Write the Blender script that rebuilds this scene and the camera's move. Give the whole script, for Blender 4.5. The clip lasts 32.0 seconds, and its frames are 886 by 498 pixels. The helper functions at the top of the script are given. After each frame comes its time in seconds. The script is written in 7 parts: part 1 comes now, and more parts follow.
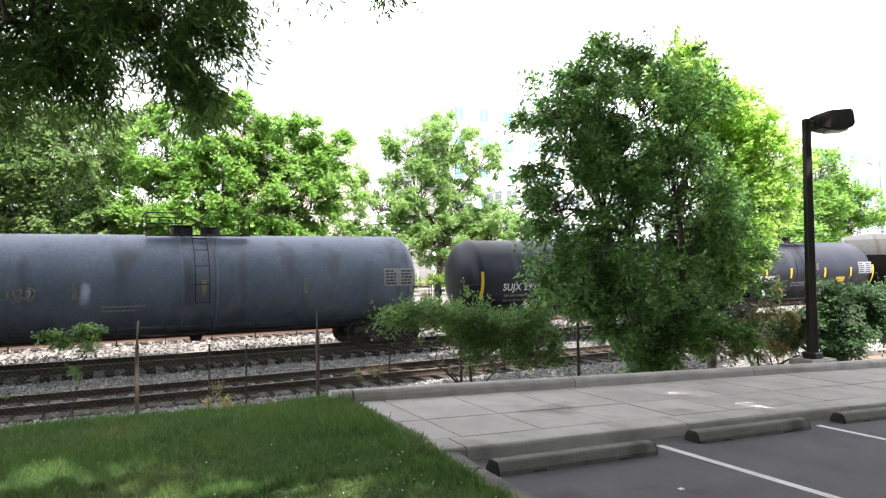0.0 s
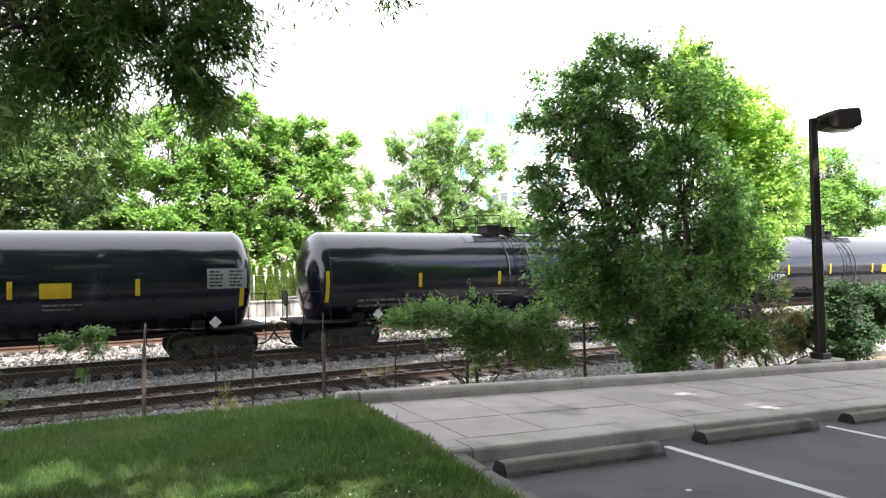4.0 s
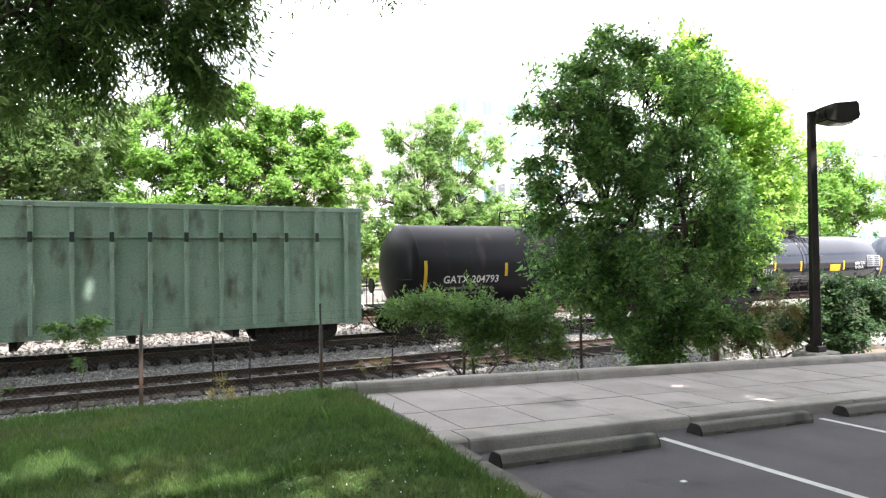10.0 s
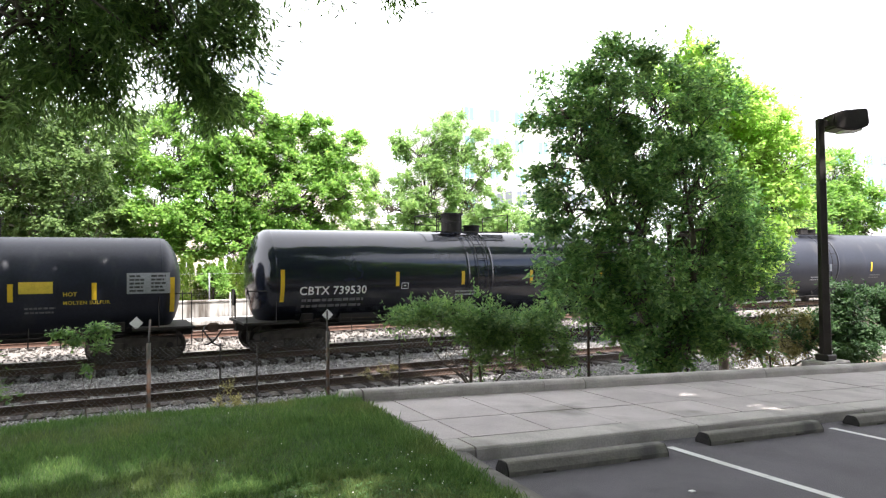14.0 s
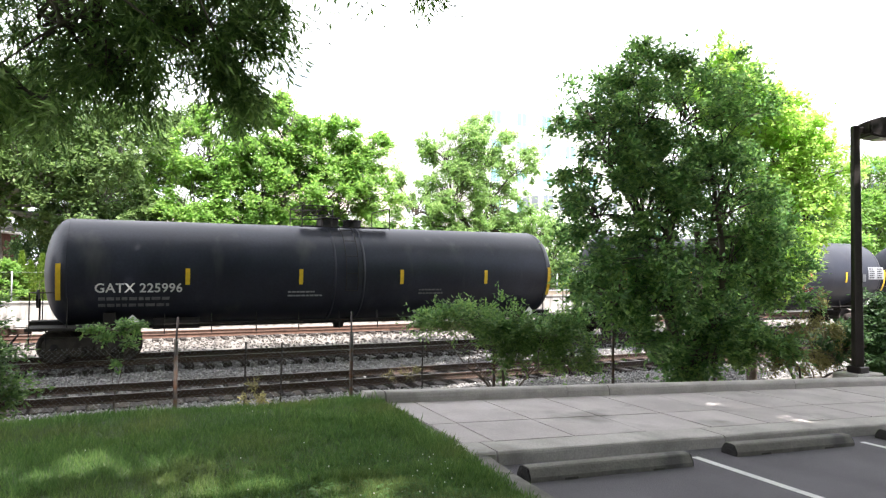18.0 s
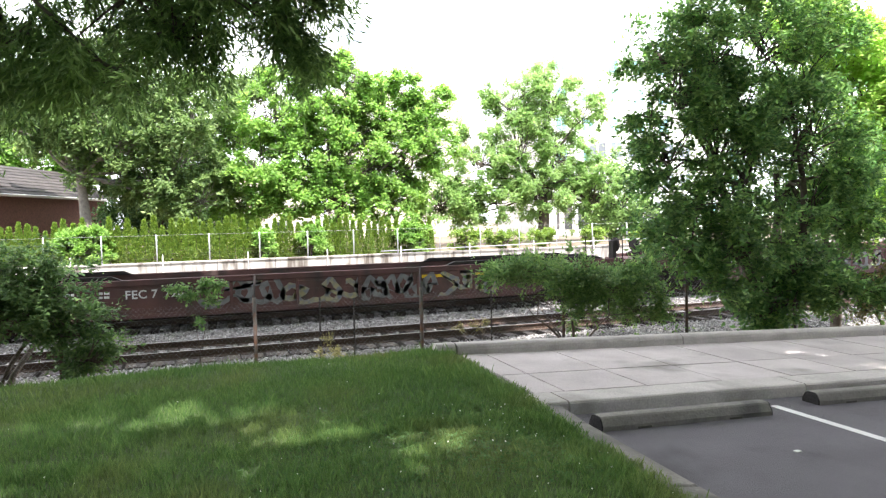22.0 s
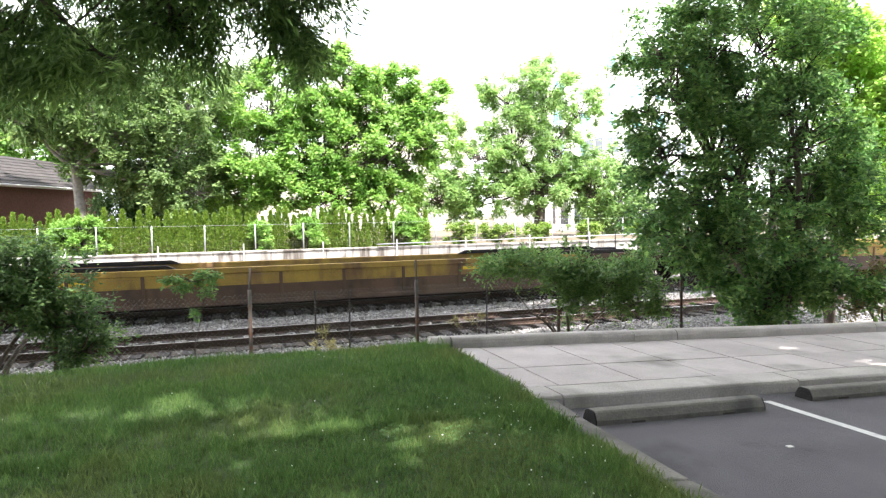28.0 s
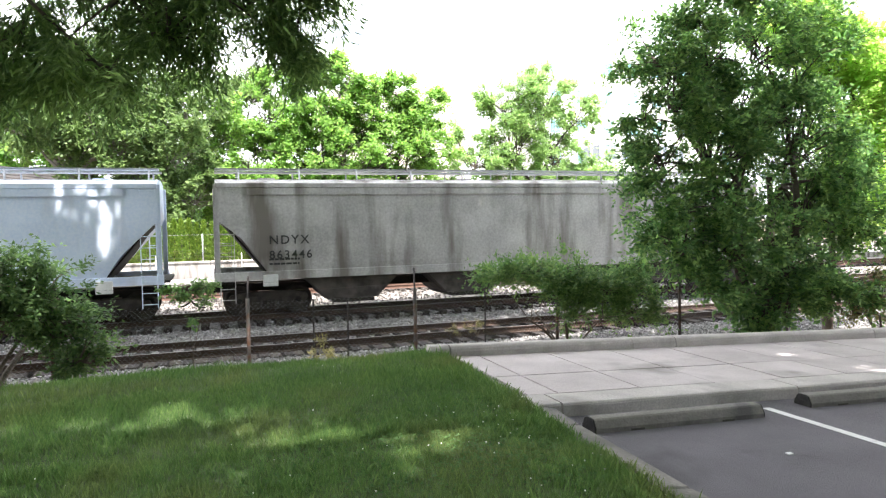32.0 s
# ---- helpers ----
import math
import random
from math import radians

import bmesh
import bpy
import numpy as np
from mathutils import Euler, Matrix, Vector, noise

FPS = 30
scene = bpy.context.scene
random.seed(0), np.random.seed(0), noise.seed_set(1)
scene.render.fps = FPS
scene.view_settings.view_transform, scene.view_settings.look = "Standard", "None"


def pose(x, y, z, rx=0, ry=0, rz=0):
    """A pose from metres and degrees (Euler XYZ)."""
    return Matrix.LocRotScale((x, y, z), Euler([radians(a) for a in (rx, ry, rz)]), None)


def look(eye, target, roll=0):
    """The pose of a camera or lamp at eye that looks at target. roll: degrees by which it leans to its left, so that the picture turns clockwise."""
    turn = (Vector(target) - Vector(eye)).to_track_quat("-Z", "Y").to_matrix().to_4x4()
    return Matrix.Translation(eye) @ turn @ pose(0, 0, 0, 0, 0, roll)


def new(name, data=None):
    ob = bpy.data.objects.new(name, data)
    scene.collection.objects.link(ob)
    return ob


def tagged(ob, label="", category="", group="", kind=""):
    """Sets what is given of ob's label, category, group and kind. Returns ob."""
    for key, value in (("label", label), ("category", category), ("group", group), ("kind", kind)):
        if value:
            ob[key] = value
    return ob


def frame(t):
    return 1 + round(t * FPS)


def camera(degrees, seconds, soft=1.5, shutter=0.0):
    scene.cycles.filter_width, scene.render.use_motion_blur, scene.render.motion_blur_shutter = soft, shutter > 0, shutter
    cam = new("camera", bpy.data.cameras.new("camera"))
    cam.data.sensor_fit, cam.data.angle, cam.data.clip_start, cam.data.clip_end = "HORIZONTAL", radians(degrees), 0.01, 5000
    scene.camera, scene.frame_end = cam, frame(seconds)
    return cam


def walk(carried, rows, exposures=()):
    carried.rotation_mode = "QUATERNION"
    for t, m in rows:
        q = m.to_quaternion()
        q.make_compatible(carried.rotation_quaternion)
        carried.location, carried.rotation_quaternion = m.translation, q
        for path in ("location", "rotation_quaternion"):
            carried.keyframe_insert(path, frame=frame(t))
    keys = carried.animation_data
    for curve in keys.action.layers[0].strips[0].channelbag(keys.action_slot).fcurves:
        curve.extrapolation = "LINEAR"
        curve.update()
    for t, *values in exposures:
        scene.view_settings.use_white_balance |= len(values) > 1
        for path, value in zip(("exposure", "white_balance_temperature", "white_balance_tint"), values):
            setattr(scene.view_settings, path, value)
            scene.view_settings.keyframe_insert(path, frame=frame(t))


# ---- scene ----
# ---- camera ----
cam = camera(67.0, 32.0, soft=1.25)
PATH = [
    (0.0, pose(0, 0, 2.72, 91.44, 0.81, -27.36)),
    (0.5, pose(0, 0, 2.72, 91.41, 0.98, -27.28)),
    (1.0, pose(0, 0, 2.72, 91.42, 1.12, -27.23)),
    (1.5, pose(0, 0, 2.72, 91.45, 1.10, -27.12)),
    (2.0, pose(0, 0, 2.72, 91.48, 1.14, -27.05)),
    (2.5, pose(0, 0, 2.72, 91.55, 1.25, -26.95)),
    (3.0, pose(0, 0, 2.72, 91.59, 1.19, -26.87)),
    (3.5, pose(0, 0, 2.72, 91.58, 1.04, -26.84)),
    (5.5, pose(0, 0, 2.72, 91.53, 1.08, -26.95)),
    (6.0, pose(0, 0, 2.72, 91.53, 0.97, -26.97)),
    (6.5, pose(0, 0, 2.72, 91.43, 0.54, -27.03)),
    (7.0, pose(0, 0, 2.72, 91.36, 0.42, -26.95)),
    (7.5, pose(0, 0, 2.72, 91.24, 0.36, -26.96)),
    (8.0, pose(0, 0, 2.72, 91.12, 0.31, -26.96)),
    (8.5, pose(0, 0, 2.72, 90.94, 0.24, -27.03)),
    (9.0, pose(0, 0, 2.72, 90.82, 0.40, -27.09)),
    (9.5, pose(0, 0, 2.72, 90.80, 0.46, -27.10)),
    (10.0, pose(0, 0, 2.72, 90.82, 0.74, -27.10)),
    (10.5, pose(0, 0, 2.72, 90.89, 1.01, -27.05)),
    (11.0, pose(0, 0, 2.72, 90.95, 0.96, -26.98)),
    (11.5, pose(0, 0, 2.72, 91.07, 1.01, -26.87)),
    (12.0, pose(0, 0, 2.72, 91.17, 0.96, -26.77)),
    (12.5, pose(0, 0, 2.72, 91.20, 0.99, -26.75)),
    (13.0, pose(0, 0, 2.72, 91.22, 1.09, -26.62)),
    (13.5, pose(0, 0, 2.72, 91.27, 0.80, -26.59)),
    (14.0, pose(0, 0, 2.72, 91.46, 0.64, -26.50)),
    (14.5, pose(0, 0, 2.72, 91.35, 0.36, -25.91)),
    (16.5, pose(0, 0, 2.72, 90.61, -1.66, -23.48)),
    (17.0, pose(0, 0, 2.72, 90.97, -1.51, -24.06)),
    (17.5, pose(0, 0, 2.72, 91.38, -1.25, -24.37)),
    (18.0, pose(0, 0, 2.72, 91.72, -0.37, -24.40)),
    (18.5, pose(0, 0, 2.72, 92.10, 0.92, -24.42)),
    (19.0, pose(0, 0, 2.72, 92.50, 0.66, -24.43)),
    (19.5, pose(0, 0, 2.72, 92.49, 0.77, -23.84)),
    (20.0, pose(0, 0, 2.72, 92.21, 0.22, -22.43)),
    (20.1, pose(0, 0, 2.72, 91.76, 0.09, -21.15)),
    (20.2, pose(0, 0, 2.72, 91.37, -0.03, -19.70)),
    (20.3, pose(0, 0, 2.72, 90.98, -0.15, -18.30)),
    (20.4, pose(0, 0, 2.72, 90.18, -0.29, -18.35)),
    (20.5, pose(0, 0, 2.72, 89.48, -0.43, -18.75)),
    (20.7, pose(0, 0, 2.72, 88.97, 0.08, -19.05)),
    (21.0, pose(0, 0, 2.72, 89.00, 0.84, -19.97)),
    (21.5, pose(0, 0, 2.72, 88.35, 1.59, -19.22)),
    (22.0, pose(0, 0, 2.72, 87.78, 1.42, -18.73)),
    (22.5, pose(0, 0, 2.72, 87.32, 1.40, -17.91)),
    (23.0, pose(0, 0, 2.72, 86.94, 1.26, -17.51)),
    (23.5, pose(0, 0, 2.72, 86.81, 0.93, -17.49)),
    (24.0, pose(0, 0, 2.72, 86.78, 0.81, -17.61)),
    (24.5, pose(0, 0, 2.72, 86.81, 0.74, -17.70)),
    (25.0, pose(0, 0, 2.72, 86.81, 0.63, -17.90)),
    (25.5, pose(0, 0, 2.72, 86.77, 0.57, -18.00)),
    (27.5, pose(0, 0, 2.72, 87.08, 0.97, -18.78)),
    (28.0, pose(0, 0, 2.72, 87.23, 0.95, -19.06)),
    (28.5, pose(0, 0, 2.72, 87.37, 0.93, -19.19)),
    (29.0, pose(0, 0, 2.72, 87.54, 1.29, -19.37)),
    (29.5, pose(0, 0, 2.72, 87.71, 1.42, -19.50)),
    (30.0, pose(0, 0, 2.72, 87.87, 1.29, -19.41)),
    (30.5, pose(0, 0, 2.72, 87.93, 1.12, -19.42)),
    (31.0, pose(0, 0, 2.72, 87.90, 1.11, -19.41)),
    (31.5, pose(0, 0, 2.72, 87.92, 1.27, -19.32)),
    (32.0, pose(0, 0, 2.72, 87.91, 1.19, -19.23)),
]
walk(cam, PATH, exposures=((0.0, 1.33, 6400, 15), (3.0, 1.38, 6400, 15), (8.0, 1.52, 6400, 15), (12.0, 1.48, 6400, 15), (14.0, 1.44, 6400, 15), (18.0, 1.48, 6400, 15), (19.0, 1.39, 6400, 15), (20.0, 1.26, 6400, 15), (21.0, 1.61, 6400, 15), (23.0, 1.77, 6400, 15), (32.0, 1.79, 6400, 15)))

# ---- light ----
SUN_AZ, SUN_EL = radians(14.0), radians(64.0)   # a high sun behind the viewer, a little to the right
SUN_WAY = Vector((math.sin(SUN_AZ) * math.cos(SUN_EL), -math.cos(SUN_AZ) * math.cos(SUN_EL), math.sin(SUN_EL)))

world = bpy.data.worlds.new("world")
scene.world = world
world.use_nodes = True
wn, wl = world.node_tree.nodes, world.node_tree.links
wn.clear()
w_out = wn.new("ShaderNodeOutputWorld")
w_bg = wn.new("ShaderNodeBackground")
w_sky = wn.new("ShaderNodeTexSky")
w_sky.sky_type = "NISHITA"
w_sky.sun_disc = False
w_sky.sun_elevation = SUN_EL
w_sky.sun_rotation = math.pi - SUN_AZ
w_sky.air_density, w_sky.dust_density = 0.8, 0.5
w_co = wn.new("ShaderNodeTexCoord")
w_map = wn.new("ShaderNodeMapping")
w_map.inputs["Scale"].default_value = (1.6, 1.6, 4.5)
w_noise = wn.new("ShaderNodeTexNoise")
w_noise.inputs["Scale"].default_value, w_noise.inputs["Detail"].default_value = 1.7, 6.0
w_ramp = wn.new("ShaderNodeValToRGB")
w_ramp.color_ramp.elements[0].position, w_ramp.color_ramp.elements[1].position = 0.6, 1.12
w_mix = wn.new("ShaderNodeMixRGB")
w_mix.inputs["Color2"].default_value = (9.6, 9.9, 10.3, 1)
w_bg.inputs["Strength"].default_value = 0.118
wl.new(w_co.outputs["Generated"], w_map.inputs["Vector"])
wl.new(w_map.outputs["Vector"], w_noise.inputs["Vector"])
# one thin blue gap in the cloud over the maple
w_gap = wn.new("ShaderNodeMapping")
w_gap.inputs["Location"].default_value = (-0.52, 0.0, -1.5)
w_gap.inputs["Scale"].default_value = (1.8, 0.0, 5.8)
w_len = wn.new("ShaderNodeVectorMath")
w_len.operation = "LENGTH"
w_sum = wn.new("ShaderNodeMath")
w_sum.operation = "MULTIPLY_ADD"
w_sum.inputs[1].default_value = 1.5
wl.new(w_co.outputs["Generated"], w_gap.inputs["Vector"])
wl.new(w_gap.outputs["Vector"], w_len.inputs[0])
wl.new(w_noise.outputs["Fac"], w_sum.inputs[0])
# broken cloud with more blue behind the viewer
w_sep = wn.new("ShaderNodeSeparateXYZ")
w_back = wn.new("ShaderNodeMath")
w_back.operation = "MULTIPLY_ADD"
w_back.inputs[1].default_value, w_back.inputs[2].default_value = 0.85, 0.57
w_min = wn.new("ShaderNodeMath")
w_min.operation = "MINIMUM"
wl.new(w_co.outputs["Generated"], w_sep.inputs["Vector"])
wl.new(w_sep.outputs["Y"], w_back.inputs[0])
wl.new(w_back.outputs["Value"], w_min.inputs[0])
wl.new(w_len.outputs["Value"], w_min.inputs[1])
wl.new(w_min.outputs["Value"], w_sum.inputs[2])
wl.new(w_sum.outputs["Value"], w_ramp.inputs["Fac"])
wl.new(w_ramp.outputs["Color"], w_mix.inputs["Fac"])
wl.new(w_sky.outputs["Color"], w_mix.inputs["Color1"])
wl.new(w_mix.outputs["Color"], w_bg.inputs["Color"])
wl.new(w_bg.outputs["Background"], w_out.inputs["Surface"])

sun_data = bpy.data.lights.new("sun", "SUN")
sun_data.energy, sun_data.angle, sun_data.color = 5.0, radians(0.55), (1.0, 0.96, 0.89)
sun = new("sun", sun_data)
sun.matrix_world = look(SUN_WAY * 60, (0, 0, 0))


# ---- materials ----
def surface(name, c1, c2, rough=0.7, metal=0.0, scale=3.0, bump=0.15, fine=40.0, stain=None, stain_at=0.62, stain_scale=1.5,
            streak=1.0, island=0.0, obj_random=0.0, spec=0.5, coat=0.0, rough_var=0.12):
    """Two tones mixed by noise, a fine grain, an optional stain colour with its own shape, fine relief."""
    m = bpy.data.materials.new(name)
    m.use_nodes = True
    n, l = m.node_tree.nodes, m.node_tree.links
    b = n["Principled BSDF"]
    co = n.new("ShaderNodeTexCoord")
    nz = n.new("ShaderNodeTexNoise")
    nz.inputs["Scale"].default_value, nz.inputs["Detail"].default_value = scale, 5.0
    l.new(co.outputs["Object"], nz.inputs["Vector"])
    fz = n.new("ShaderNodeTexNoise")
    fz.inputs["Scale"].default_value, fz.inputs["Detail"].default_value = fine, 3.0
    l.new(co.outputs["Object"], fz.inputs["Vector"])
    rp = n.new("ShaderNodeValToRGB")
    rp.color_ramp.elements[0].position, rp.color_ramp.elements[1].position = 0.32, 0.68
    rp.color_ramp.elements[0].color, rp.color_ramp.elements[1].color = (*c1, 1), (*c2, 1)
    l.new(nz.outputs["Fac"], rp.inputs["Fac"])
    col = rp.outputs["Color"]
    gr = n.new("ShaderNodeMixRGB")
    gr.blend_type, gr.inputs["Fac"].default_value = "OVERLAY", 0.35
    l.new(col, gr.inputs["Color1"])
    l.new(fz.outputs["Fac"], gr.inputs["Color2"])
    col = gr.outputs["Color"]
    if stain:
        mp = n.new("ShaderNodeMapping")
        mp.inputs["Scale"].default_value = (1, 1, 1 / streak)
        sz = n.new("ShaderNodeTexNoise")
        sz.inputs["Scale"].default_value, sz.inputs["Detail"].default_value = stain_scale, 6.0
        l.new(co.outputs["Object"], mp.inputs["Vector"])
        l.new(mp.outputs["Vector"], sz.inputs["Vector"])
        sr = n.new("ShaderNodeValToRGB")
        sr.color_ramp.elements[0].position, sr.color_ramp.elements[1].position = stain_at - 0.08, stain_at + 0.1
        l.new(sz.outputs["Fac"], sr.inputs["Fac"])
        sm = n.new("ShaderNodeMixRGB")
        sm.inputs["Color2"].default_value = (*stain, 1)
        l.new(sr.outputs["Color"], sm.inputs["Fac"])
        l.new(col, sm.inputs["Color1"])
        col = sm.outputs["Color"]
    if island or obj_random:
        src = n.new("ShaderNodeNewGeometry").outputs["Random Per Island"] if island else n.new("ShaderNodeObjectInfo").outputs["Random"]
        k = island or obj_random
        mr = n.new("ShaderNodeMapRange")
        mr.inputs["To Min"].default_value, mr.inputs["To Max"].default_value = 1 - k, 1 + k
        l.new(src, mr.inputs["Value"])
        hs = n.new("ShaderNodeHueSaturation")
        l.new(mr.outputs["Result"], hs.inputs["Value"])
        l.new(col, hs.inputs["Color"])
        col = hs.outputs["Color"]
    l.new(col, b.inputs["Base Color"])
    rr = n.new("ShaderNodeMapRange")
    rr.inputs["To Min"].default_value, rr.inputs["To Max"].default_value = max(rough - rough_var, 0.02), min(rough + rough_var, 1)
    l.new(nz.outputs["Fac"], rr.inputs["Value"])
    l.new(rr.outputs["Result"], b.inputs["Roughness"])
    b.inputs["Metallic"].default_value = metal
    b.inputs["Specular IOR Level"].default_value = spec
    b.inputs["Coat Weight"].default_value = coat
    b.inputs["Coat Roughness"].default_value = 0.06
    if bump:
        bp = n.new("ShaderNodeBump")
        bp.inputs["Strength"].default_value, bp.inputs["Distance"].default_value = bump, 0.02
        l.new(fz.outputs["Fac"], bp.inputs["Height"])
        l.new(bp.outputs["Normal"], b.inputs["Normal"])
    return m


def leaf_material(name, dark, mid, light, glow=0.45, rough=0.55, dry=None):
    """Leaves: each one its own shade of green, part of the light passes through."""
    m = bpy.data.materials.new(name)
    m.use_nodes = True
    n, l = m.node_tree.nodes, m.node_tree.links
    b, out = n["Principled BSDF"], n["Material Output"]
    g = n.new("ShaderNodeNewGeometry")
    co = n.new("ShaderNodeTexCoord")
    nz = n.new("ShaderNodeTexNoise")
    nz.inputs["Scale"].default_value = 0.9
    l.new(co.outputs["Object"], nz.inputs["Vector"])
    mx = n.new("ShaderNodeMath")
    mx.operation = "MULTIPLY_ADD"
    mx.inputs[1].default_value = 0.55
    l.new(g.outputs["Random Per Island"], mx.inputs[0])
    hf = n.new("ShaderNodeMath")
    hf.operation = "MULTIPLY"
    hf.inputs[1].default_value = 0.5
    l.new(nz.outputs["Fac"], hf.inputs[0])
    l.new(hf.outputs["Value"], mx.inputs[2])
    rp = n.new("ShaderNodeValToRGB")
    e = rp.color_ramp.elements
    e[0].position, e[0].color = 0.1, (*dark, 1)
    e[1].position, e[1].color = 0.9, (*light, 1)
    k = e.new(0.5)
    k.color = (*mid, 1)
    l.new(mx.outputs["Value"], rp.inputs["Fac"])
    col = rp.outputs["Color"]
    if dry:
        # thin, straw-coloured patches of their own shape
        dz = n.new("ShaderNodeTexNoise")
        dz.inputs["Scale"].default_value, dz.inputs["Detail"].default_value = 0.85, 5.0
        l.new(co.outputs["Object"], dz.inputs["Vector"])
        dr = n.new("ShaderNodeMapRange")
        dr.inputs["From Min"].default_value, dr.inputs["From Max"].default_value, dr.inputs["To Max"].default_value = 0.50, 0.72, 0.6
        l.new(dz.outputs["Fac"], dr.inputs["Value"])
        dm = n.new("ShaderNodeMixRGB")
        dm.inputs["Color2"].default_value = (*dry, 1)
        l.new(dr.outputs["Result"], dm.inputs["Fac"])
        l.new(col, dm.inputs["Color1"])
        col = dm.outputs["Color"]
    l.new(col, b.inputs["Base Color"])
    b.inputs["Roughness"].default_value = rough
    b.inputs["Specular IOR Level"].default_value = 0.35
    tr = n.new("ShaderNodeBsdfTranslucent")
    br = n.new("ShaderNodeHueSaturation")
    br.inputs["Value"].default_value, br.inputs["Saturation"].default_value = 1.85, 1.08
    l.new(col, br.inputs["Color"])
    l.new(br.outputs["Color"], tr.inputs["Color"])
    ms = n.new("ShaderNodeMixShader")
    ms.inputs["Fac"].default_value = glow
    l.new(b.outputs["BSDF"], ms.inputs[1])
    l.new(tr.outputs["BSDF"], ms.inputs[2])
    l.new(ms.outputs["Shader"], out.inputs["Surface"])
    return m


def glass_material(name, tint, rough=0.05):
    m = bpy.data.materials.new(name)
    m.use_nodes = True
    b = m.node_tree.nodes["Principled BSDF"]
    b.inputs["Base Color"].default_value = (*tint, 1)
    b.inputs["Roughness"].default_value = rough
    b.inputs["Specular IOR Level"].default_value = 0.8
    return m


M_SOIL = surface("soil", (0.10, 0.075, 0.05), (0.16, 0.125, 0.085), 0.95, scale=0.6, bump=0.4)
M_TURF = surface("turf", (0.045, 0.075, 0.022), (0.075, 0.105, 0.034), 0.95, scale=0.9, bump=0.5, fine=60)
M_BALLAST = surface("ballast_bed", (0.14, 0.13, 0.118), (0.26, 0.245, 0.225), 0.95, scale=9, bump=0.9, fine=28, stain=(0.12, 0.085, 0.06), stain_at=0.64, stain_scale=0.6)
M_STONE = surface("ballast_stone", (0.15, 0.145, 0.142), (0.42, 0.408, 0.398), 0.92, scale=5, bump=0.3, island=0.6)
M_PALE_STONE = surface("pale_ballast", (0.085, 0.076, 0.068), (0.19, 0.172, 0.152), 0.92, scale=8, bump=0.6, fine=30, island=0.55)
M_TIE = surface("tie_wood", (0.015, 0.012, 0.010), (0.036, 0.028, 0.023), 0.9, scale=4, bump=0.5, fine=25, obj_random=0.3)
M_RAIL = surface("rail_steel", (0.05, 0.032, 0.025), (0.085, 0.055, 0.04), 0.75, 0.3, scale=3, bump=0.2)
M_RAILTOP = surface("rail_head", (0.30, 0.28, 0.27), (0.45, 0.43, 0.41), 0.35, 0.9, scale=2, bump=0.02)
M_RUST = surface("rust_steel", (0.10, 0.058, 0.042), (0.17, 0.10, 0.072), 0.85, 0.1, scale=5, bump=0.2)
M_ASPHALT = surface("asphalt", (0.106, 0.097, 0.107), (0.152, 0.140, 0.154), 0.9, scale=1.1, bump=0.7, fine=130, stain=(0.032, 0.032, 0.034), stain_at=0.66, stain_scale=0.8)
M_CONCRETE = surface("concrete", (0.41, 0.366, 0.358), (0.53, 0.482, 0.472), 0.9, scale=1.6, bump=0.35, fine=70, stain=(0.22, 0.20, 0.18), stain_at=0.64, stain_scale=1.1, obj_random=0.06)
M_KERB = surface("kerb_concrete", (0.38, 0.350, 0.328), (0.50, 0.465, 0.44), 0.92, scale=2.0, bump=0.2, fine=55, stain=(0.24, 0.22, 0.20), stain_at=0.64, stain_scale=1.6, obj_random=0.08)
M_STOP = surface("stop_concrete", (0.15, 0.138, 0.122), (0.25, 0.232, 0.208), 0.92, scale=2.2, bump=0.2, fine=45, stain=(0.10, 0.095, 0.09), stain_at=0.6, stain_scale=2.2)
M_EDGING = surface("grimy_edging", (0.14, 0.13, 0.118), (0.24, 0.222, 0.20), 0.95, scale=2.6, bump=0.5, fine=40, stain=(0.10, 0.095, 0.08), stain_at=0.56, stain_scale=2.2)
M_JOINT = surface("joint_filler", (0.05, 0.045, 0.04), (0.09, 0.08, 0.07), 0.95, scale=6)
M_LINE = surface("road_paint", (0.66, 0.66, 0.64), (0.78, 0.78, 0.76), 0.7, scale=9, bump=0.2, fine=90, stain=(0.35, 0.35, 0.34), stain_at=0.68, stain_scale=7)
M_WALL = surface("stained_concrete", (0.30, 0.285, 0.26), (0.44, 0.42, 0.39), 0.9, scale=1.2, bump=0.3, fine=30, stain=(0.10, 0.085, 0.07), stain_at=0.54, stain_scale=2.6, streak=7)
M_GALV = surface("galvanised", (0.36, 0.37, 0.38), (0.50, 0.51, 0.52), 0.5, 0.6, scale=5, bump=0.05)
M_WHITE = surface("white_paint", (0.74, 0.74, 0.72), (0.82, 0.82, 0.80), 0.55, scale=2, bump=0.05)
M_POST = surface("weathered_post", (0.085, 0.078, 0.072), (0.15, 0.14, 0.13), 0.75, 0.3, scale=8, bump=0.2, stain=(0.16, 0.07, 0.035), stain_at=0.55, stain_scale=5)
M_DARKMETAL = surface("bronze_metal", (0.036, 0.030, 0.028), (0.056, 0.048, 0.044), 0.5, 0.5, scale=2, bump=0.05)
M_LENS = glass_material("lamp_lens", (0.55, 0.53, 0.48), 0.25)
M_BARK = surface("bark", (0.075, 0.06, 0.048), (0.15, 0.125, 0.10), 0.95, scale=7, bump=0.8, fine=22)
M_BARK_PALE = surface("pale_bark", (0.20, 0.18, 0.155), (0.32, 0.29, 0.25), 0.95, scale=5, bump=0.7, fine=18)
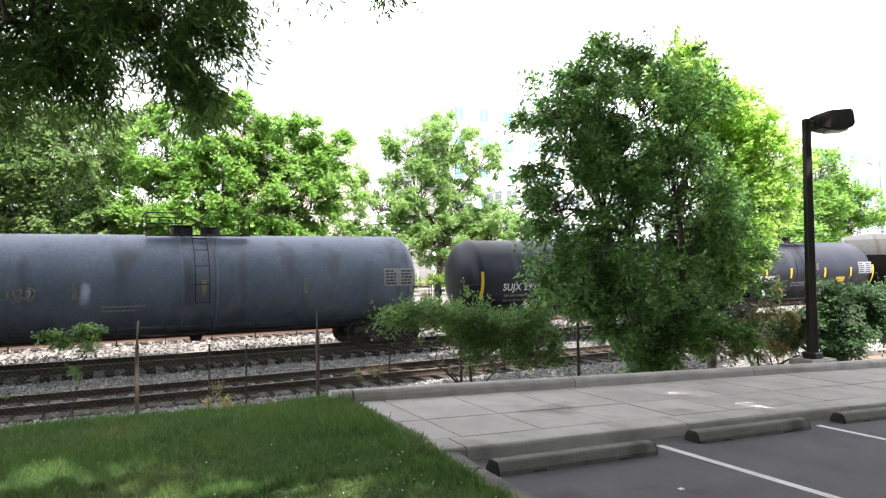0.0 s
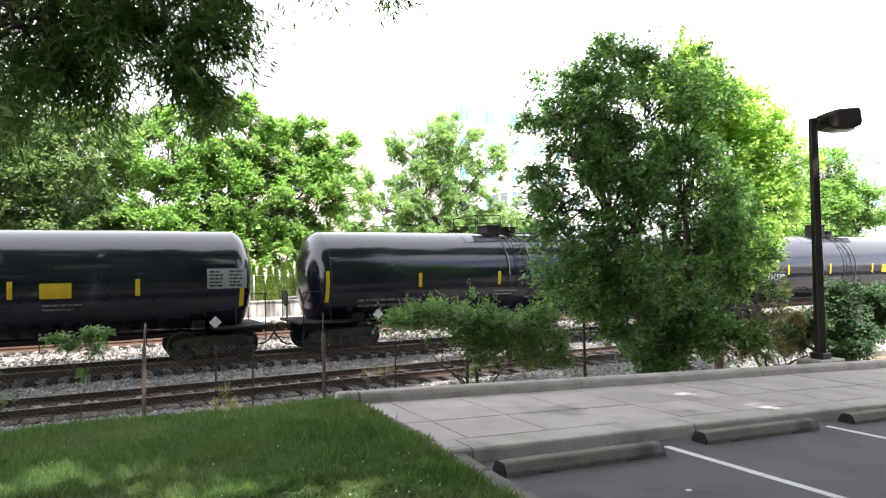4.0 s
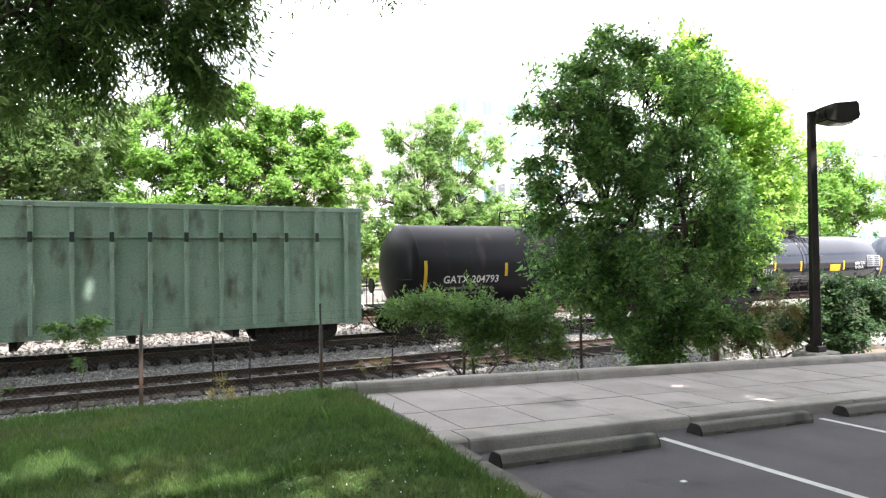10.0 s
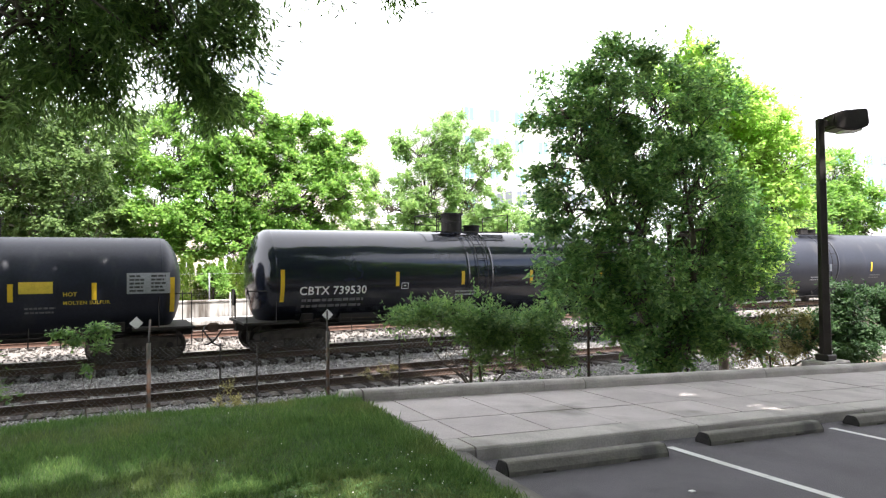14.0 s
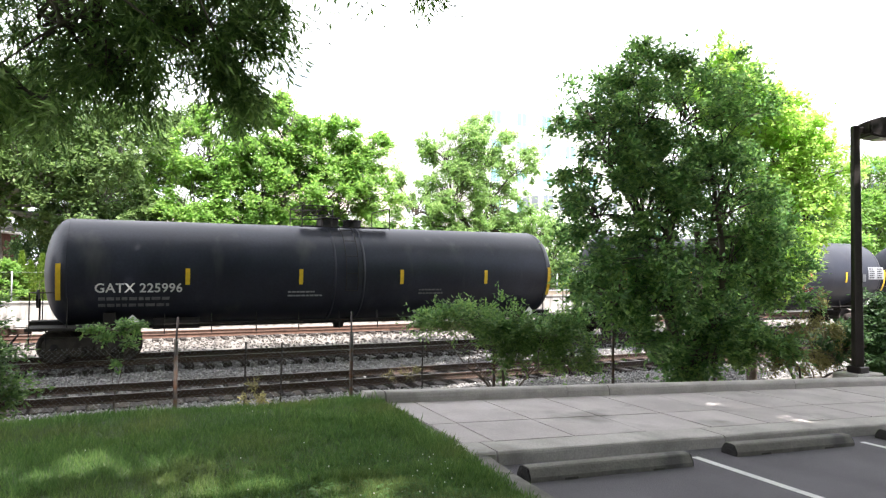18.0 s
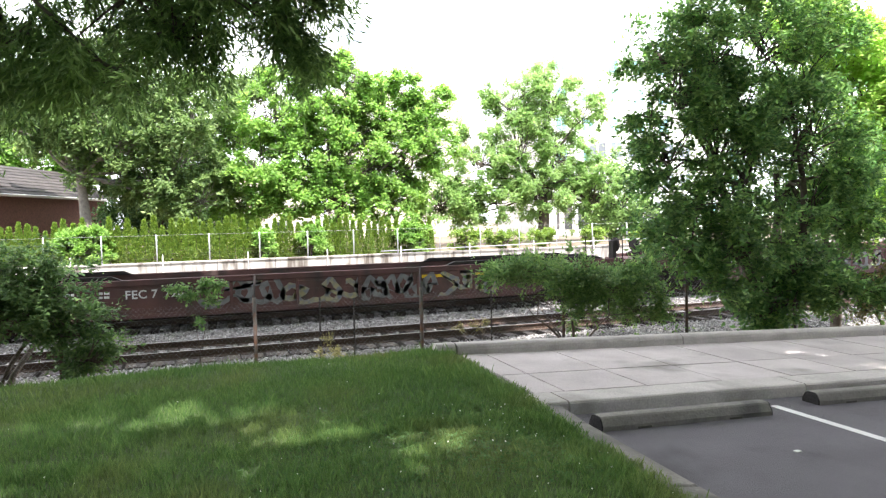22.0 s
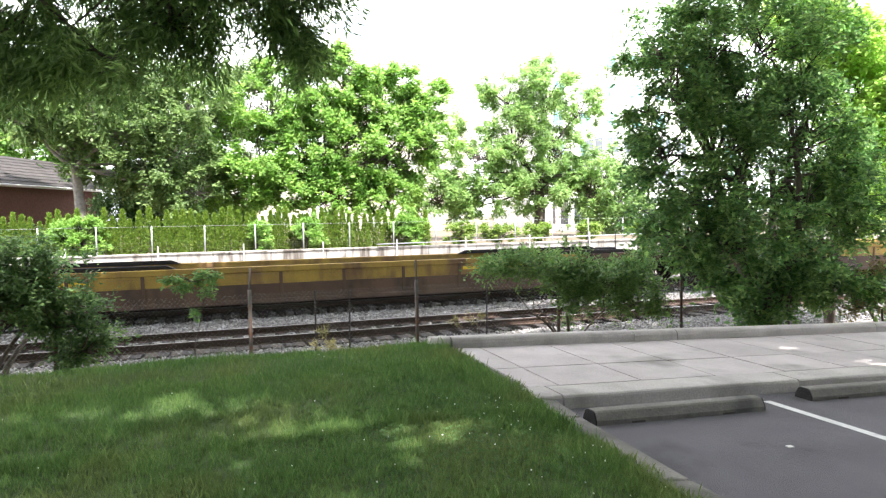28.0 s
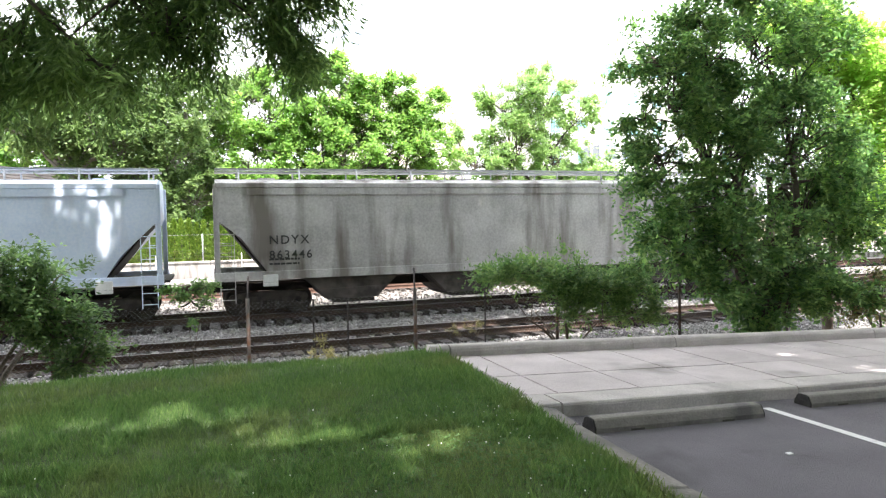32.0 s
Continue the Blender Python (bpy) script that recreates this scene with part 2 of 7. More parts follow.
M_LEAF_MAPLE = leaf_material("maple_leaves", (0.085, 0.175, 0.040), (0.18, 0.32, 0.075), (0.33, 0.47, 0.12), 0.45)
M_LEAF_ELM = leaf_material("shade_tree_leaves", (0.11, 0.19, 0.07), (0.21, 0.33, 0.11), (0.36, 0.48, 0.17), 0.45)
M_LEAF_OAK = leaf_material("oak_leaves", (0.07, 0.12, 0.045), (0.13, 0.205, 0.068), (0.24, 0.33, 0.115), 0.4)
M_LEAF_WILLOW = leaf_material("willow_oak_leaves", (0.063, 0.112, 0.045), (0.128, 0.205, 0.070), (0.24, 0.35, 0.115), 0.52)
M_LEAF_NEAR = leaf_material("hackberry_leaves", (0.042, 0.096, 0.040), (0.13, 0.245, 0.084), (0.30, 0.44, 0.14), 0.5)
# brighter leaf colour that stands in for sunlight on the crown's right
M_LEAF_SUNNY_SIDE = leaf_material("sunny_side_leaves", (0.20, 0.32, 0.07), (0.35, 0.50, 0.13), (0.48, 0.62, 0.22), 0.55)
M_LEAF_DRY = leaf_material("dry_leaves", (0.12, 0.11, 0.04), (0.24, 0.22, 0.08), (0.36, 0.32, 0.14), 0.3)
M_LEAF_BUSH = leaf_material("shrub_leaves", (0.06, 0.125, 0.045), (0.13, 0.23, 0.075), (0.26, 0.38, 0.12), 0.45)
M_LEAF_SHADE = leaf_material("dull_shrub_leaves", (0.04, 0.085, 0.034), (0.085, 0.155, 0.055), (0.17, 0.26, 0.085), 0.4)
# leaf tone lowered so that the sunlit shrub looks shaded
M_LEAF_DARK = leaf_material("dark_shrub_leaves", (0.026, 0.062, 0.026), (0.05, 0.105, 0.04), (0.09, 0.16, 0.055), 0.3)
M_LEAF_HEDGE = leaf_material("arborvitae", (0.06, 0.12, 0.022), (0.13, 0.215, 0.032), (0.25, 0.34, 0.06), 0.3)
M_GRASS = leaf_material("grass_blades", (0.040, 0.084, 0.026), (0.078, 0.148, 0.042), (0.165, 0.235, 0.072), 0.32, 0.6, dry=(0.15, 0.15, 0.06))
M_LEAF_CLOVER = leaf_material("clover_leaves", (0.035, 0.085, 0.027), (0.06, 0.13, 0.04), (0.10, 0.18, 0.055), 0.35, 0.8)
M_DRY = surface("dry_weed", (0.22, 0.17, 0.10), (0.34, 0.27, 0.17), 0.95, scale=8)
M_FLOWER = surface("clover_bloom", (0.68, 0.68, 0.60), (0.8, 0.8, 0.74), 0.8, scale=8)
M_BRICK = surface("brick_wall", (0.115, 0.055, 0.042), (0.18, 0.085, 0.064), 0.9, scale=9, bump=0.4, fine=14, obj_random=0.1)
M_SHINGLE = surface("roof_shingle", (0.024, 0.021, 0.021), (0.055, 0.048, 0.046), 0.95, scale=1.2, bump=0.6, fine=9, obj_random=0.1)
M_FACADE = surface("pale_facade", (0.72, 0.71, 0.69), (0.80, 0.79, 0.77), 0.85, scale=0.3, bump=0.1)
M_FACADE_TAN = surface("tan_facade", (0.66, 0.56, 0.49), (0.74, 0.65, 0.58), 0.85, scale=0.3, bump=0.1)
M_PANE = glass_material("window_glass", (0.22, 0.42, 0.46), 0.3)
M_PANE_DARK = glass_material("dark_glass", (0.04, 0.05, 0.055))
M_PANE_GREY = glass_material("grey_glass", (0.20, 0.23, 0.25), 0.15)


# ---- mesh helpers ----
def arrays_mesh(name, verts, faces, material, smooth=False):
    """A mesh from arrays of points and of faces that all have the same number of corners."""
    verts, faces = np.asarray(verts, dtype=np.float32), np.asarray(faces, dtype=np.int32)
    me = bpy.data.meshes.new(name)
    k = faces.shape[1]
    me.vertices.add(len(verts))
    me.vertices.foreach_set("co", verts.ravel())
    me.loops.add(faces.size)
    me.loops.foreach_set("vertex_index", faces.ravel())
    me.polygons.add(len(faces))
    me.polygons.foreach_set("loop_start", np.arange(0, faces.size, k, dtype=np.int32))
    if smooth:
        me.polygons.foreach_set("use_smooth", np.ones(len(faces), dtype=bool))
    me.update(calc_edges=True)
    me.materials.append(material)
    return me


def finish(bm, name, material, smooth=False):
    bmesh.ops.recalc_face_normals(bm, faces=bm.faces)
    me = bpy.data.meshes.new(name)
    bm.to_mesh(me)
    bm.free()
    for m in material if isinstance(material, (list, tuple)) else [material]:
        me.materials.append(m)
    if smooth:
        me.polygons.foreach_set("use_smooth", np.ones(len(me.polygons), dtype=bool))
    return me


def part(name, data, parent, at=None, label=""):
    """Links a mesh as one object under its thing or part."""
    ob = new(name, data)
    ob.parent = parent
    if at is not None:
        ob.matrix_basis = at if isinstance(at, Matrix) else Matrix.Translation(at)
    if label:
        ob["label"] = label
    if name in ("small_writing", "strand_wire", "line_wires", "wire_mesh", "tie_row", "tie_plates", "joint_bars", "board_posts"):
        ob["kind"] = "stuff"
    return ob


def thing(name, at, label, category, group="", kind="", data=None):
    ob = new(name, data)
    ob.matrix_basis = at if isinstance(at, Matrix) else Matrix.Translation(at)
    return tagged(ob, label, category, group, kind)


def add_box(bm, x0, x1, y0, y1, z0, z1, bevel=0.0):
    r = bmesh.ops.create_cube(bm, size=1.0, matrix=Matrix.Translation(((x0 + x1) / 2, (y0 + y1) / 2, (z0 + z1) / 2)) @ Matrix.Diagonal((x1 - x0, y1 - y0, z1 - z0, 1)))
    if bevel:
        es = list({e for v in r["verts"] for e in v.link_edges})
        bmesh.ops.bevel(bm, geom=es, offset=bevel, segments=1, affect="EDGES")
    return bm


def box(name, x0, x1, y0, y1, z0, z1, material, bevel=0.0):
    return finish(add_box(bmesh.new(), x0, x1, y0, y1, z0, z1, bevel), name, material)


def add_rod(bm, a, b, r, n=6, r2=None):
    a, b = Vector(a), Vector(b)
    d = b - a
    m = Matrix.Translation((a + b) / 2) @ d.to_track_quat("Z", "Y").to_matrix().to_4x4()
    bmesh.ops.create_cone(bm, cap_ends=True, segments=n, radius1=r, radius2=r if r2 is None else r2, depth=d.length, matrix=m)
    return bm


def rods(name, pairs, r, material, n=6):
    bm = bmesh.new()
    for a, b in pairs:
        add_rod(bm, a, b, r, n)
    return finish(bm, name, material, smooth=n > 6)


def prism(name, outline, y0, y1, material, bevel=0.0):
    """An outline in x and z, pushed out from y0 to y1."""
    bm = bmesh.new()
    f = bm.faces.new([bm.verts.new((x, y0, z)) for x, z in outline])
    r = bmesh.ops.extrude_face_region(bm, geom=[f])
    bmesh.ops.translate(bm, vec=(0, y1 - y0, 0), verts=[v for v in r["geom"] if isinstance(v, bmesh.types.BMVert)])
    if bevel:
        bmesh.ops.bevel(bm, geom=list(bm.edges), offset=bevel, segments=1, affect="EDGES")
    return finish(bm, name, material)


def lathe_x(name, profile, n, material, centre=(0, 0, 0)):
    """A body of revolution round the x axis from (x, radius) pairs."""
    v, f = [], []
    for x, r in profile:
        for i in range(n):
            a = 2 * math.pi * i / n
            v.append((centre[0] + x, centre[1] + r * math.cos(a), centre[2] + r * math.sin(a)))
    for j in range(len(profile) - 1):
        for i in range(n):
            k = (i + 1) % n
            f.append((j * n + i, j * n + k, (j + 1) * n + k, (j + 1) * n + i))
    me = arrays_mesh(name, v, f, material, True)
    return me


def lettering(name, text, size, material, bold=0.0, spacing=1.05):
    """Flat letters as a mesh in x and z, lower left corner at the origin."""
    cu = bpy.data.curves.new(name, "FONT")
    cu.body, cu.size, cu.offset, cu.space_character = text, size, bold, spacing
    cu.resolution_u = 3
    ob = bpy.data.objects.new(name, cu)
    scene.collection.objects.link(ob)
    dg = bpy.context.evaluated_depsgraph_get()
    me = bpy.data.meshes.new_from_object(ob.evaluated_get(dg))
    bpy.data.objects.remove(ob)
    me.transform(Matrix.Rotation(math.pi / 2, 4, "X"))
    me.materials.clear()
    me.materials.append(material)
    return me


def bars(name, w, rows, h, gap, material, seed=0, ragged=0.35):
    """Rows of short strokes that stand for writing too small to read, in x and z."""
    rng = random.Random(seed)
    bm = bmesh.new()
    for i in range(rows):
        x, end = 0.0, w * (1 - ragged * rng.random())
        z = -i * (h + gap)
        while x < end:
            k = min(h * rng.uniform(1.2, 3.2), end - x)
            bm.faces.new([bm.verts.new(p) for p in ((x, 0, z), (x + k, 0, z), (x + k, 0, z + h), (x, 0, z + h))])
            x += k + h * 0.45
    return finish(bm, name, material)


# ---- foliage helpers ----
def leaf_quads(p, d, s, rng, length, width):
    """A folded leaf at each point p, along d, its breadth along s."""
    n = len(p)
    d = d / (np.linalg.norm(d, axis=1, keepdims=True) + 1e-9)
    s = np.cross(d, np.cross(s, d))
    s /= np.linalg.norm(s, axis=1, keepdims=True) + 1e-9
    u = np.cross(d, s)
    k = rng.uniform(0.65, 1.3, (n, 1))
    L, W = length * k, width * k
    mid = p + d * L * 0.42
    v = np.empty((n, 4, 3))
    v[:, 0] = p
    v[:, 1] = mid + s * W * 0.5 + u * W * 0.14
    v[:, 2] = p + d * L - u * L * 0.12
    v[:, 3] = mid - s * W * 0.5 + u * W * 0.14
    return v.reshape(-1, 3), np.arange(n * 4).reshape(n, 4)


def leaf_arrays(points, rng, length, width, droop=0.35, out=None):
    d = rng.normal(size=(len(points), 3))
    d[:, 2] -= droop * 1.5
    if out is not None:
        d += out * 0.8
    return leaf_quads(points, d, rng.normal(size=(len(points), 3)), rng, length, width)


def spray_arrays(tips, out, k, rng, reach, length, width, droop):
    """Leafy shoots that fan out from each tip: leaves alternate along a shoot and lie nearly flat."""
    n = len(tips)
    q = 9
    m = max(2, k // q)
    d = rng.normal(size=(n, m, 3)) * np.array((0.8, 0.8, 0.55)) + out[:, None] * 0.75
    d[..., 2] += 0.25 - droop * 0.9
    d /= np.linalg.norm(d, axis=2, keepdims=True)
    ln = reach * rng.uniform(0.45, 1.3, (n, m, 1, 1)) * rng.uniform(0.7, 1.2, (n, 1, 1, 1))
    t = (np.linspace(0.12, 1, q)[None, None, :, None] + rng.normal(size=(n, m, q, 1)) * 0.05)
    p = tips[:, None, None] + d[:, :, None] * ln * t + rng.normal(size=(n, m, q, 3)) * length * 0.35
    p[..., 2] -= (ln * t * t)[..., 0] * droop * 0.45
    side = np.cross(d, np.array((0.02, 0.03, 1.0)))[:, :, None] * np.where(np.arange(q) % 2 == 0, 1, -1)[None, None, :, None]
    ld = d[:, :, None] * 0.55 + side * 0.7 + rng.normal(size=p.shape) * 0.35
    ld[..., 2] -= droop * 0.5
    up = np.array((-0.2, -0.45, 1.0)) + rng.normal(size=p.shape) * 0.42
    return leaf_quads(p.reshape(-1, 3), ld.reshape(-1, 3), np.cross(ld, up).reshape(-1, 3), rng, length, width)


def tube_arrays(path, radii, n=6):
    path = np.asarray(path, float)
    v, f = [], []
    for i, p in enumerate(path):
        t = path[min(i + 1, len(path) - 1)] - path[max(i - 1, 0)]
        t /= np.linalg.norm(t) + 1e-9
        a = np.cross(t, (0.31, 0.17, 0.93) if abs(t[2]) < 0.9 else (1, 0, 0))
        a /= np.linalg.norm(a)
        b = np.cross(t, a)
        for j in range(n):
            g = 2 * math.pi * j / n
            v.append(p + radii[i] * (a * math.cos(g) + b * math.sin(g)))
    for i in range(len(path) - 1):
        for j in range(n):
            k = (j + 1) % n
            f.append((i * n + j, i * n + k, (i + 1) * n + k, (i + 1) * n + j))
    return v, f


def bent(a, b, rng, sag=0.12, steps=5):
    a, b = np.asarray(a, float), np.asarray(b, float)
    d = np.linalg.norm(b - a)
    w = rng.normal(size=3) * d * sag
    t = np.linspace(0, 1, steps)[:, None]
    return a + (b - a) * t + w * (np.sin(t * math.pi)) + np.array((0, 0, d * 0.10)) * np.sin(t * math.pi)


class Wood:
    """Collects tapered limbs into one mesh."""

    def __init__(self):
        self.v, self.f = [], []

    def limb(self, path, r0, r1, n=6):
        v, f = tube_arrays(path, np.linspace(r0, r1, len(path)), n)
        o = len(self.v)
        self.v += list(v)
        self.f += [tuple(i + o for i in q) for q in f]

    def mesh(self, name, material):
        return arrays_mesh(name, self.v, self.f, material, True)


def make_tree(name, base, trunk, lobes, leaf, leaf_mat, bark, label, category="tree", seed=1, group="", stems=1, clump=0.42, shell=0.55, droop=0.35, twig=0.012, knot=6, lean=0.12, spread=0.25, dense=1.0, gaps=()):
    """trunk: (height of the fork, radius at the foot). lobes: (x, y, z, rx, ry, rz, tips) in the world.
    leaf: (count per tip, length, width), which a lobe may replace by its own. gaps: (x, y, z, radius, share of leaves
    left), leaves removed along the sun's line so that a sun patch lands there."""
    rng, rng_gap = np.random.default_rng(seed), np.random.default_rng(seed + 1000)
    base = np.array(base, float)
    wood, verts, faces = Wood(), [], []
    inv = -base
    fork, r = trunk
    feet = []
    for i in range(stems):
        off = rng.normal(size=3) * (0.28 if stems > 1 else 0)
        off[2] = 0
        top = base + off * 2.4 + np.array((rng.normal() * lean * fork, rng.normal() * lean * fork, fork * rng.uniform(0.85, 1.1)))
        p = bent(base + off * 0.5, top, rng, 0.035, 6)
        p[0, 2] -= 0.25
        rr = r if stems == 1 else r * rng.uniform(0.55, 0.9)
        wood.limb(p, rr * 1.25, rr * 0.72, 9)
        feet.append((top, rr * 0.7))
    for lx, ly, lz, rx, ry, rz, tips, *more in lobes:
        tips = int(tips * dense)
        c, rad = np.array((lx, ly, lz), float), np.array((rx, ry, rz), float)
        top, tr = min(feet, key=lambda q: np.linalg.norm(q[0] - c))
        hub = c - np.array((0, 0, rz * 0.45))
        r0 = min(tr * 0.62, 0.055 * max(rad))
        wood.limb(bent(top, hub, rng, 0.08, 6), r0, r0 * 0.4, 6)
        # sprays sit in knots on the lobe, with gaps between the knots
        nk = max(2, tips // knot)
        ku = rng.normal(size=(nk, 3))
        ku /= np.linalg.norm(ku, axis=1, keepdims=True)
        kc = c + ku * rad * (shell + (1.08 - shell) * rng.random((nk, 1)))
        own = rng.integers(0, nk, tips)
        u = ku[own]
        tip = kc[own] + rng.normal(size=(tips, 3)) * rad * np.array((spread, spread, spread * 0.75))
        for i in range(tips):
            if i % 2 == 0:
                wood.limb(bent(hub + rng.normal(size=3) * rad * 0.12, tip[i], rng, 0.1, 4), max(min(tr * 0.16, r0 * 0.4), twig * 1.6), twig * 0.6, 4)
        k, ll, lw, *own_reach = more[0] if more else leaf
        reach = own_reach[0] if own_reach else clump
        va, fa = spray_arrays(tip + inv, u, k, rng, reach * 1.7, ll, lw, droop)
        if gaps:
            mid = va.reshape(-1, 4, 3).mean(axis=1) - inv
            stay, way = np.ones(len(mid), bool), np.array(SUN_WAY)
            for gx, gy, gz, gr, gk in gaps:
                d = mid - np.array((gx, gy, gz))
                stay &= (np.linalg.norm(d - np.outer(d @ way, way), axis=1) > gr) | (rng_gap.random(len(mid)) < gk)
            va = va.reshape(-1, 4, 3)[stay].reshape(-1, 3)
            fa = np.arange(len(va)).reshape(-1, 4)
        faces.append(fa + sum(len(q) for q in verts))
        verts.append(va)
    ob = thing(name, base, label, category, group)
    part("trunk", arrays_mesh("trunk", np.array(wood.v) + inv, wood.f, bark, True), ob)
    part("crown", arrays_mesh("crown", np.concatenate(verts), np.concatenate(faces), leaf_mat), ob)
    return ob

# ---- ground, tracks, lot ----
TRAIN_Y, NEAR_Y, FAR_Y = 22.6, 16.73, 30.4
WALL_Y = 38.0


def lot_z(x):
    return 1.04 - 0.043 * min(max(x, -5), 30)


def shoulder(x):
    return 1.02 if x < 2.75 else lot_z(x) + 0.16


def ground_z(x, y):
    """Lawn and lot stand above the tracks; beyond the wall the ground is raised again."""
    near = 0.90 if x < 2.8 else lot_z(x) - 0.14
    if y < 5.6:
        z = near
    elif y < 8.1:
        z = 0.90 if x < 2.8 else lot_z(x) - 0.02
    elif y < 11.4:
        k = (y - 8.1) / 3.3
        k = k * k * (3 - 2 * k)
        z = (shoulder(x) - 0.06) * (1 - k) - 0.36 * k
    elif y < WALL_Y + 0.3:
        z = -0.36
    else:
        z = 0.86
    return z


def ground_sheet():
    xs = np.concatenate(([-3000, -900, -300, -120, -60], np.arange(-30, 60, 0.75), [75, 110, 200, 400, 1000, 3000]))
    ys = np.concatenate(([-3000, -600, -150, -60, -30], np.arange(-12, 5.5, 2.5), [5.55, 5.65], np.arange(6.2, 12, 0.4), [15, 20, 26, 32, 36, 38.28, 38.32, 45, 60, 100, 200, 500, 1200, 3000]))
    rng = np.random.default_rng(4)
    v = [(x, y, ground_z(x, y) + (rng.normal() * 0.012 if -30 < x < 60 and 8.2 < y < 12 else 0)) for y in ys for x in xs]
    w = len(xs)
    f = [(j * w + i, j * w + i + 1, (j + 1) * w + i + 1, (j + 1) * w + i) for j in range(len(ys) - 1) for i in range(w - 1)]
    return arrays_mesh("ground", v, f, M_SOIL, True)


thing("ground", (0, 0, 0), "bare brown soil ground under lawn, lot and tracks", "ground", kind="structure", data=ground_sheet())

# lawn: a mown sheet that rolls over at its far edge
LAWN_X1 = 2.71


def lawn_z(x, y):
    z = 1.07 + 0.012 * math.sin(x * 1.7 + y) + 0.010 * math.sin(y * 2.3 - x * 0.8)
    if y < 5.4 and x > 1.85:
        z -= (x - 1.85) / 0.82 * min((5.4 - y) / 0.8, 1) * 0.10
    if y > 7.9:
        k = (y - 7.9) / 2.4
        z -= 1.1 * k * k
    return z


def lawn_sheet():
    xs, ys = np.linspace(-30, LAWN_X1, 90), np.concatenate(([-25, -12], np.linspace(-5, 10.2, 62)))
    v = [(x, y, lawn_z(x, y)) for y in ys for x in xs]
    w = len(xs)
    f = [(j * w + i, j * w + i + 1, (j + 1) * w + i + 1, (j + 1) * w + i) for j in range(len(ys) - 1) for i in range(w - 1)]
    return arrays_mesh("lawn", v, f, M_TURF, True)


lawn = thing("lawn", (0, 0, 0), "green mown lawn with clover beside the parking lot", "lawn", kind="structure", data=lawn_sheet())


def grass_blades():
    """Blades, thickest where the lawn is nearest."""
    rng = np.random.default_rng(7)
    v, spots = [], []
    for n, x0, x1, y0, y1, h in ((82000, -2.6, 2.7, 3.0, 5.2, 0.052), (86000, -4.2, 2.7, 5.0, 7.2, 0.058), (56000, -6.0, 2.7, 7.0, 8.9, 0.062), (11000, 2.35, 2.745, 3.0, 8.0, 0.07)):
        x, y = rng.uniform(x0, x1, n), rng.uniform(y0, y1, n)
        tuft = np.sin(x * 5.1 + np.sin(y * 3.7) * 2) * np.sin(y * 4.3 + np.sin(x * 2.9) * 2)
        clump = np.sin(x * 13.7 + np.sin(y * 9.1) * 1.7) * np.sin(y * 15.3 + np.sin(x * 11.9) * 1.9)
        hh = h * (0.60 + 0.22 * tuft + 0.26 * clump + 0.75 * rng.random(n) ** 2)
        hh *= np.where(rng.random(n) < 0.03, 1.7, 1.0)
        spots.append((x, y, np.maximum(hh, 0.012)))
    x, y, h = (np.concatenate(q) for q in zip(*spots))
    z = np.array([lawn_z(a, b) for a, b in zip(x, y)])
    n = len(x)
    a = rng.uniform(0, 2 * math.pi, n)
    lean = rng.uniform(0.05, 0.55, n) * h
    w = rng.uniform(0.0009, 0.0021, n)
    b = rng.uniform(0, 2 * math.pi, n)
    p = np.empty((n, 4, 3))
    p[:, 0] = np.stack((x - np.cos(a) * w, y - np.sin(a) * w, z - 0.005), 1)
    p[:, 1] = np.stack((x + np.cos(a) * w, y + np.sin(a) * w, z - 0.005), 1)
    p[:, 2] = np.stack((x + np.cos(a) * w * 0.8 + np.cos(b) * lean * 0.4, y + np.sin(a) * w * 0.8 + np.sin(b) * lean * 0.4, z + h * 0.6), 1)
    p[:, 3] = np.stack((x + np.cos(b) * lean, y + np.sin(b) * lean, z + h), 1)
    f = (np.arange(n)[:, None] * 4 + np.array([[0, 1, 2, 0, 2, 3]])).reshape(-1, 3)
    return arrays_mesh("grass", p.reshape(-1, 3), f, M_GRASS)


thing("grass", (0, 0, 0), "short green grass blades of the mown lawn", "grass", kind="stuff", data=grass_blades())


def clover():
    rng = np.random.default_rng(11)
    bm = bmesh.new()
    for i in range(85):
        x, y = (rng.uniform(-4, 2.6), rng.uniform(3.4, 8.3)) if i < 40 else (2.6 - abs(rng.normal()) * 0.8, rng.uniform(3.2, 5.6))
        bmesh.ops.create_icosphere(bm, subdivisions=1, radius=rng.uniform(0.004, 0.007), matrix=Matrix.Translation((x, y, lawn_z(x, y) + 0.055)))
    return finish(bm, "clover", M_FLOWER)


def clover_leaves():
    """Three rounded leaflets to a stalk, in patches near the edge of the lot."""
    rng = np.random.default_rng(12)
    spots = np.concatenate([np.stack((rng.normal(cx, w, n), rng.normal(cy, w * 0.8, n)), 1) for cx, cy, w, n in ((1.9, 4.3, 0.45, 900), (1.2, 5.2, 0.5, 500), (2.2, 5.6, 0.3, 300), (0.3, 4.0, 0.5, 300))])
    spots = spots[spots[:, 0] < 2.64]
    p = np.repeat(np.stack((spots[:, 0], spots[:, 1], [lawn_z(a, b) for a, b in spots]), 1), 3, axis=0)
    p[:, 2] += np.repeat(rng.uniform(0.018, 0.042, len(spots)), 3)
    a = np.repeat(rng.uniform(0, 6.28, len(spots)), 3) + np.tile((0, 2.09, 4.19), len(spots))
    d = np.stack((np.cos(a), np.sin(a), rng.uniform(-0.1, 0.35, len(a))), 1)
    side = np.cross(d, (0, 0, 1.0))
    v, f = leaf_quads(p, d, side, rng, 0.019, 0.017)
    return arrays_mesh("clover_leaves", v, f, M_LEAF_CLOVER)


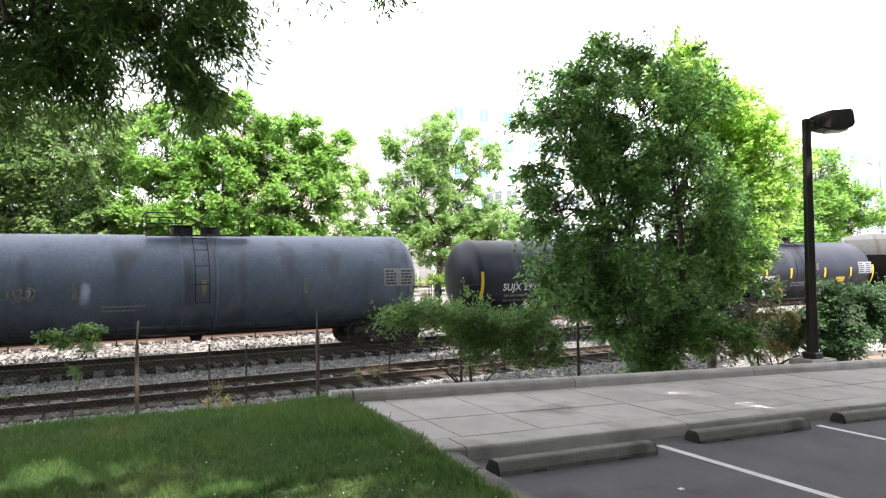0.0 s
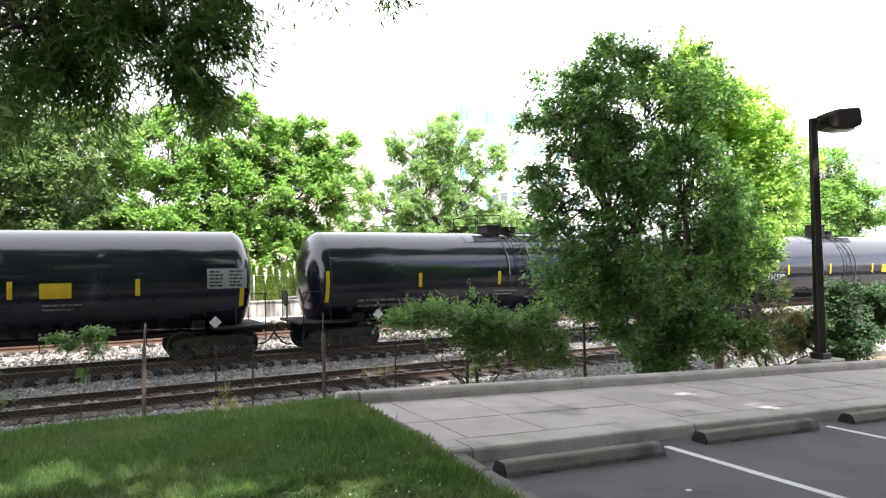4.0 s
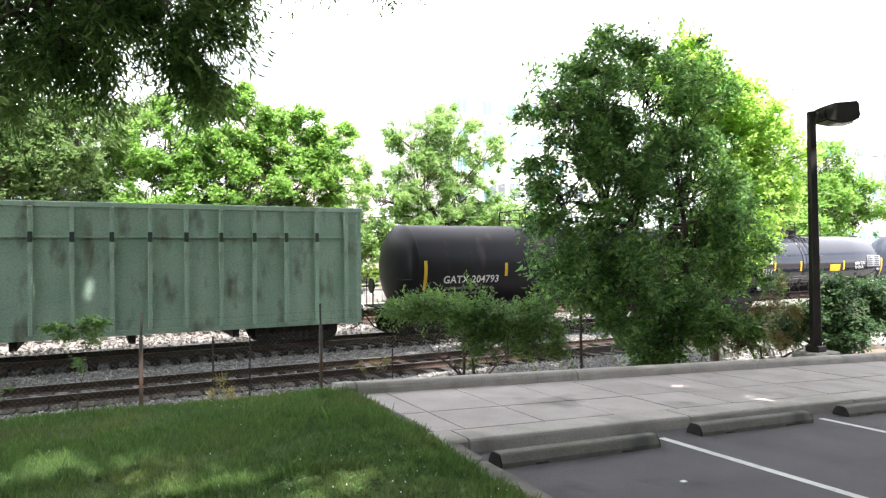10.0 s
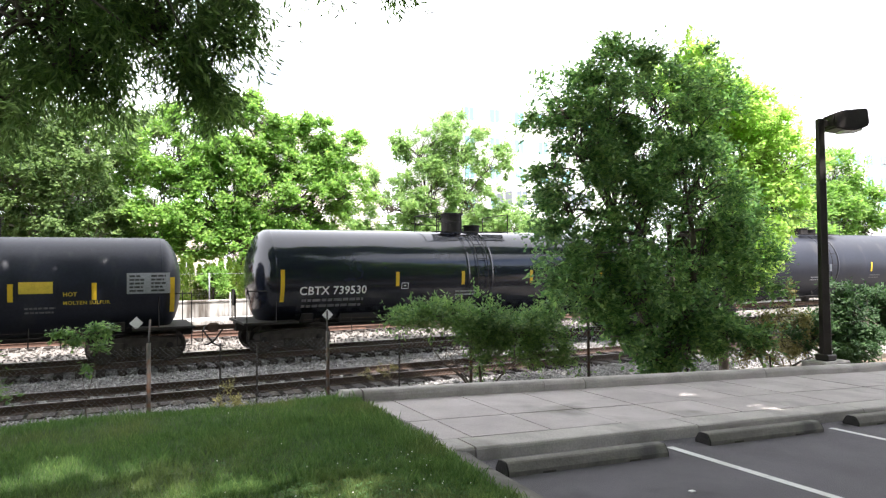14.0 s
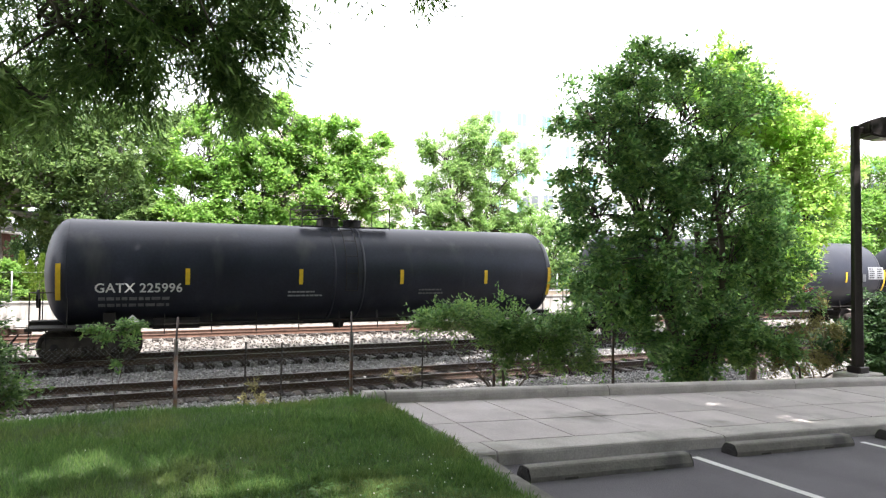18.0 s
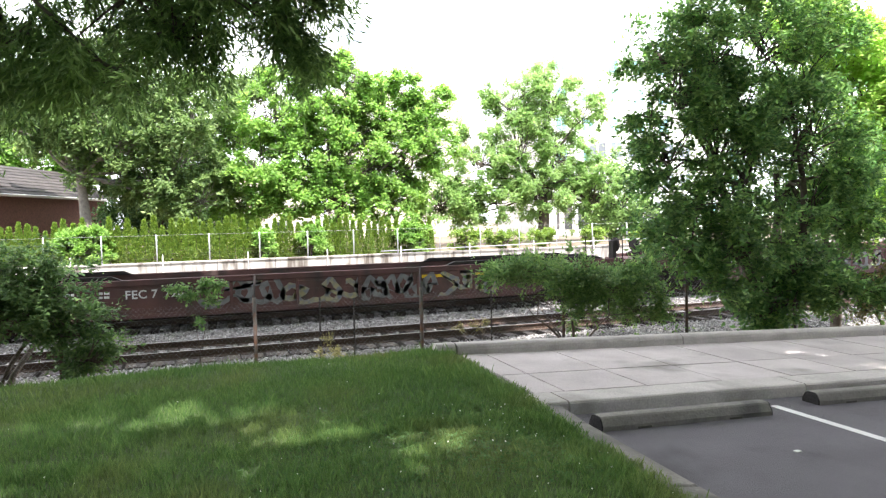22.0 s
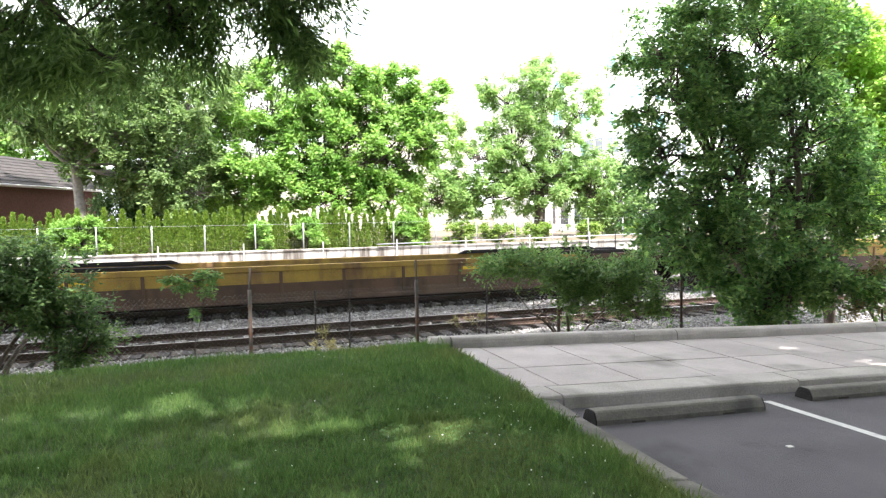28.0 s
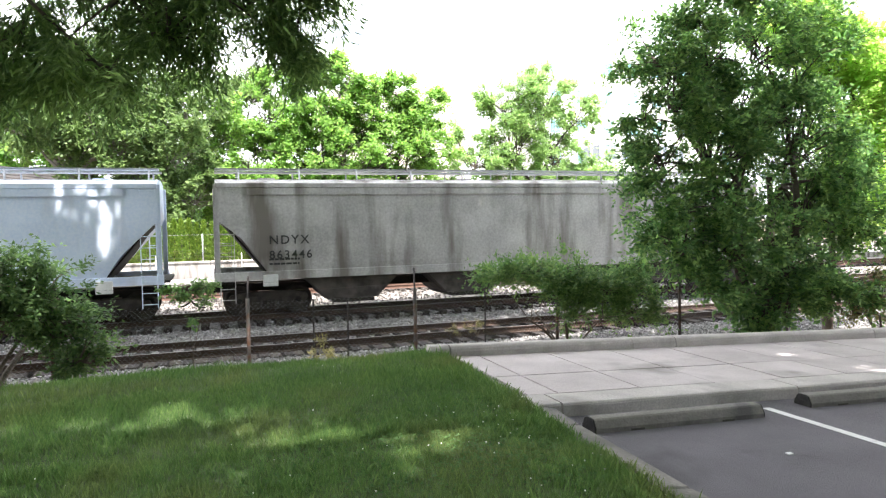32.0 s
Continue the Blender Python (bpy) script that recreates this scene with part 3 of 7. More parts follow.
thing("clover", (0, 0, 0), "small white clover blooms scattered through the lawn", "flowers", kind="stuff", data=clover())
thing("clover_leaves", (0, 0, 0), "patches of round-leaved clover in the lawn", "clover", kind="stuff", data=clover_leaves())

# parking lot
def lot_sheet():
    xs = np.concatenate((np.linspace(2.9, 30, 30), [60]))
    ys = [-40, -10, 0, 3, 5.5]
    v = [(x, y, lot_z(x)) for y in ys for x in xs]
    w = len(xs)
    f = [(j * w + i, j * w + i + 1, (j + 1) * w + i + 1, (j + 1) * w + i) for j in range(len(ys) - 1) for i in range(w - 1)]
    return arrays_mesh("parking_lot", v, f, M_ASPHALT)


lot = thing("parking_lot", (0, 0, 0), "dark grey asphalt parking lot with worn white stall lines", "parking lot", kind="structure", data=lot_sheet())


def sloped_box(name, x0, x1, y0, y1, dz0, dz1, material, bevel=0.012, base=lot_z):
    """A block that follows the fall of the lot."""
    bm = add_box(bmesh.new(), x0, x1, y0, y1, 0, 1, 0)
    for v in bm.verts:
        v.co.z = base(v.co.x) + (dz1 if v.co.z > 0.5 else dz0)
    if bevel:
        bmesh.ops.bevel(bm, geom=list(bm.edges), offset=bevel, segments=4 if bevel > 0.02 else 2, affect="EDGES")
    return finish(bm, name, material)


for i, x in enumerate((5.2, 7.83, 10.45, 13.1, 15.7)):
    bm = bmesh.new()
    y0, y1 = 0.2, 5.22
    dx = 0.16
    bm.faces.new([bm.verts.new(p) for p in ((x + dx - 0.05, y0, lot_z(x + dx) + 0.004), (x + dx + 0.05, y0, lot_z(x + dx + 0.05) + 0.004), (x + 0.05, y1, lot_z(x + 0.05) + 0.004), (x - 0.05, y1, lot_z(x - 0.05) + 0.004))])
    part("stall_line", finish(bm, "stall_line", M_LINE), lot, label="worn white painted stall line")

# sidewalk slabs between two kerbs
WALK_Z = 0.122
def kerb_stone(x0, x1, y0, y1, top, round_front, round_back, batter=0.0):
    """A kerb block: leaning face, rounded nose, flat top, cut ends; it follows the fall of the lot."""
    prof = [(y0 - batter, -0.2)]
    prof += [(y0 + round_front * (1 - math.cos(a)), top - round_front * (1 - math.sin(a))) for a in np.linspace(0, math.pi / 2, 7)]
    prof += [(y1 - round_back * (1 - math.sin(a)), top - round_back * (1 - math.cos(a))) for a in np.linspace(0, math.pi / 2, 5)]
    prof.append((y1, -0.2))
    bm = bmesh.new()
    cuts = np.linspace(x0, x1, max(2, int((x1 - x0) / 0.6) + 2))
    rng = random.Random(int(x0 * 10))
    rows = []
    for i, x in enumerate(cuts):
        dz = rng.uniform(-0.003, 0.003)
        rows.append([bm.verts.new((x, y + (rng.uniform(-0.003, 0.003) if z > 0 else 0), lot_z(x) + z + (dz if z > 0 else 0))) for y, z in prof])
    for a, b in zip(rows, rows[1:]):
        for k in range(len(prof) - 1):
            bm.faces.new((a[k], b[k], b[k + 1], a[k + 1]))
    bm.faces.new(rows[0])
    bm.faces.new(rows[-1])
    return finish(bm, "kerb_block", M_KERB)


walkway = thing("sidewalk", (0, 0, 0), "weathered concrete sidewalk slabs between the lot and the tracks", "sidewalk", kind="structure",
                data=sloped_box("sidewalk_bed", 2.87, 30, 5.8, 8.0, -0.1, WALK_Z - 0.024, M_JOINT, 0))
rng_s = random.Random(5)
x, w = 2.88, 0.335
while x < 24:
    g = 0.006
    for ya, yb in ((5.86, 6.70), (6.712, 7.96)):
        part("slab", sloped_box("slab", x + g, x + w - g, ya, yb, 0.03, WALK_Z + rng_s.uniform(-0.004, 0.003), M_CONCRETE, 0.007), walkway)
    x += w
    w = 0.965
front = thing("front_kerb", (0, 0, 0), "worn concrete kerb along the edge of the parking lot", "kerb", kind="structure")
for a, b in ((2.70, 3.045), (3.06, 5.90), (5.91, 8.9), (8.91, 11.9), (11.91, 14.9), (14.91, 17.9), (17.91, 30)):
    part("kerb_block", kerb_stone(a, b - 0.008, 5.47, 5.845, WALK_Z + 0.004, 0.035, 0.012, 0.02), front)
back = thing("back_kerb", (0, 0, 0), "raised weathered concrete kerb with cracks behind the sidewalk", "kerb", kind="structure")
for a, b in ((2.58, 2.83), (2.85, 5.565), (5.57, 6.285), (6.30, 10.2), (10.21, 13.9), (13.91, 17.6), (17.61, 30)):
    part("kerb_block", kerb_stone(a, b - 0.004, 7.95, 8.17, 0.262, 0.075, 0.05, 0.015), back)
edge = thing("edging_strip", (0, 0, 0), "narrow concrete edging strip between the lawn and the lot", "kerb", kind="structure")
for a, b in ((7.0, 7.94), (5.84, 6.99), (5.0, 5.465), (3.6, 4.99), (2.1, 3.59), (0.5, 2.09), (-6, 0.49)):
    bm = bmesh.new()
    add_box(bm, 2.70, 2.862 if a > 5.5 else 2.955, a, b - 0.008, 0.7, 1.0)
    for v in bm.verts:
        top = 1.045 if v.co.y > 5.4 else (0.985 if v.co.y < 4.6 else 0.985 + (v.co.y - 4.6) / 0.8 * 0.06)
        if v.co.z > 0.9:
            v.co.z = top - (0.035 if v.co.x > 2.9 else 0)
    bmesh.ops.bevel(bm, geom=list(bm.edges), offset=0.012, segments=1, affect="EDGES")
    part("edging_block", finish(bm, "edging_block", M_EDGING), edge)


def stop_side(w, h):
    """A worn trapezoid: upright foot, leaning flanks, a narrow rounded top."""
    return [(-w, 0.0), (-w, h * 0.34), (-w * 0.66, h * 0.86), (-w * 0.5, h * 0.97), (-w * 0.2, h), (w * 0.2, h), (w * 0.5, h * 0.97), (w * 0.66, h * 0.86), (w, h * 0.34), (w, 0.0)]


def wheel_stop(length, w, h, material, name):
    """A parking bumper: rounded back, flat cut ends."""
    bm = bmesh.new()
    f = bm.faces.new([bm.verts.new((-length / 2, y, z)) for y, z in stop_side(w, h)])
    r = bmesh.ops.extrude_face_region(bm, geom=[f])
    bmesh.ops.translate(bm, vec=(length, 0, 0), verts=[v for v in r["geom"] if isinstance(v, bmesh.types.BMVert)])
    return finish(bm, name, material)


# near-black caps for both ends of a wheel stop
M_END = surface("dark_end", (0.010, 0.009, 0.009), (0.03, 0.027, 0.025), 0.95, scale=9, bump=0.6, fine=40)
STOP_END = wheel_stop(0.018, 0.100, 0.114, M_END, "dark_end")
STOP = wheel_stop(1.84, 0.105, 0.118, M_STOP, "wheel_stop")
notch = box("notch", -0.07, 0.07, -0.108, 0.108, -0.002, 0.018, M_JOINT)
for x, y, a in ((3.98, 5.03, 0.8), (6.60, 5.21, 0.2), (9.20, 5.25, 0.0), (11.80, 5.25, 0), (14.40, 5.25, 0)):
    s = thing("wheel_stop", pose(x, y, lot_z(x), 0, 2.46, a), "chipped grey concrete wheel stop at the head of a stall", "wheel stop", "wheel stops of the lot", data=STOP)
    for k in (-0.5, 0.5):
        part("notch", notch, s, (k, 0, 0))
    for k in (-0.926, 0.926):
        part("end_face", STOP_END, s, (k, 0, 0), "near-black end cap")
part("litter", box("litter", 4.24, 4.29, 4.02, 4.06, lot_z(4.26), lot_z(4.26) + 0.006, M_WHITE), lot, label="scrap of white litter")

# ballast bed and stones
M_DIRT = surface("track_dirt", (0.055, 0.044, 0.034), (0.11, 0.09, 0.07), 0.95, scale=7, bump=0.9, fine=26)
thing("ballast_bed", (0, 0, 0), "grey crushed stone ballast bed under the railway tracks", "ballast", kind="structure",
      data=box("ballast_bed", -70, 130, 13.2, 24.6, -0.65, -0.33, M_BALLAST))
thing("ballast_shoulder", (0, 0, 0), "heaped grey ballast beside the near track", "ballast", kind="structure",
      data=box("ballast_shoulder", -70, 130, 12.8, 15.34, -0.6, -0.205, M_BALLAST, 0.0))
thing("far_ballast_bed", (0, 0, 0), "pale crushed stone ballast beyond the train", "ballast", kind="structure",
      data=box("far_ballast_bed", -70, 130, 24.62, 37.6, -0.65, -0.27, M_PALE_STONE))


def stones(n, x0, x1, y0, y1, s0, s1, seed, keep=None, top=-0.228):
    rng = np.random.default_rng(seed)
    base = np.array([(1, 0, 0), (-1, 0, 0), (0, 1, 0), (0, -1, 0), (0, 0, 1), (0, 0, -1)], float)
    tri = np.array([(0, 2, 4), (2, 1, 4), (1, 3, 4), (3, 0, 4), (2, 0, 5), (1, 2, 5), (3, 1, 5), (0, 3, 5)])
    x, y = rng.uniform(x0, x1, n), rng.uniform(y0, y1, n)
    if keep is not None:
        k = keep(x, y, rng)
        x, y = x[k], y[k]
        n = len(x)
    q = base[None] * rng.uniform(0.55, 1.25, (n, 6, 1)) + rng.normal(size=(n, 6, 3)) * 0.28
    q *= rng.uniform(s0, s1, (n, 1, 1))
    a = rng.uniform(0, 6.28, n)
    c, s = np.cos(a)[:, None], np.sin(a)[:, None]
    vx = q[..., 0] * c - q[..., 1] * s + x[:, None]
    vy = q[..., 0] * s + q[..., 1] * c + y[:, None]
    vz = q[..., 2] * 0.7 + top + rng.uniform(0, 0.025, n)[:, None]
    v = np.stack((vx, vy, vz), -1).reshape(-1, 3)
    f = (tri[None] + (np.arange(n) * 6)[:, None, None]).reshape(-1, 3)
    return v, f


def clear_of_ties(x, y, rng):
    """Fewer stones on the ties, none over the rails."""
    on = np.zeros(len(x), bool)
    for cy, x0 in ((NEAR_Y, -8.1), (TRAIN_Y, -8.3)):
        on |= (np.abs(y - cy) < 1.34) & (np.abs(((x - x0 + 0.27) % 0.54) - 0.27) < 0.14) & (rng.random(len(x)) < 0.99)
        on |= (np.abs(np.abs(y - cy) - 0.72) < 0.11)
    on |= (np.abs(y - NEAR_Y) < 0.75) & (rng.random(len(x)) < 0.5)
    on |= (np.abs(y - TRAIN_Y) < 0.72) & (rng.random(len(x)) < 0.7)
    return ~on


v, f = stones(70000, -9, 22, 13.4, 24.2, 0.018, 0.042, 3, clear_of_ties, -0.318)
v3, f3 = stones(40000, -9, 26, 21.26, 24.2, 0.020, 0.040, 13, clear_of_ties, -0.232)
f = np.concatenate((f, f3 + len(v)))
v = np.concatenate((v, v3))
v2, f2 = stones(22000, -7, 20, 12.9, 15.36, 0.016, 0.036, 6, None, -0.195)
f = np.concatenate((f, f2 + len(v)))
v = np.concatenate((v, v2))
thing("ballast_stones", (0, 0, 0), "loose grey crushed stones between ties and rails", "gravel", kind="stuff", data=arrays_mesh("ballast_stones", v, f, M_STONE))
v, f = stones(9000, -9, 34, 24.4, 33.5, 0.035, 0.07, 5)
thing("pale_stones", (0, 0, 0), "loose sunlit pale stones beyond the train", "gravel", kind="stuff", data=arrays_mesh("pale_stones", v, f, M_PALE_STONE))


thing("fouled_ballast", (0, 0, 0), "brown dirt-fouled ballast between the rails", "ballast", kind="structure",
      data=box("fouled_ballast", -70, 130, NEAR_Y - 0.7, NEAR_Y + 0.7, -0.4, -0.29, M_DIRT))


def rail_mesh(name, x0, x1, m_side, m_top):
    """A rail: foot, web and head, with a worn running face."""
    side = ((-0.07, -0.17), (-0.07, -0.155), (-0.012, -0.135), (-0.012, -0.045), (-0.035, -0.03), (-0.035, -0.006), (-0.028, 0.0),
            (0.028, 0.0), (0.035, -0.006), (0.035, -0.03), (0.012, -0.045), (0.012, -0.135), (0.07, -0.155), (0.07, -0.17))
    bm = bmesh.new()
    a = [bm.verts.new((x0, y, z)) for y, z in side]
    b = [bm.verts.new((x1, y, z)) for y, z in side]
    for i in range(len(side)):
        j = (i + 1) % len(side)
        f = bm.faces.new((a[i], a[j], b[j], b[i]))
        f.material_index = 1 if i == 6 else 0
    return finish(bm, name, [m_side, m_top])


RAIL = rail_mesh("rail", -70, 130, M_RAIL, M_RAILTOP)
RUSTY_RAIL = rail_mesh("rail", -70, 130, M_RUST, M_RUST)
TIE = box("tie", -0.12, 0.12, -1.32, 1.32, -0.36, -0.162, M_TIE, 0.012)
PLATE = box("tie_plate", -0.09, 0.09, -0.17, 0.17, -0.166, -0.158, M_RUST)
for name, cy, rail, x0, n, label in (("near_track", NEAR_Y, RAIL, -8.1, 62, "empty railway track with dark wooden ties and rusty rails"),
                                     ("train_track", TRAIN_Y, RAIL, -8.3, 84, "railway track that the freight train runs on"),
                                     ("far_track", FAR_Y, RUSTY_RAIL, -8.0, 60, "disused railway track with rust-red rails")):
    tr = thing(name, (0, cy, 0), label, "railway track", kind="structure")
    for s in (-0.7175, 0.7175):
        part("rail", rail, tr, (0, s, 0))
    rng_t = random.Random(n)
    for i in range(n):
        x = x0 + i * 0.54
        part("tie", TIE, tr, pose(x + rng_t.uniform(-0.02, 0.02), rng_t.uniform(-0.05, 0.05), rng_t.uniform(-0.012, 0.004), 0, 0, rng_t.uniform(-1.5, 1.5)))
    bm = bmesh.new()
    for i in range(-115, 230):
        if not x0 - 0.3 < i * 0.54 < x0 + n * 0.54:
            add_box(bm, i * 0.54 - 0.115, i * 0.54 + 0.115, -1.3, 1.3, -0.34, -0.167)
    ob = part("tie_row", finish(bm, "tie_row", M_TIE), tr)
    ob["kind"] = "stuff"
    bm = bmesh.new()
    for i in range(n):
        for s in (-0.7175, 0.7175):
            add_box(bm, x0 + i * 0.54 - 0.09, x0 + i * 0.54 + 0.09, s - 0.17, s + 0.17, -0.166, -0.150)
    ob = part("tie_plates", finish(bm, "tie_plates", M_RAIL), tr)
    ob["kind"] = "stuff"
    bm = bmesh.new()
    for i in range(-2, 5):
        for s in (-0.7175, 0.7175):
            for q in (-0.03, 0.03):
                add_box(bm, i * 11.9 - 0.45 + s, i * 11.9 + 0.45 + s, s + q - 0.014, s + q + 0.014, -0.12, -0.05)
    part("joint_bars", finish(bm, "joint_bars", M_RAIL), tr)

# ---- the train ----
CAR_MID = {}
SPEED = 16.3   # metres a second, to the left

M_BLACK = surface("black_tank_paint", (0.008, 0.010, 0.017), (0.014, 0.018, 0.028), 0.16, scale=0.8, bump=0.012, fine=5, spec=0.5, coat=0.35, rough_var=0.05)
M_CHAR = surface("charcoal_tank_paint", (0.012, 0.014, 0.022), (0.024, 0.027, 0.040), 0.42, spec=0.32, scale=0.7, bump=0.04, fine=14, stain=(0.05, 0.05, 0.052), stain_at=0.66, stain_scale=1.2, streak=5)
M_GREYBLUE = surface("grey_tank_paint", (0.10, 0.125, 0.18), (0.15, 0.175, 0.235), 0.55, scale=0.9, bump=0.05, fine=12, stain=(0.07, 0.078, 0.10), stain_at=0.6, stain_scale=1.3, streak=4)
M_MAROON_TANK = surface("brown_black_tank", (0.010, 0.009, 0.011), (0.018, 0.015, 0.018), 0.45, spec=0.25, scale=0.8, bump=0.04, stain=(0.07, 0.05, 0.042), stain_at=0.66, stain_scale=1.2, streak=5)
M_GREEN_OLD = surface("old_green_paint", (0.068, 0.112, 0.073), (0.044, 0.170, 0.100), 0.7, scale=0.7, bump=0.15, fine=18, stain=(0.075, 0.072, 0.05), stain_at=0.57, stain_scale=0.9, streak=2.2)
M_GREEN_OLIVE = surface("olive_green_paint", (0.055, 0.105, 0.066), (0.075, 0.155, 0.095), 0.75, scale=0.7, bump=0.15, fine=18, stain=(0.075, 0.058, 0.040), stain_at=0.59, stain_scale=1.1, streak=2.5)
M_GREEN_PALE = surface("pale_green_paint", (0.27, 0.39, 0.30), (0.37, 0.49, 0.39), 0.75, scale=0.8, bump=0.12, fine=22, stain=(0.13, 0.12, 0.085), stain_at=0.62, stain_scale=2.0, streak=2.5)
M_GREEN_DARK = surface("dark_green_rim", (0.018, 0.03, 0.026), (0.035, 0.05, 0.042), 0.7, scale=2, bump=0.1)
M_HOP_GREY = surface("light_grey_hopper", (0.50, 0.50, 0.485), (0.60, 0.595, 0.58), 0.7, scale=0.6, bump=0.06, fine=14, stain=(0.30, 0.20, 0.13), stain_at=0.68, stain_scale=1.0, streak=3)
M_HOP_PALE = surface("pale_blue_grey_hopper", (0.60, 0.69, 0.82), (0.70, 0.79, 0.92), 0.5, scale=0.7, bump=0.03, fine=14, stain=(0.50, 0.54, 0.60), stain_at=0.66, stain_scale=1.2, streak=5)
M_HOP_DIRTY = surface("grimy_grey_hopper", (0.40, 0.39, 0.38), (0.58, 0.57, 0.555), 0.75, scale=0.9, bump=0.06, fine=14, stain=(0.19, 0.17, 0.15), stain_at=0.56, stain_scale=1.5, streak=7)
M_RUSTY_BAND = surface("rust_stained_band", (0.40, 0.36, 0.32), (0.48, 0.44, 0.40), 0.8, scale=1.4, bump=0.1, stain=(0.30, 0.15, 0.08), stain_at=0.52, stain_scale=1.6)
M_WELL_RED = surface("oxide_red_paint", (0.072, 0.033, 0.031), (0.115, 0.053, 0.046), 0.8, scale=0.9, bump=0.12, stain=(0.05, 0.035, 0.03), stain_at=0.55, stain_scale=1.3, streak=2)
M_WELL_BROWN = surface("brown_grime_paint", (0.080, 0.049, 0.034), (0.135, 0.083, 0.054), 0.8, scale=0.9, bump=0.12, stain=(0.055, 0.036, 0.026), stain_at=0.56, stain_scale=1.3, streak=2)
M_WELL_YELLOW = surface("faded_yellow_paint", (0.27, 0.17, 0.04), (0.42, 0.28, 0.055), 0.75, scale=1.2, bump=0.1, stain=(0.16, 0.09, 0.045), stain_at=0.55, stain_scale=1.6, streak=2)
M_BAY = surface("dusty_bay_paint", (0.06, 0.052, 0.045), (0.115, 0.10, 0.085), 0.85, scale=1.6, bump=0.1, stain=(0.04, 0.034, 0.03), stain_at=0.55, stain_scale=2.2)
M_GRIME = surface("undercarriage_grime", (0.013, 0.011, 0.010), (0.03, 0.025, 0.022), 0.8, 0.2, scale=3, bump=0.2)
M_TRUCK = surface("cast_steel", (0.028, 0.023, 0.020), (0.066, 0.055, 0.047), 0.75, 0.3, scale=4, bump=0.25)
M_YELLOW = surface("reflective_yellow", (0.62, 0.40, 0.015), (0.72, 0.48, 0.02), 0.5, scale=5, bump=0.03)
M_LETTER = surface("white_lettering", (0.62, 0.62, 0.60), (0.72, 0.72, 0.70), 0.6, scale=6, bump=0.03)
M_LETTER_YELLOW = surface("yellow_lettering", (0.55, 0.40, 0.04), (0.65, 0.48, 0.05), 0.6, scale=6, bump=0.03)
M_FADED = surface("faded_stencil", (0.22, 0.21, 0.13), (0.34, 0.31, 0.16), 0.6, scale=9, bump=0.03, stain=(0.16, 0.17, 0.19), stain_at=0.5, stain_scale=5)
M_LETTER_DARK = surface("black_lettering", (0.03, 0.03, 0.03), (0.05, 0.05, 0.05), 0.6, scale=6, bump=0.03)
M_DIM = surface("worn_stencil", (0.10, 0.10, 0.105), (0.19, 0.19, 0.19), 0.6, scale=9, bump=0.02)
M_PANEL = surface("data_panel", (0.24, 0.25, 0.26), (0.34, 0.35, 0.36), 0.6, scale=30, bump=0.02)
M_SPRAY_BLUE = surface("grey_blue_spray", (0.10, 0.14, 0.19), (0.16, 0.20, 0.26), 0.7, scale=4)
M_SPRAY_WHITE = surface("white_spray", (0.52, 0.53, 0.54), (0.64, 0.65, 0.66), 0.7, scale=6)
M_SPRAY_RED = surface("red_spray", (0.30, 0.06, 0.05), (0.40, 0.09, 0.07), 0.7, scale=6)
M_SPRAY_GREEN = surface("green_spray", (0.05, 0.28, 0.12), (0.07, 0.36, 0.15), 0.7, scale=6)
M_SPRAY_GREY = surface("grey_spray", (0.10, 0.105, 0.105), (0.20, 0.205, 0.20), 0.7, scale=3)
M_HOSE = surface("rubber_hose", (0.015, 0.015, 0.015), (0.025, 0.025, 0.025), 0.7, scale=6)


# one truck, its meshes shared by every car
def side_frame_mesh():
    o = ((-1.22, 0.52), (-1.16, 0.66), (-0.62, 0.74), (0.62, 0.74), (1.16, 0.66), (1.22, 0.52), (1.08, 0.36), (0.80, 0.44), (0.62, 0.30),
         (0.45, 0.18), (-0.45, 0.18), (-0.62, 0.30), (-0.80, 0.44), (-1.08, 0.36))
    bm = bmesh.new()
    f = bm.faces.new([bm.verts.new((x, -0.07, z)) for x, z in o])
    r = bmesh.ops.extrude_face_region(bm, geom=[f])
    bmesh.ops.translate(bm, vec=(0, 0.14, 0), verts=[v for v in r["geom"] if isinstance(v, bmesh.types.BMVert)])
    bmesh.ops.bevel(bm, geom=list(bm.edges), offset=0.02, segments=1, affect="EDGES")
    for s in (-1, 1):
        add_box(bm, s * 0.52 - 0.16, s * 0.52 + 0.16, -0.09, -0.068, 0.40, 0.60, 0.01)
    return finish(bm, "side_frame", M_TRUCK)


def spring_mesh():
    """One coil spring as a ridged column."""
    prof = [(0.26, 0.03)]
    for i in range(5):
        z = 0.27 + i * 0.045
        prof += [(z - 0.016, 0.052), (z, 0.075), (z + 0.016, 0.052)]
    me = lathe_x("spring", prof + [(0.47, 0.03)], 10, M_TRUCK)
    me.transform(Matrix.Rotation(-math.pi / 2, 4, "Y"))
    return me


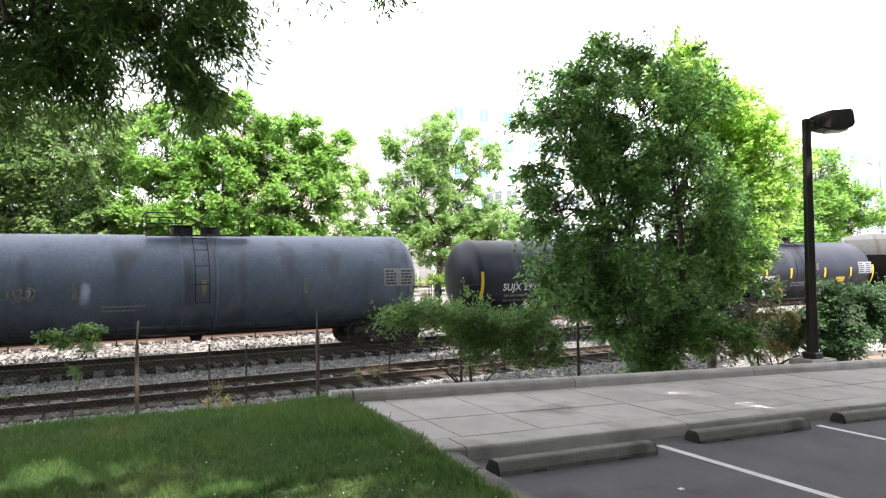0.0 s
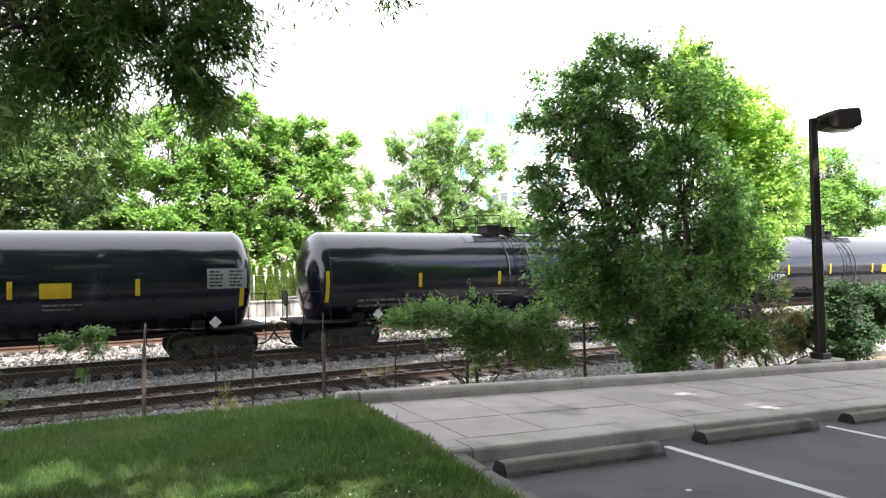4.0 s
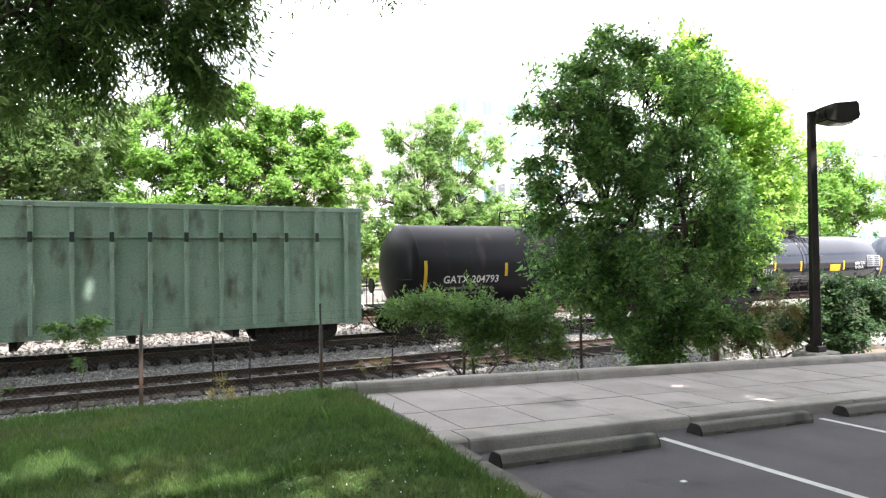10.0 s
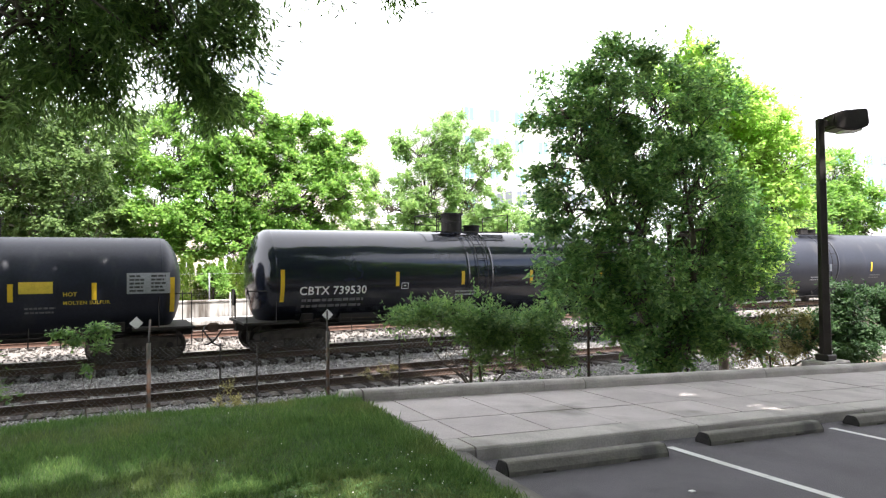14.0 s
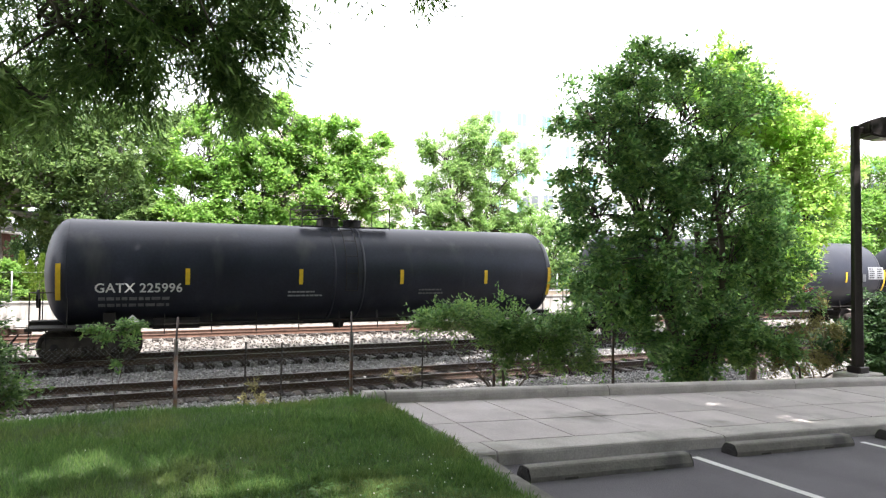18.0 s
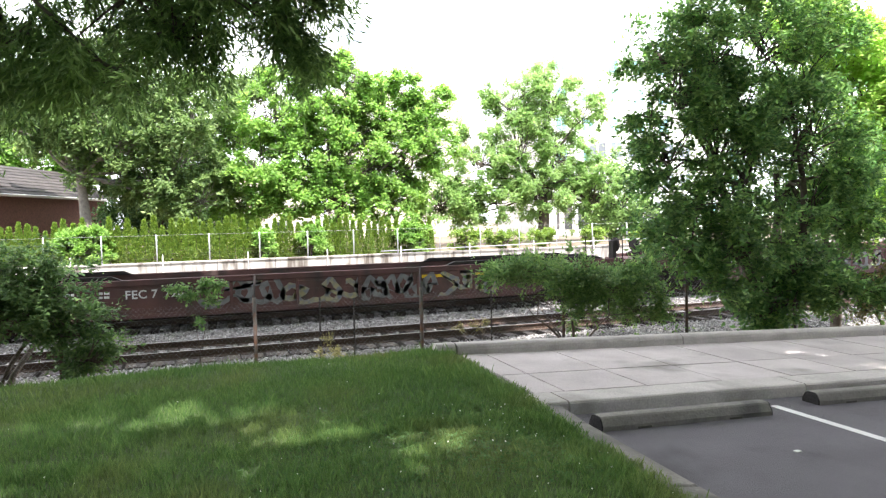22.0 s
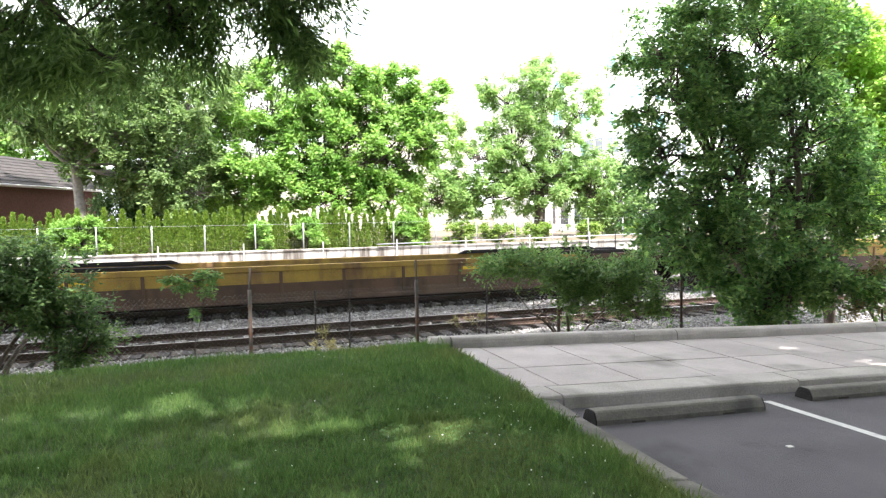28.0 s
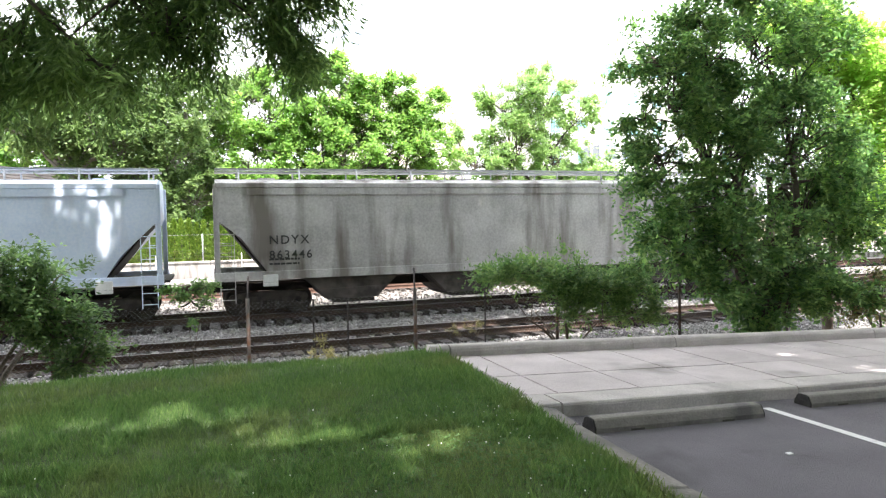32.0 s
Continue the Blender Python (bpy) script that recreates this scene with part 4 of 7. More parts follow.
SIDE_FRAME, SPRING = side_frame_mesh(), spring_mesh()
WHEEL = lathe_x("wheel", ((-0.0, 0.02), (-0.07, 0.02), (-0.07, 0.11), (-0.02, 0.13), (-0.025, 0.36), (-0.065, 0.38), (-0.065, 0.435), (0.03, 0.445), (0.04, 0.475), (0.065, 0.475), (0.07, 0.38), (0.03, 0.36), (0.03, 0.13), (0.07, 0.11), (0.07, 0.02)), 28, M_TRUCK)
WHEEL.transform(Matrix.Rotation(math.pi / 2, 4, "Z"))
AXLE = rods("axle", [((0, -0.95, 0.455), (0, 0.95, 0.455))], 0.075, M_TRUCK, 10)
CAP = lathe_x("bearing_cap", ((0, 0.0), (0.0, 0.085), (0.09, 0.10), (0.09, 0.0)), 12, M_GRIME)
CAP.transform(Matrix.Rotation(math.pi / 2, 4, "Z"))
BOLSTER = box("bolster", -0.2, 0.2, -1.05, 1.05, 0.42, 0.72, M_TRUCK, 0.03)


def add_truck(car, x):
    t = part("truck", BOLSTER, car, (x, 0, 0), "grimy cast steel four-wheel truck")
    for s in (-1, 1):
        part("side_frame", SIDE_FRAME, t, pose(0, s * 1.0, 0, 0, 0, 0 if s < 0 else 180))
        for q in (-0.2, 0, 0.2):
            part("spring", SPRING, t, (q, s * 1.1, 0))
    for a in (-0.89, 0.89):
        part("axle", AXLE, t, (a, 0, 0))
        for s in (-1, 1):
            part("wheel", WHEEL, t, pose(a, s * 0.745, 0.457, 0, 0, 0 if s > 0 else 180))
            part("bearing_cap", CAP, t, pose(a, s * 1.02, 0.457, 0, 0, 180 if s < 0 else 0))
    return t


def coupler_mesh():
    bm = bmesh.new()
    add_box(bm, 0.0, 0.62, -0.08, 0.08, 0.76, 0.92, 0.02)
    add_box(bm, 0.55, 0.82, -0.17, 0.10, 0.70, 0.98, 0.04)
    add_box(bm, 0.74, 0.90, 0.02, 0.17, 0.74, 0.95, 0.03)
    return finish(bm, "coupler", M_RUST)


def hose_mesh():
    p = [(0.35, -0.32, 0.78), (0.5, -0.33, 0.55), (0.65, -0.34, 0.36), (0.82, -0.34, 0.27), (0.95, -0.33, 0.27)]
    v, f = tube_arrays(p, [0.028] * 5, 6)
    return arrays_mesh("air_hose", v, f, M_HOSE, True)


COUPLER, HOSE = coupler_mesh(), hose_mesh()
LEVER = rods("cut_lever", [((0.2, -1.35, 0.85), (0.45, -0.2, 0.95)), ((0.2, -1.35, 0.85), (0.2, -1.45, 0.6))], 0.014, M_GRIME)


def add_ends(car, half):
    """Couplers, hoses and cut levers; half: from the car's middle to its striker."""
    for s in (0, 180):
        m = pose(0, 0, 0, 0, 0, s) @ Matrix.Translation((half, 0, 0))
        c = part("coupler", COUPLER, car, m, "rust-brown knuckle coupler")
        part("air_hose", HOSE, c)
        part("cut_lever", LEVER, c)


def on_tank(me, x, z, r, zc, lift=0.012):
    """Lays a flat mesh (x, z) on the near side of a tank."""
    co = np.empty(len(me.vertices) * 3, dtype=np.float32)
    me.vertices.foreach_get("co", co)
    co = co.reshape(-1, 3)
    co[:, 0] += x
    co[:, 2] += z
    q = np.clip(co[:, 2] - zc, -r * 0.98, r * 0.98)
    co[:, 1] = -np.sqrt((r + lift) ** 2 - q * q)
    me.vertices.foreach_set("co", co.ravel())
    me.update()
    return me


def stencil_frame(w, h, t, material):
    """A thin square outline with a short bar in it, in x and z."""
    bm = bmesh.new()
    for x0, x1, z0, z1 in ((0, w, 0, t), (0, w, h - t, h), (0, t, t, h - t), (w - t, w, t, h - t), (w * 0.34, w * 0.66, h * 0.42, h * 0.62)):
        bm.faces.new([bm.verts.new(p) for p in ((x0, 0, z0), (x1, 0, z0), (x1, 0, z1), (x0, 0, z1))])
    return finish(bm, "stencil_frame", material)


def patch(name, w, h, material, nz=6):
    v = [(i * w, 0, j * h / nz) for j in range(nz + 1) for i in (0, 1)]
    f = [(2 * j, 2 * j + 1, 2 * j + 3, 2 * j + 2) for j in range(nz)]
    return arrays_mesh(name, v, f, material)


def scribble(name, w, h, material, seed, strokes=7, thick=0.05):
    """Spray-painted loops as flat ribbons in x and z."""
    rng = np.random.default_rng(seed)
    v, f = [], []
    for k in range(strokes):
        cx, cz = w * (k + 0.5) / strokes + rng.normal() * w * 0.02, h * rng.uniform(0.35, 0.65)
        rx, rz = w / strokes * rng.uniform(0.45, 0.8), h * rng.uniform(0.25, 0.5)
        a0, a1 = rng.uniform(0, 6.28), rng.uniform(3.0, 5.8)
        n = 12
        for i in range(n):
            a = a0 + a1 * i / (n - 1)
            q = rx * (1 + 0.25 * math.sin(a * 2 + k)), rz * (1 + 0.3 * math.cos(a * 3 + k))
            for s in (-0.5, 0.5):
                v.append((cx + math.cos(a) * (q[0] + s * thick), 0, cz + math.sin(a) * (q[1] + s * thick)))
            o = len(v)
            if o > 2:
                f.append((o - 4, o - 3, o - 1, o - 2))
    return arrays_mesh(name, v, f, material)


def make_tank_car(s0, s1, r, zc, paint, label, mark="", mark_mat=None, mark_size=0.37, mark_x=1.55, mark_z=0.0, stripes=(0.55, 4.4, 7.0, 10.2, 13.3), panel=True,
                  dome=0.5, placard=True, bands=2, extra=(), housing="box", stripe_mat=None, writing=1, tall=False):
    """A tank car whose shell runs from s0 to s1 along the train. Distances on the shell count from its left end."""
    L = s1 - s0
    half = L / 2
    car = thing("tank_car", (0, TRAIN_Y, 0), label, "tank car", "cars of the freight train")
    hd = r * 0.42
    prof = [(-half + hd * (1 - math.cos(a)), r * math.sin(a)) for a in np.linspace(0.02, math.pi / 2, 9)]
    prof += [(x, r) for x in np.linspace(-half + hd, half - hd, 7)[1:-1]]
    prof += [(half - hd * (1 - math.cos(a)), r * math.sin(a)) for a in np.linspace(math.pi / 2, 0.02, 9)]
    shell = part("shell", lathe_x("shell", prof, 48, paint, (0, 0, zc)), car)
    left = -half
    for k in range(bands):
        x = (-0.55, 0.42, 0.0)[k] + (dome - 0.5) * L
        part("strap", lathe_x("strap", ((x - 0.05, r + 0.001), (x - 0.05, r + 0.012), (x + 0.05, r + 0.012), (x + 0.05, r + 0.001)), 48, paint, (0, 0, zc)), car)
    for x in (-half + hd, half - hd):
        part("weld_seam", lathe_x("weld_seam", ((x - 0.02, r + 0.001), (x, r + 0.01), (x + 0.02, r + 0.001)), 48, paint, (0, 0, zc)), car)
    smat = stripe_mat or M_YELLOW
    for i, x in enumerate(stripes):
        if x < L - 0.3:
            end = i == 0 or x > L - 1.2
            h = 1.02 if end else 0.48
            part("reflector_stripe", on_tank(patch("stripe", 0.125, h, smat), left + x, zc - (0.78 if end else 0.36), r, zc), car, label="yellow reflective stripe")
    if mark:
        part("lettering", on_tank(lettering("lettering", mark, mark_size, mark_mat or M_LETTER, 0.006), left + mark_x, zc - (0.48 if r < 1.5 else 0.57) + mark_z, r, zc), car, label="reporting mark in block letters")
    if writing:
        part("small_writing", on_tank(bars("writing", 2.3, 2, 0.09, 0.10, M_LETTER_YELLOW if mark_mat else M_DIM, int(s0)), left + mark_x + 0.1, zc - (0.72 if r < 1.5 else 0.80) + mark_z, r, zc), car)
        part("small_writing", on_tank(bars("writing", 1.0, 2, 0.05, 0.07, M_DIM, int(s0) + 3), left + L * 0.62 + 0.7, zc - 0.58, r, zc), car)
        part("small_writing", on_tank(bars("writing", 1.2, 2, 0.05, 0.07, M_PANEL, int(s0) + 5), left + L * 0.40, zc - 0.62, r, zc), car)
    if panel:
        part("data_panel", on_tank(patch("panel", 1.15, 0.6, M_PANEL), left + L - 1.55, zc - 0.22, r, zc, 0.014), car, label="grey stencilled data panel")
        for k in range(2):
            part("small_writing", on_tank(bars("writing", 0.42, 5, 0.055, 0.05, M_LETTER_DARK, k), left + L - 1.48 + k * 0.57, zc + 0.26, r, zc, 0.02), car)
    for name, me, x, z, lab in extra:
        part(name, on_tank(me, left + x, zc + z, r, zc, 0.016), car, label=lab)
    # top fittings
    dx = left + dome * L
    top = zc + r
    bm = bmesh.new()
    bmesh.ops.create_cone(bm, cap_ends=True, segments=20, radius1=0.31, radius2=0.30, depth=0.30, matrix=Matrix.Translation((dx + 0.45, 0, top + 0.06)))
    bmesh.ops.create_cone(bm, cap_ends=True, segments=20, radius1=0.34, radius2=0.34, depth=0.05, matrix=Matrix.Translation((dx + 0.45, 0, top + 0.22)))
    part("manway", finish(bm, "manway", M_GRIME), car)
    hh = 0.58 if tall else 0.30
    if housing == "box":
        bm = add_box(bmesh.new(), dx - 0.72, dx - 0.12, -0.38, 0.38, top - 0.1, top + hh - 0.05, 0.04)
        add_box(bm, dx - 0.76, dx - 0.08, -0.42, 0.42, top + hh - 0.05, top + hh, 0.02)
    else:
        bm = bmesh.new()
        bmesh.ops.create_cone(bm, cap_ends=True, segments=20, radius1=0.40, radius2=0.38, depth=0.08 + hh, matrix=Matrix.Translation((dx - 0.4, 0, top + hh / 2)))
        bmesh.ops.create_cone(bm, cap_ends=True, segments=20, radius1=0.43, radius2=0.43, depth=0.05, matrix=Matrix.Translation((dx - 0.4, 0, top + hh + 0.06)))
    part("valve_housing", finish(bm, "valve_housing", M_GRIME), car)
    bm = bmesh.new()
    for y in (-0.95, 0.55):
        for i in range(5):
            add_box(bm, dx - 1.5, dx + 1.5, y + i * 0.085, y + i * 0.085 + 0.05, top - 0.06, top - 0.03)
    part("platform_grating", finish(bm, "platform_grating", M_GRIME), car)
    px = [dx - 1.5, dx - 0.5, dx + 0.5, dx + 1.5]
    seg = [((px[0], -0.95, top - 0.05), (px[3], -0.95, top - 0.05)), ((px[0], 0.95, top - 0.05), (px[3], 0.95, top - 0.05))]
    for y in (-0.95, 0.95):
        seg += [((x, y, top - 0.1), (x, y, top + 0.62)) for x in (px[0], px[1], px[3])]
        seg += [((px[0], y, top + 0.62), (px[1], y, top + 0.62)), ((px[0], y, top + 0.3), (px[1], y, top + 0.3))]
    seg += [((px[0], -0.95, top + 0.62), (px[0], 0.95, top + 0.62)), ((px[3], -0.95, top + 0.62), (px[3], 0.95, top + 0.62))]
    part("platform_railing", rods("platform_railing", seg, 0.018, M_GRIME), car)
    # ladder up the side: two bent stiles and their rungs
    arc = [(-(r + 0.09) * math.cos(a), zc + (r + 0.09) * math.sin(a)) for a in np.linspace(-0.35, 1.2, 10)]
    v, f = tube_arrays([(dx - 0.2, *q) for q in arc], [0.014] * 10, 5)
    ladder = part("ladder", arrays_mesh("stile", v, f, M_GRIME), car)
    v, f = tube_arrays([(dx + 0.2, *q) for q in arc], [0.014] * 10, 5)
    part("stile", arrays_mesh("stile", v, f, M_GRIME), ladder)
    rung = rods("rung", [((-0.2, 0, 0), (0.2, 0, 0))], 0.013, M_GRIME, 5)
    for q in arc[::2]:
        part("rung", rung, ladder, (dx, *q))
    # underframe
    low = zc - r
    part("draft_sill", box("draft_sill", -half - 0.35, half + 0.35, -0.28, 0.28, low - 0.12, low + 0.16, M_GRIME, 0.02), car)
    for s in (-1, 1):
        part("end_platform", box("end_platform", s * (half - 0.55) - 0.85, s * (half - 0.55) + 0.85, -1.45, 1.45, 0.95, 1.03, M_GRIME, 0.01), car)
        o = [(-1.25, 0.95), (1.25, 0.95), (1.35, low + 0.42), (-1.35, low + 0.42)]
        bm = bmesh.new()
        f = bm.faces.new([bm.verts.new((s * (half - 1.75) - 0.16, y, z)) for y, z in o])
        q = bmesh.ops.extrude_face_region(bm, geom=[f])
        bmesh.ops.translate(bm, vec=(0.32, 0, 0), verts=[v for v in q["geom"] if isinstance(v, bmesh.types.BMVert)])
        part("saddle", finish(bm, "saddle", M_GRIME), car)
        hx = s * (half + 0.2)
        part("end_handrail", rods("end_handrail", [((hx, -1.4, 0.45), (hx, -1.4, 2.0)), ((hx, -1.4, 2.0), (hx - s * 0.9, -1.4, 2.0)), ((hx - s * 0.9, -1.4, 1.0), (hx - s * 0.9, -1.4, 2.0))], 0.017, M_GRIME, 5), car)
        part("sill_step", rods("sill_step", [((hx - s * 0.4, -1.4, 1.0), (hx - s * 0.4, -1.4, 0.45)), ((hx, -1.4, 0.47), (hx - s * 0.4, -1.4, 0.47))], 0.017, M_GRIME, 5), car)
        part("far_handrail", rods("far_handrail", [((hx, 1.4, 1.0), (hx, 1.4, 2.0))], 0.017, M_GRIME, 5), car)
        add_truck(car, s * (half - 1.27))
    part("side_rail", rods("side_rail", [((-half + 1.6, -1.35, low - 0.02 + 0.1), (half - 1.6, -1.35, low + 0.08))] + [((x, -1.35, low - 0.22), (x, -1.25, low + 0.35)) for x in np.linspace(-half + 3.2, half - 3.2, 9)], 0.018, M_GRIME, 5), car)
    bm = bmesh.new()
    bmesh.ops.create_cone(bm, cap_ends=True, segments=12, radius1=0.16, radius2=0.26, depth=0.34, matrix=Matrix.Translation((dx, 0, low - 0.12)))
    add_box(bm, dx - 0.5, dx + 0.5, -0.42, 0.42, low - 0.08, low + 0.03, 0.03)
    part("outlet_valve", finish(bm, "outlet_valve", M_GRIME), car)
    bm = bmesh.new()
    add_rod(bm, (left + 2.9, -0.9, 1.05), (left + 4.2, -0.9, 1.05), 0.17, 10)
    part("air_reservoir", finish(bm, "air_reservoir", M_GRIME), car)
    bm = bmesh.new()
    bmesh.ops.create_cone(bm, cap_ends=True, segments=14, radius1=0.28, radius2=0.28, depth=0.05, matrix=Matrix.Translation((-half - 0.25, 0.75, 1.75)) @ Matrix.Rotation(math.pi / 2, 4, "Y"))
    add_rod(bm, (-half - 0.2, 0.75, 1.0), (-half - 0.2, 0.75, 1.75), 0.03)
    part("brake_wheel", finish(bm, "brake_wheel", M_GRIME), car)
    if placard:
        for x in (left + 2.35, left + L - 1.3):
            bm = bmesh.new()
            bmesh.ops.create_cube(bm, size=1, matrix=Matrix.Translation((x, -1.42, 1.18)) @ Matrix.Rotation(math.pi / 4, 4, "Y") @ Matrix.Diagonal((0.26, 0.01, 0.26, 1)))
            part("placard", finish(bm, "placard", M_LETTER), car, label="white diamond placard")
    add_ends(car, half + 0.3)
    CAR_MID[car.name] = (s0 + s1) / 2
    return car


TRAIN = []


def tank(*a, **k):
    TRAIN.append(make_tank_car(*a, **k))


small_r, small_c = 1.45, 2.24
big_r, big_c = 1.60, 2.42
tall_r, tall_c = 1.58, 2.57


def yellow_panel(x, z=-0.37, w=0.76, h=0.42, m=None):
    return ("yellow_panel", patch("yellow_panel", w, h, m or M_YELLOW), x, z, "plain yellow panel")


def scrawl(x, z, w, h, m, seed, n, thick, label):
    return ("graffiti", scribble("graffiti", w, h, m, seed, n, thick), x, z, label)


tank(-6.6, 10.2, 1.53, 2.28, M_GREYBLUE, "grey-blue tank car with faded yellow stencils", stripes=(0.6, 3.2, 6.0, 9.4, 12.5, 16.2), dome=0.56, stripe_mat=M_FADED,
     extra=(scrawl(3.9, -0.35, 1.3, 0.34, M_FADED, 3, 7, 0.05, "faded yellow stencils"),))
tank(12.1, 23.7, small_r, small_c, M_CHAR, "charcoal tank car for molten sulfur", "SUJX 299086", mark_x=1.38, stripes=(0.42, 3.7, 5.35, 8.29, 11.2), dome=0.51,
     extra=(scrawl(8.5, 0.0, 1.2, 0.40, M_SPRAY_WHITE, 8, 4, 0.10, "white sprayed scrawl"), yellow_panel(8.3, -0.68, 0.85, 0.3, M_LETTER_YELLOW),
            ("small_lettering", lettering("lettering", "SULFUR MOLTEN", 0.17, M_LETTER, 0.003), 8.5, -0.2, "white stencilled words")))
tank(25.6, 37.0, small_r, small_c, M_CHAR, "charcoal tank car with yellow stripes", "SUJX 299031", mark_x=1.55, stripes=(0.36, 2.57, 4.37, 6.99, 9.13, 11.05), dome=0.48,
     extra=(yellow_panel(8.0, -0.62, 0.7, 0.26, M_LETTER_YELLOW),))
tank(52.4, 69.5, big_r, big_c, M_BLACK, "glossy black tank car with yellow stripes", "TILX 311359", tall=True, mark_x=1.6, stripes=(0.53, 3.9, 7.03, 10.51, 13.6, 16.5), dome=0.46, extra=(yellow_panel(11.25),))
tank(71.1, 88.2, big_r, big_c, M_BLACK, "glossy black tank car with yellow stripes and a yellow panel", "", stripes=(0.5, 3.8, 7.0, 10.5, 13.6, 16.5), dome=0.47, extra=(yellow_panel(11.25),))
tank(90.6, 107.6, big_r, big_c, M_BLACK, "glossy black tank car with yellow stripes", "TILX 191530", tall=True, mark_x=1.36, stripes=(0.30, 3.64, 6.79, 10.25, 13.34, 16.5), dome=0.50, extra=(yellow_panel(11.11),))
tank(172.2, 186.2, 1.56, 2.41, M_MAROON_TANK, "dark brown-black tank car", "GATX 204793", mark_x=1.6, stripes=(0.83, 4.14, 6.74, 9.08, 11.23, 13.3), dome=0.50, housing="round", bands=0)
tank(188.1, 200.4, small_r, small_c, M_BLACK, "glossy black tank car with a broad white lettered band", "PROX 61117", mark_x=1.46, stripes=(0.55, 3.41, 5.32, 8.71, 11.95), dome=0.50,
     extra=(*[("word_mark", patch("word_mark", 0.25, 0.30, M_LETTER), 1.30 + 0.293 * k, 0.02, "white block logo shape") for k in range(7)], yellow_panel(7.64, -0.4, 0.82, 0.34),
            ("small_lettering", lettering("lettering", "MOLTEN", 0.2, M_LETTER, 0.004), 9.7, -0.1, "white stencilled word"), ("small_lettering", lettering("lettering", "SULFUR", 0.2, M_LETTER, 0.004), 9.7, -0.3, "white stencilled word"), ("small_lettering", lettering("lettering", "HOT", 0.16, M_LETTER, 0.004), 11.55, -0.42, "white stencilled word")))
tank(202.9, 215.2, small_r, small_c, M_GREYBLUE, "grey tank car with faded yellow stencils", stripes=(0.57, 4.04, 6.72, 9.33), dome=0.49, stripe_mat=M_FADED, panel=False,
     extra=(("stencil_patch", bars("stencil", 3.0, 1, 0.24, 0.1, M_FADED, 4), 1.71, -0.38, "faded yellow stencils"), scrawl(0.75, 0.05, 0.4, 0.3, M_SPRAY_RED, 4, 2, 0.06, "small red scrawl")))
tank(217.7, 230.2, small_r, small_c, M_CHAR, "dark tank car with yellow lettering", "UTLX 676214", M_LETTER_YELLOW, mark_x=1.21, stripes=(0.35, 2.21, 4.47, 8.07, 10.06, 12.1), dome=0.49,
     extra=(yellow_panel(8.32, -0.15, 0.8, 0.32, M_LETTER_YELLOW), ("small_lettering", lettering("lettering", "HOT", 0.155, M_LETTER_YELLOW, 0.004), 9.36, -0.24, "yellow stencilled word"), ("small_lettering", lettering("lettering", "MOLTEN SULFUR", 0.14, M_LETTER_YELLOW, 0.003, 1.1), 9.36, -0.475, "yellow stencilled words")))
tank(232.2, 249.7, big_r, big_c, M_BLACK, "black tank car with white lettering", "CBTX 739530", tall=True, mark_x=1.40, stripes=(0.80, 4.69, 7.21, 10.11, 13.4, 17.0), dome=0.46, housing="round",
     extra=(("stencil_frame", stencil_frame(0.26, 0.21, 0.022, M_LETTER), 4.90, -0.46, "small white stencilled frame"),))
tank(251.5, 269.4, tall_r, tall_c, M_CHAR, "dark grey tank car with yellow stripes", "", stripes=(0.6, 4.4, 8.0, 11.8, 14.8, 17.0), dome=0.49)
tank(271.7, 288.6, tall_r, tall_c, M_CHAR, "charcoal tank car with a green sprayed scrawl", "GBRX 715317", mark_x=0.92, stripes=(0.35, 3.75, 6.80, 10.3, 13.4, 16.2), dome=0.49, bands=1,
     extra=(scrawl(3.65, -0.85, 1.6, 0.5, M_SPRAY_GREEN, 4, 5, 0.08, "green sprayed scrawl"), scrawl(9.8, -0.95, 1.4, 0.4, M_SPRAY_GREEN, 5, 4, 0.07, "green sprayed scrawl")))
tank(290.9, 307.8, tall_r, tall_c, M_CHAR, "weathered charcoal tank car with yellow stripes", "GATX 225996", mark_x=1.36, stripes=(0.41, 3.74, 7.08, 10.47, 13.65, 16.3), dome=0.52, panel=False)
tank(310.3, 327.1, tall_r, tall_c, M_CHAR, "charcoal tank car with white and red graffiti", "GBRX 705715", mark_x=0.69, mark_size=0.42, stripes=(0.46, 3.83, 6.90, 10.5, 13.6, 16.4), dome=0.49, bands=1,
     extra=(scrawl(4.64, -0.9, 0.6, 0.55, M_SPRAY_WHITE, 12, 3, 0.045, "white sprayed scrawl"), scrawl(6.4, -1.0, 1.55, 0.75, M_SPRAY_WHITE, 13, 5, 0.045, "white sprayed scrawl"),
            scrawl(8.2, -0.85, 1.4, 0.45, M_SPRAY_WHITE, 15, 5, 0.05, "white sprayed scrawl"), scrawl(10.2, -0.95, 1.2, 0.9, M_SPRAY_RED, 16, 2, 0.16, "red sprayed scrawl"),
            scrawl(10.35, -1.0, 0.8, 0.4, M_SPRAY_WHITE, 17, 3, 0.05, "white sprayed scrawl")))
tank(329.8, 347.0, tall_r, tall_c, M_CHAR, "charcoal tank car with white lettering", "GBRX 715314", mark_x=1.19, stripes=(0.73, 4.10, 7.19, 10.77, 13.8, 16.5), dome=0.49, bands=1)


def ladder_mesh(x, y, z0, z1, w=0.4, step=0.33, r=0.016):
    seg = [((x - w / 2, y, z0), (x - w / 2, y, z1)), ((x + w / 2, y, z0), (x + w / 2, y, z1))]
    k = z0 + 0.12
    while k < z1:
        seg.append(((x - w / 2, y, k), (x + w / 2, y, k)))
        k += step
    return seg


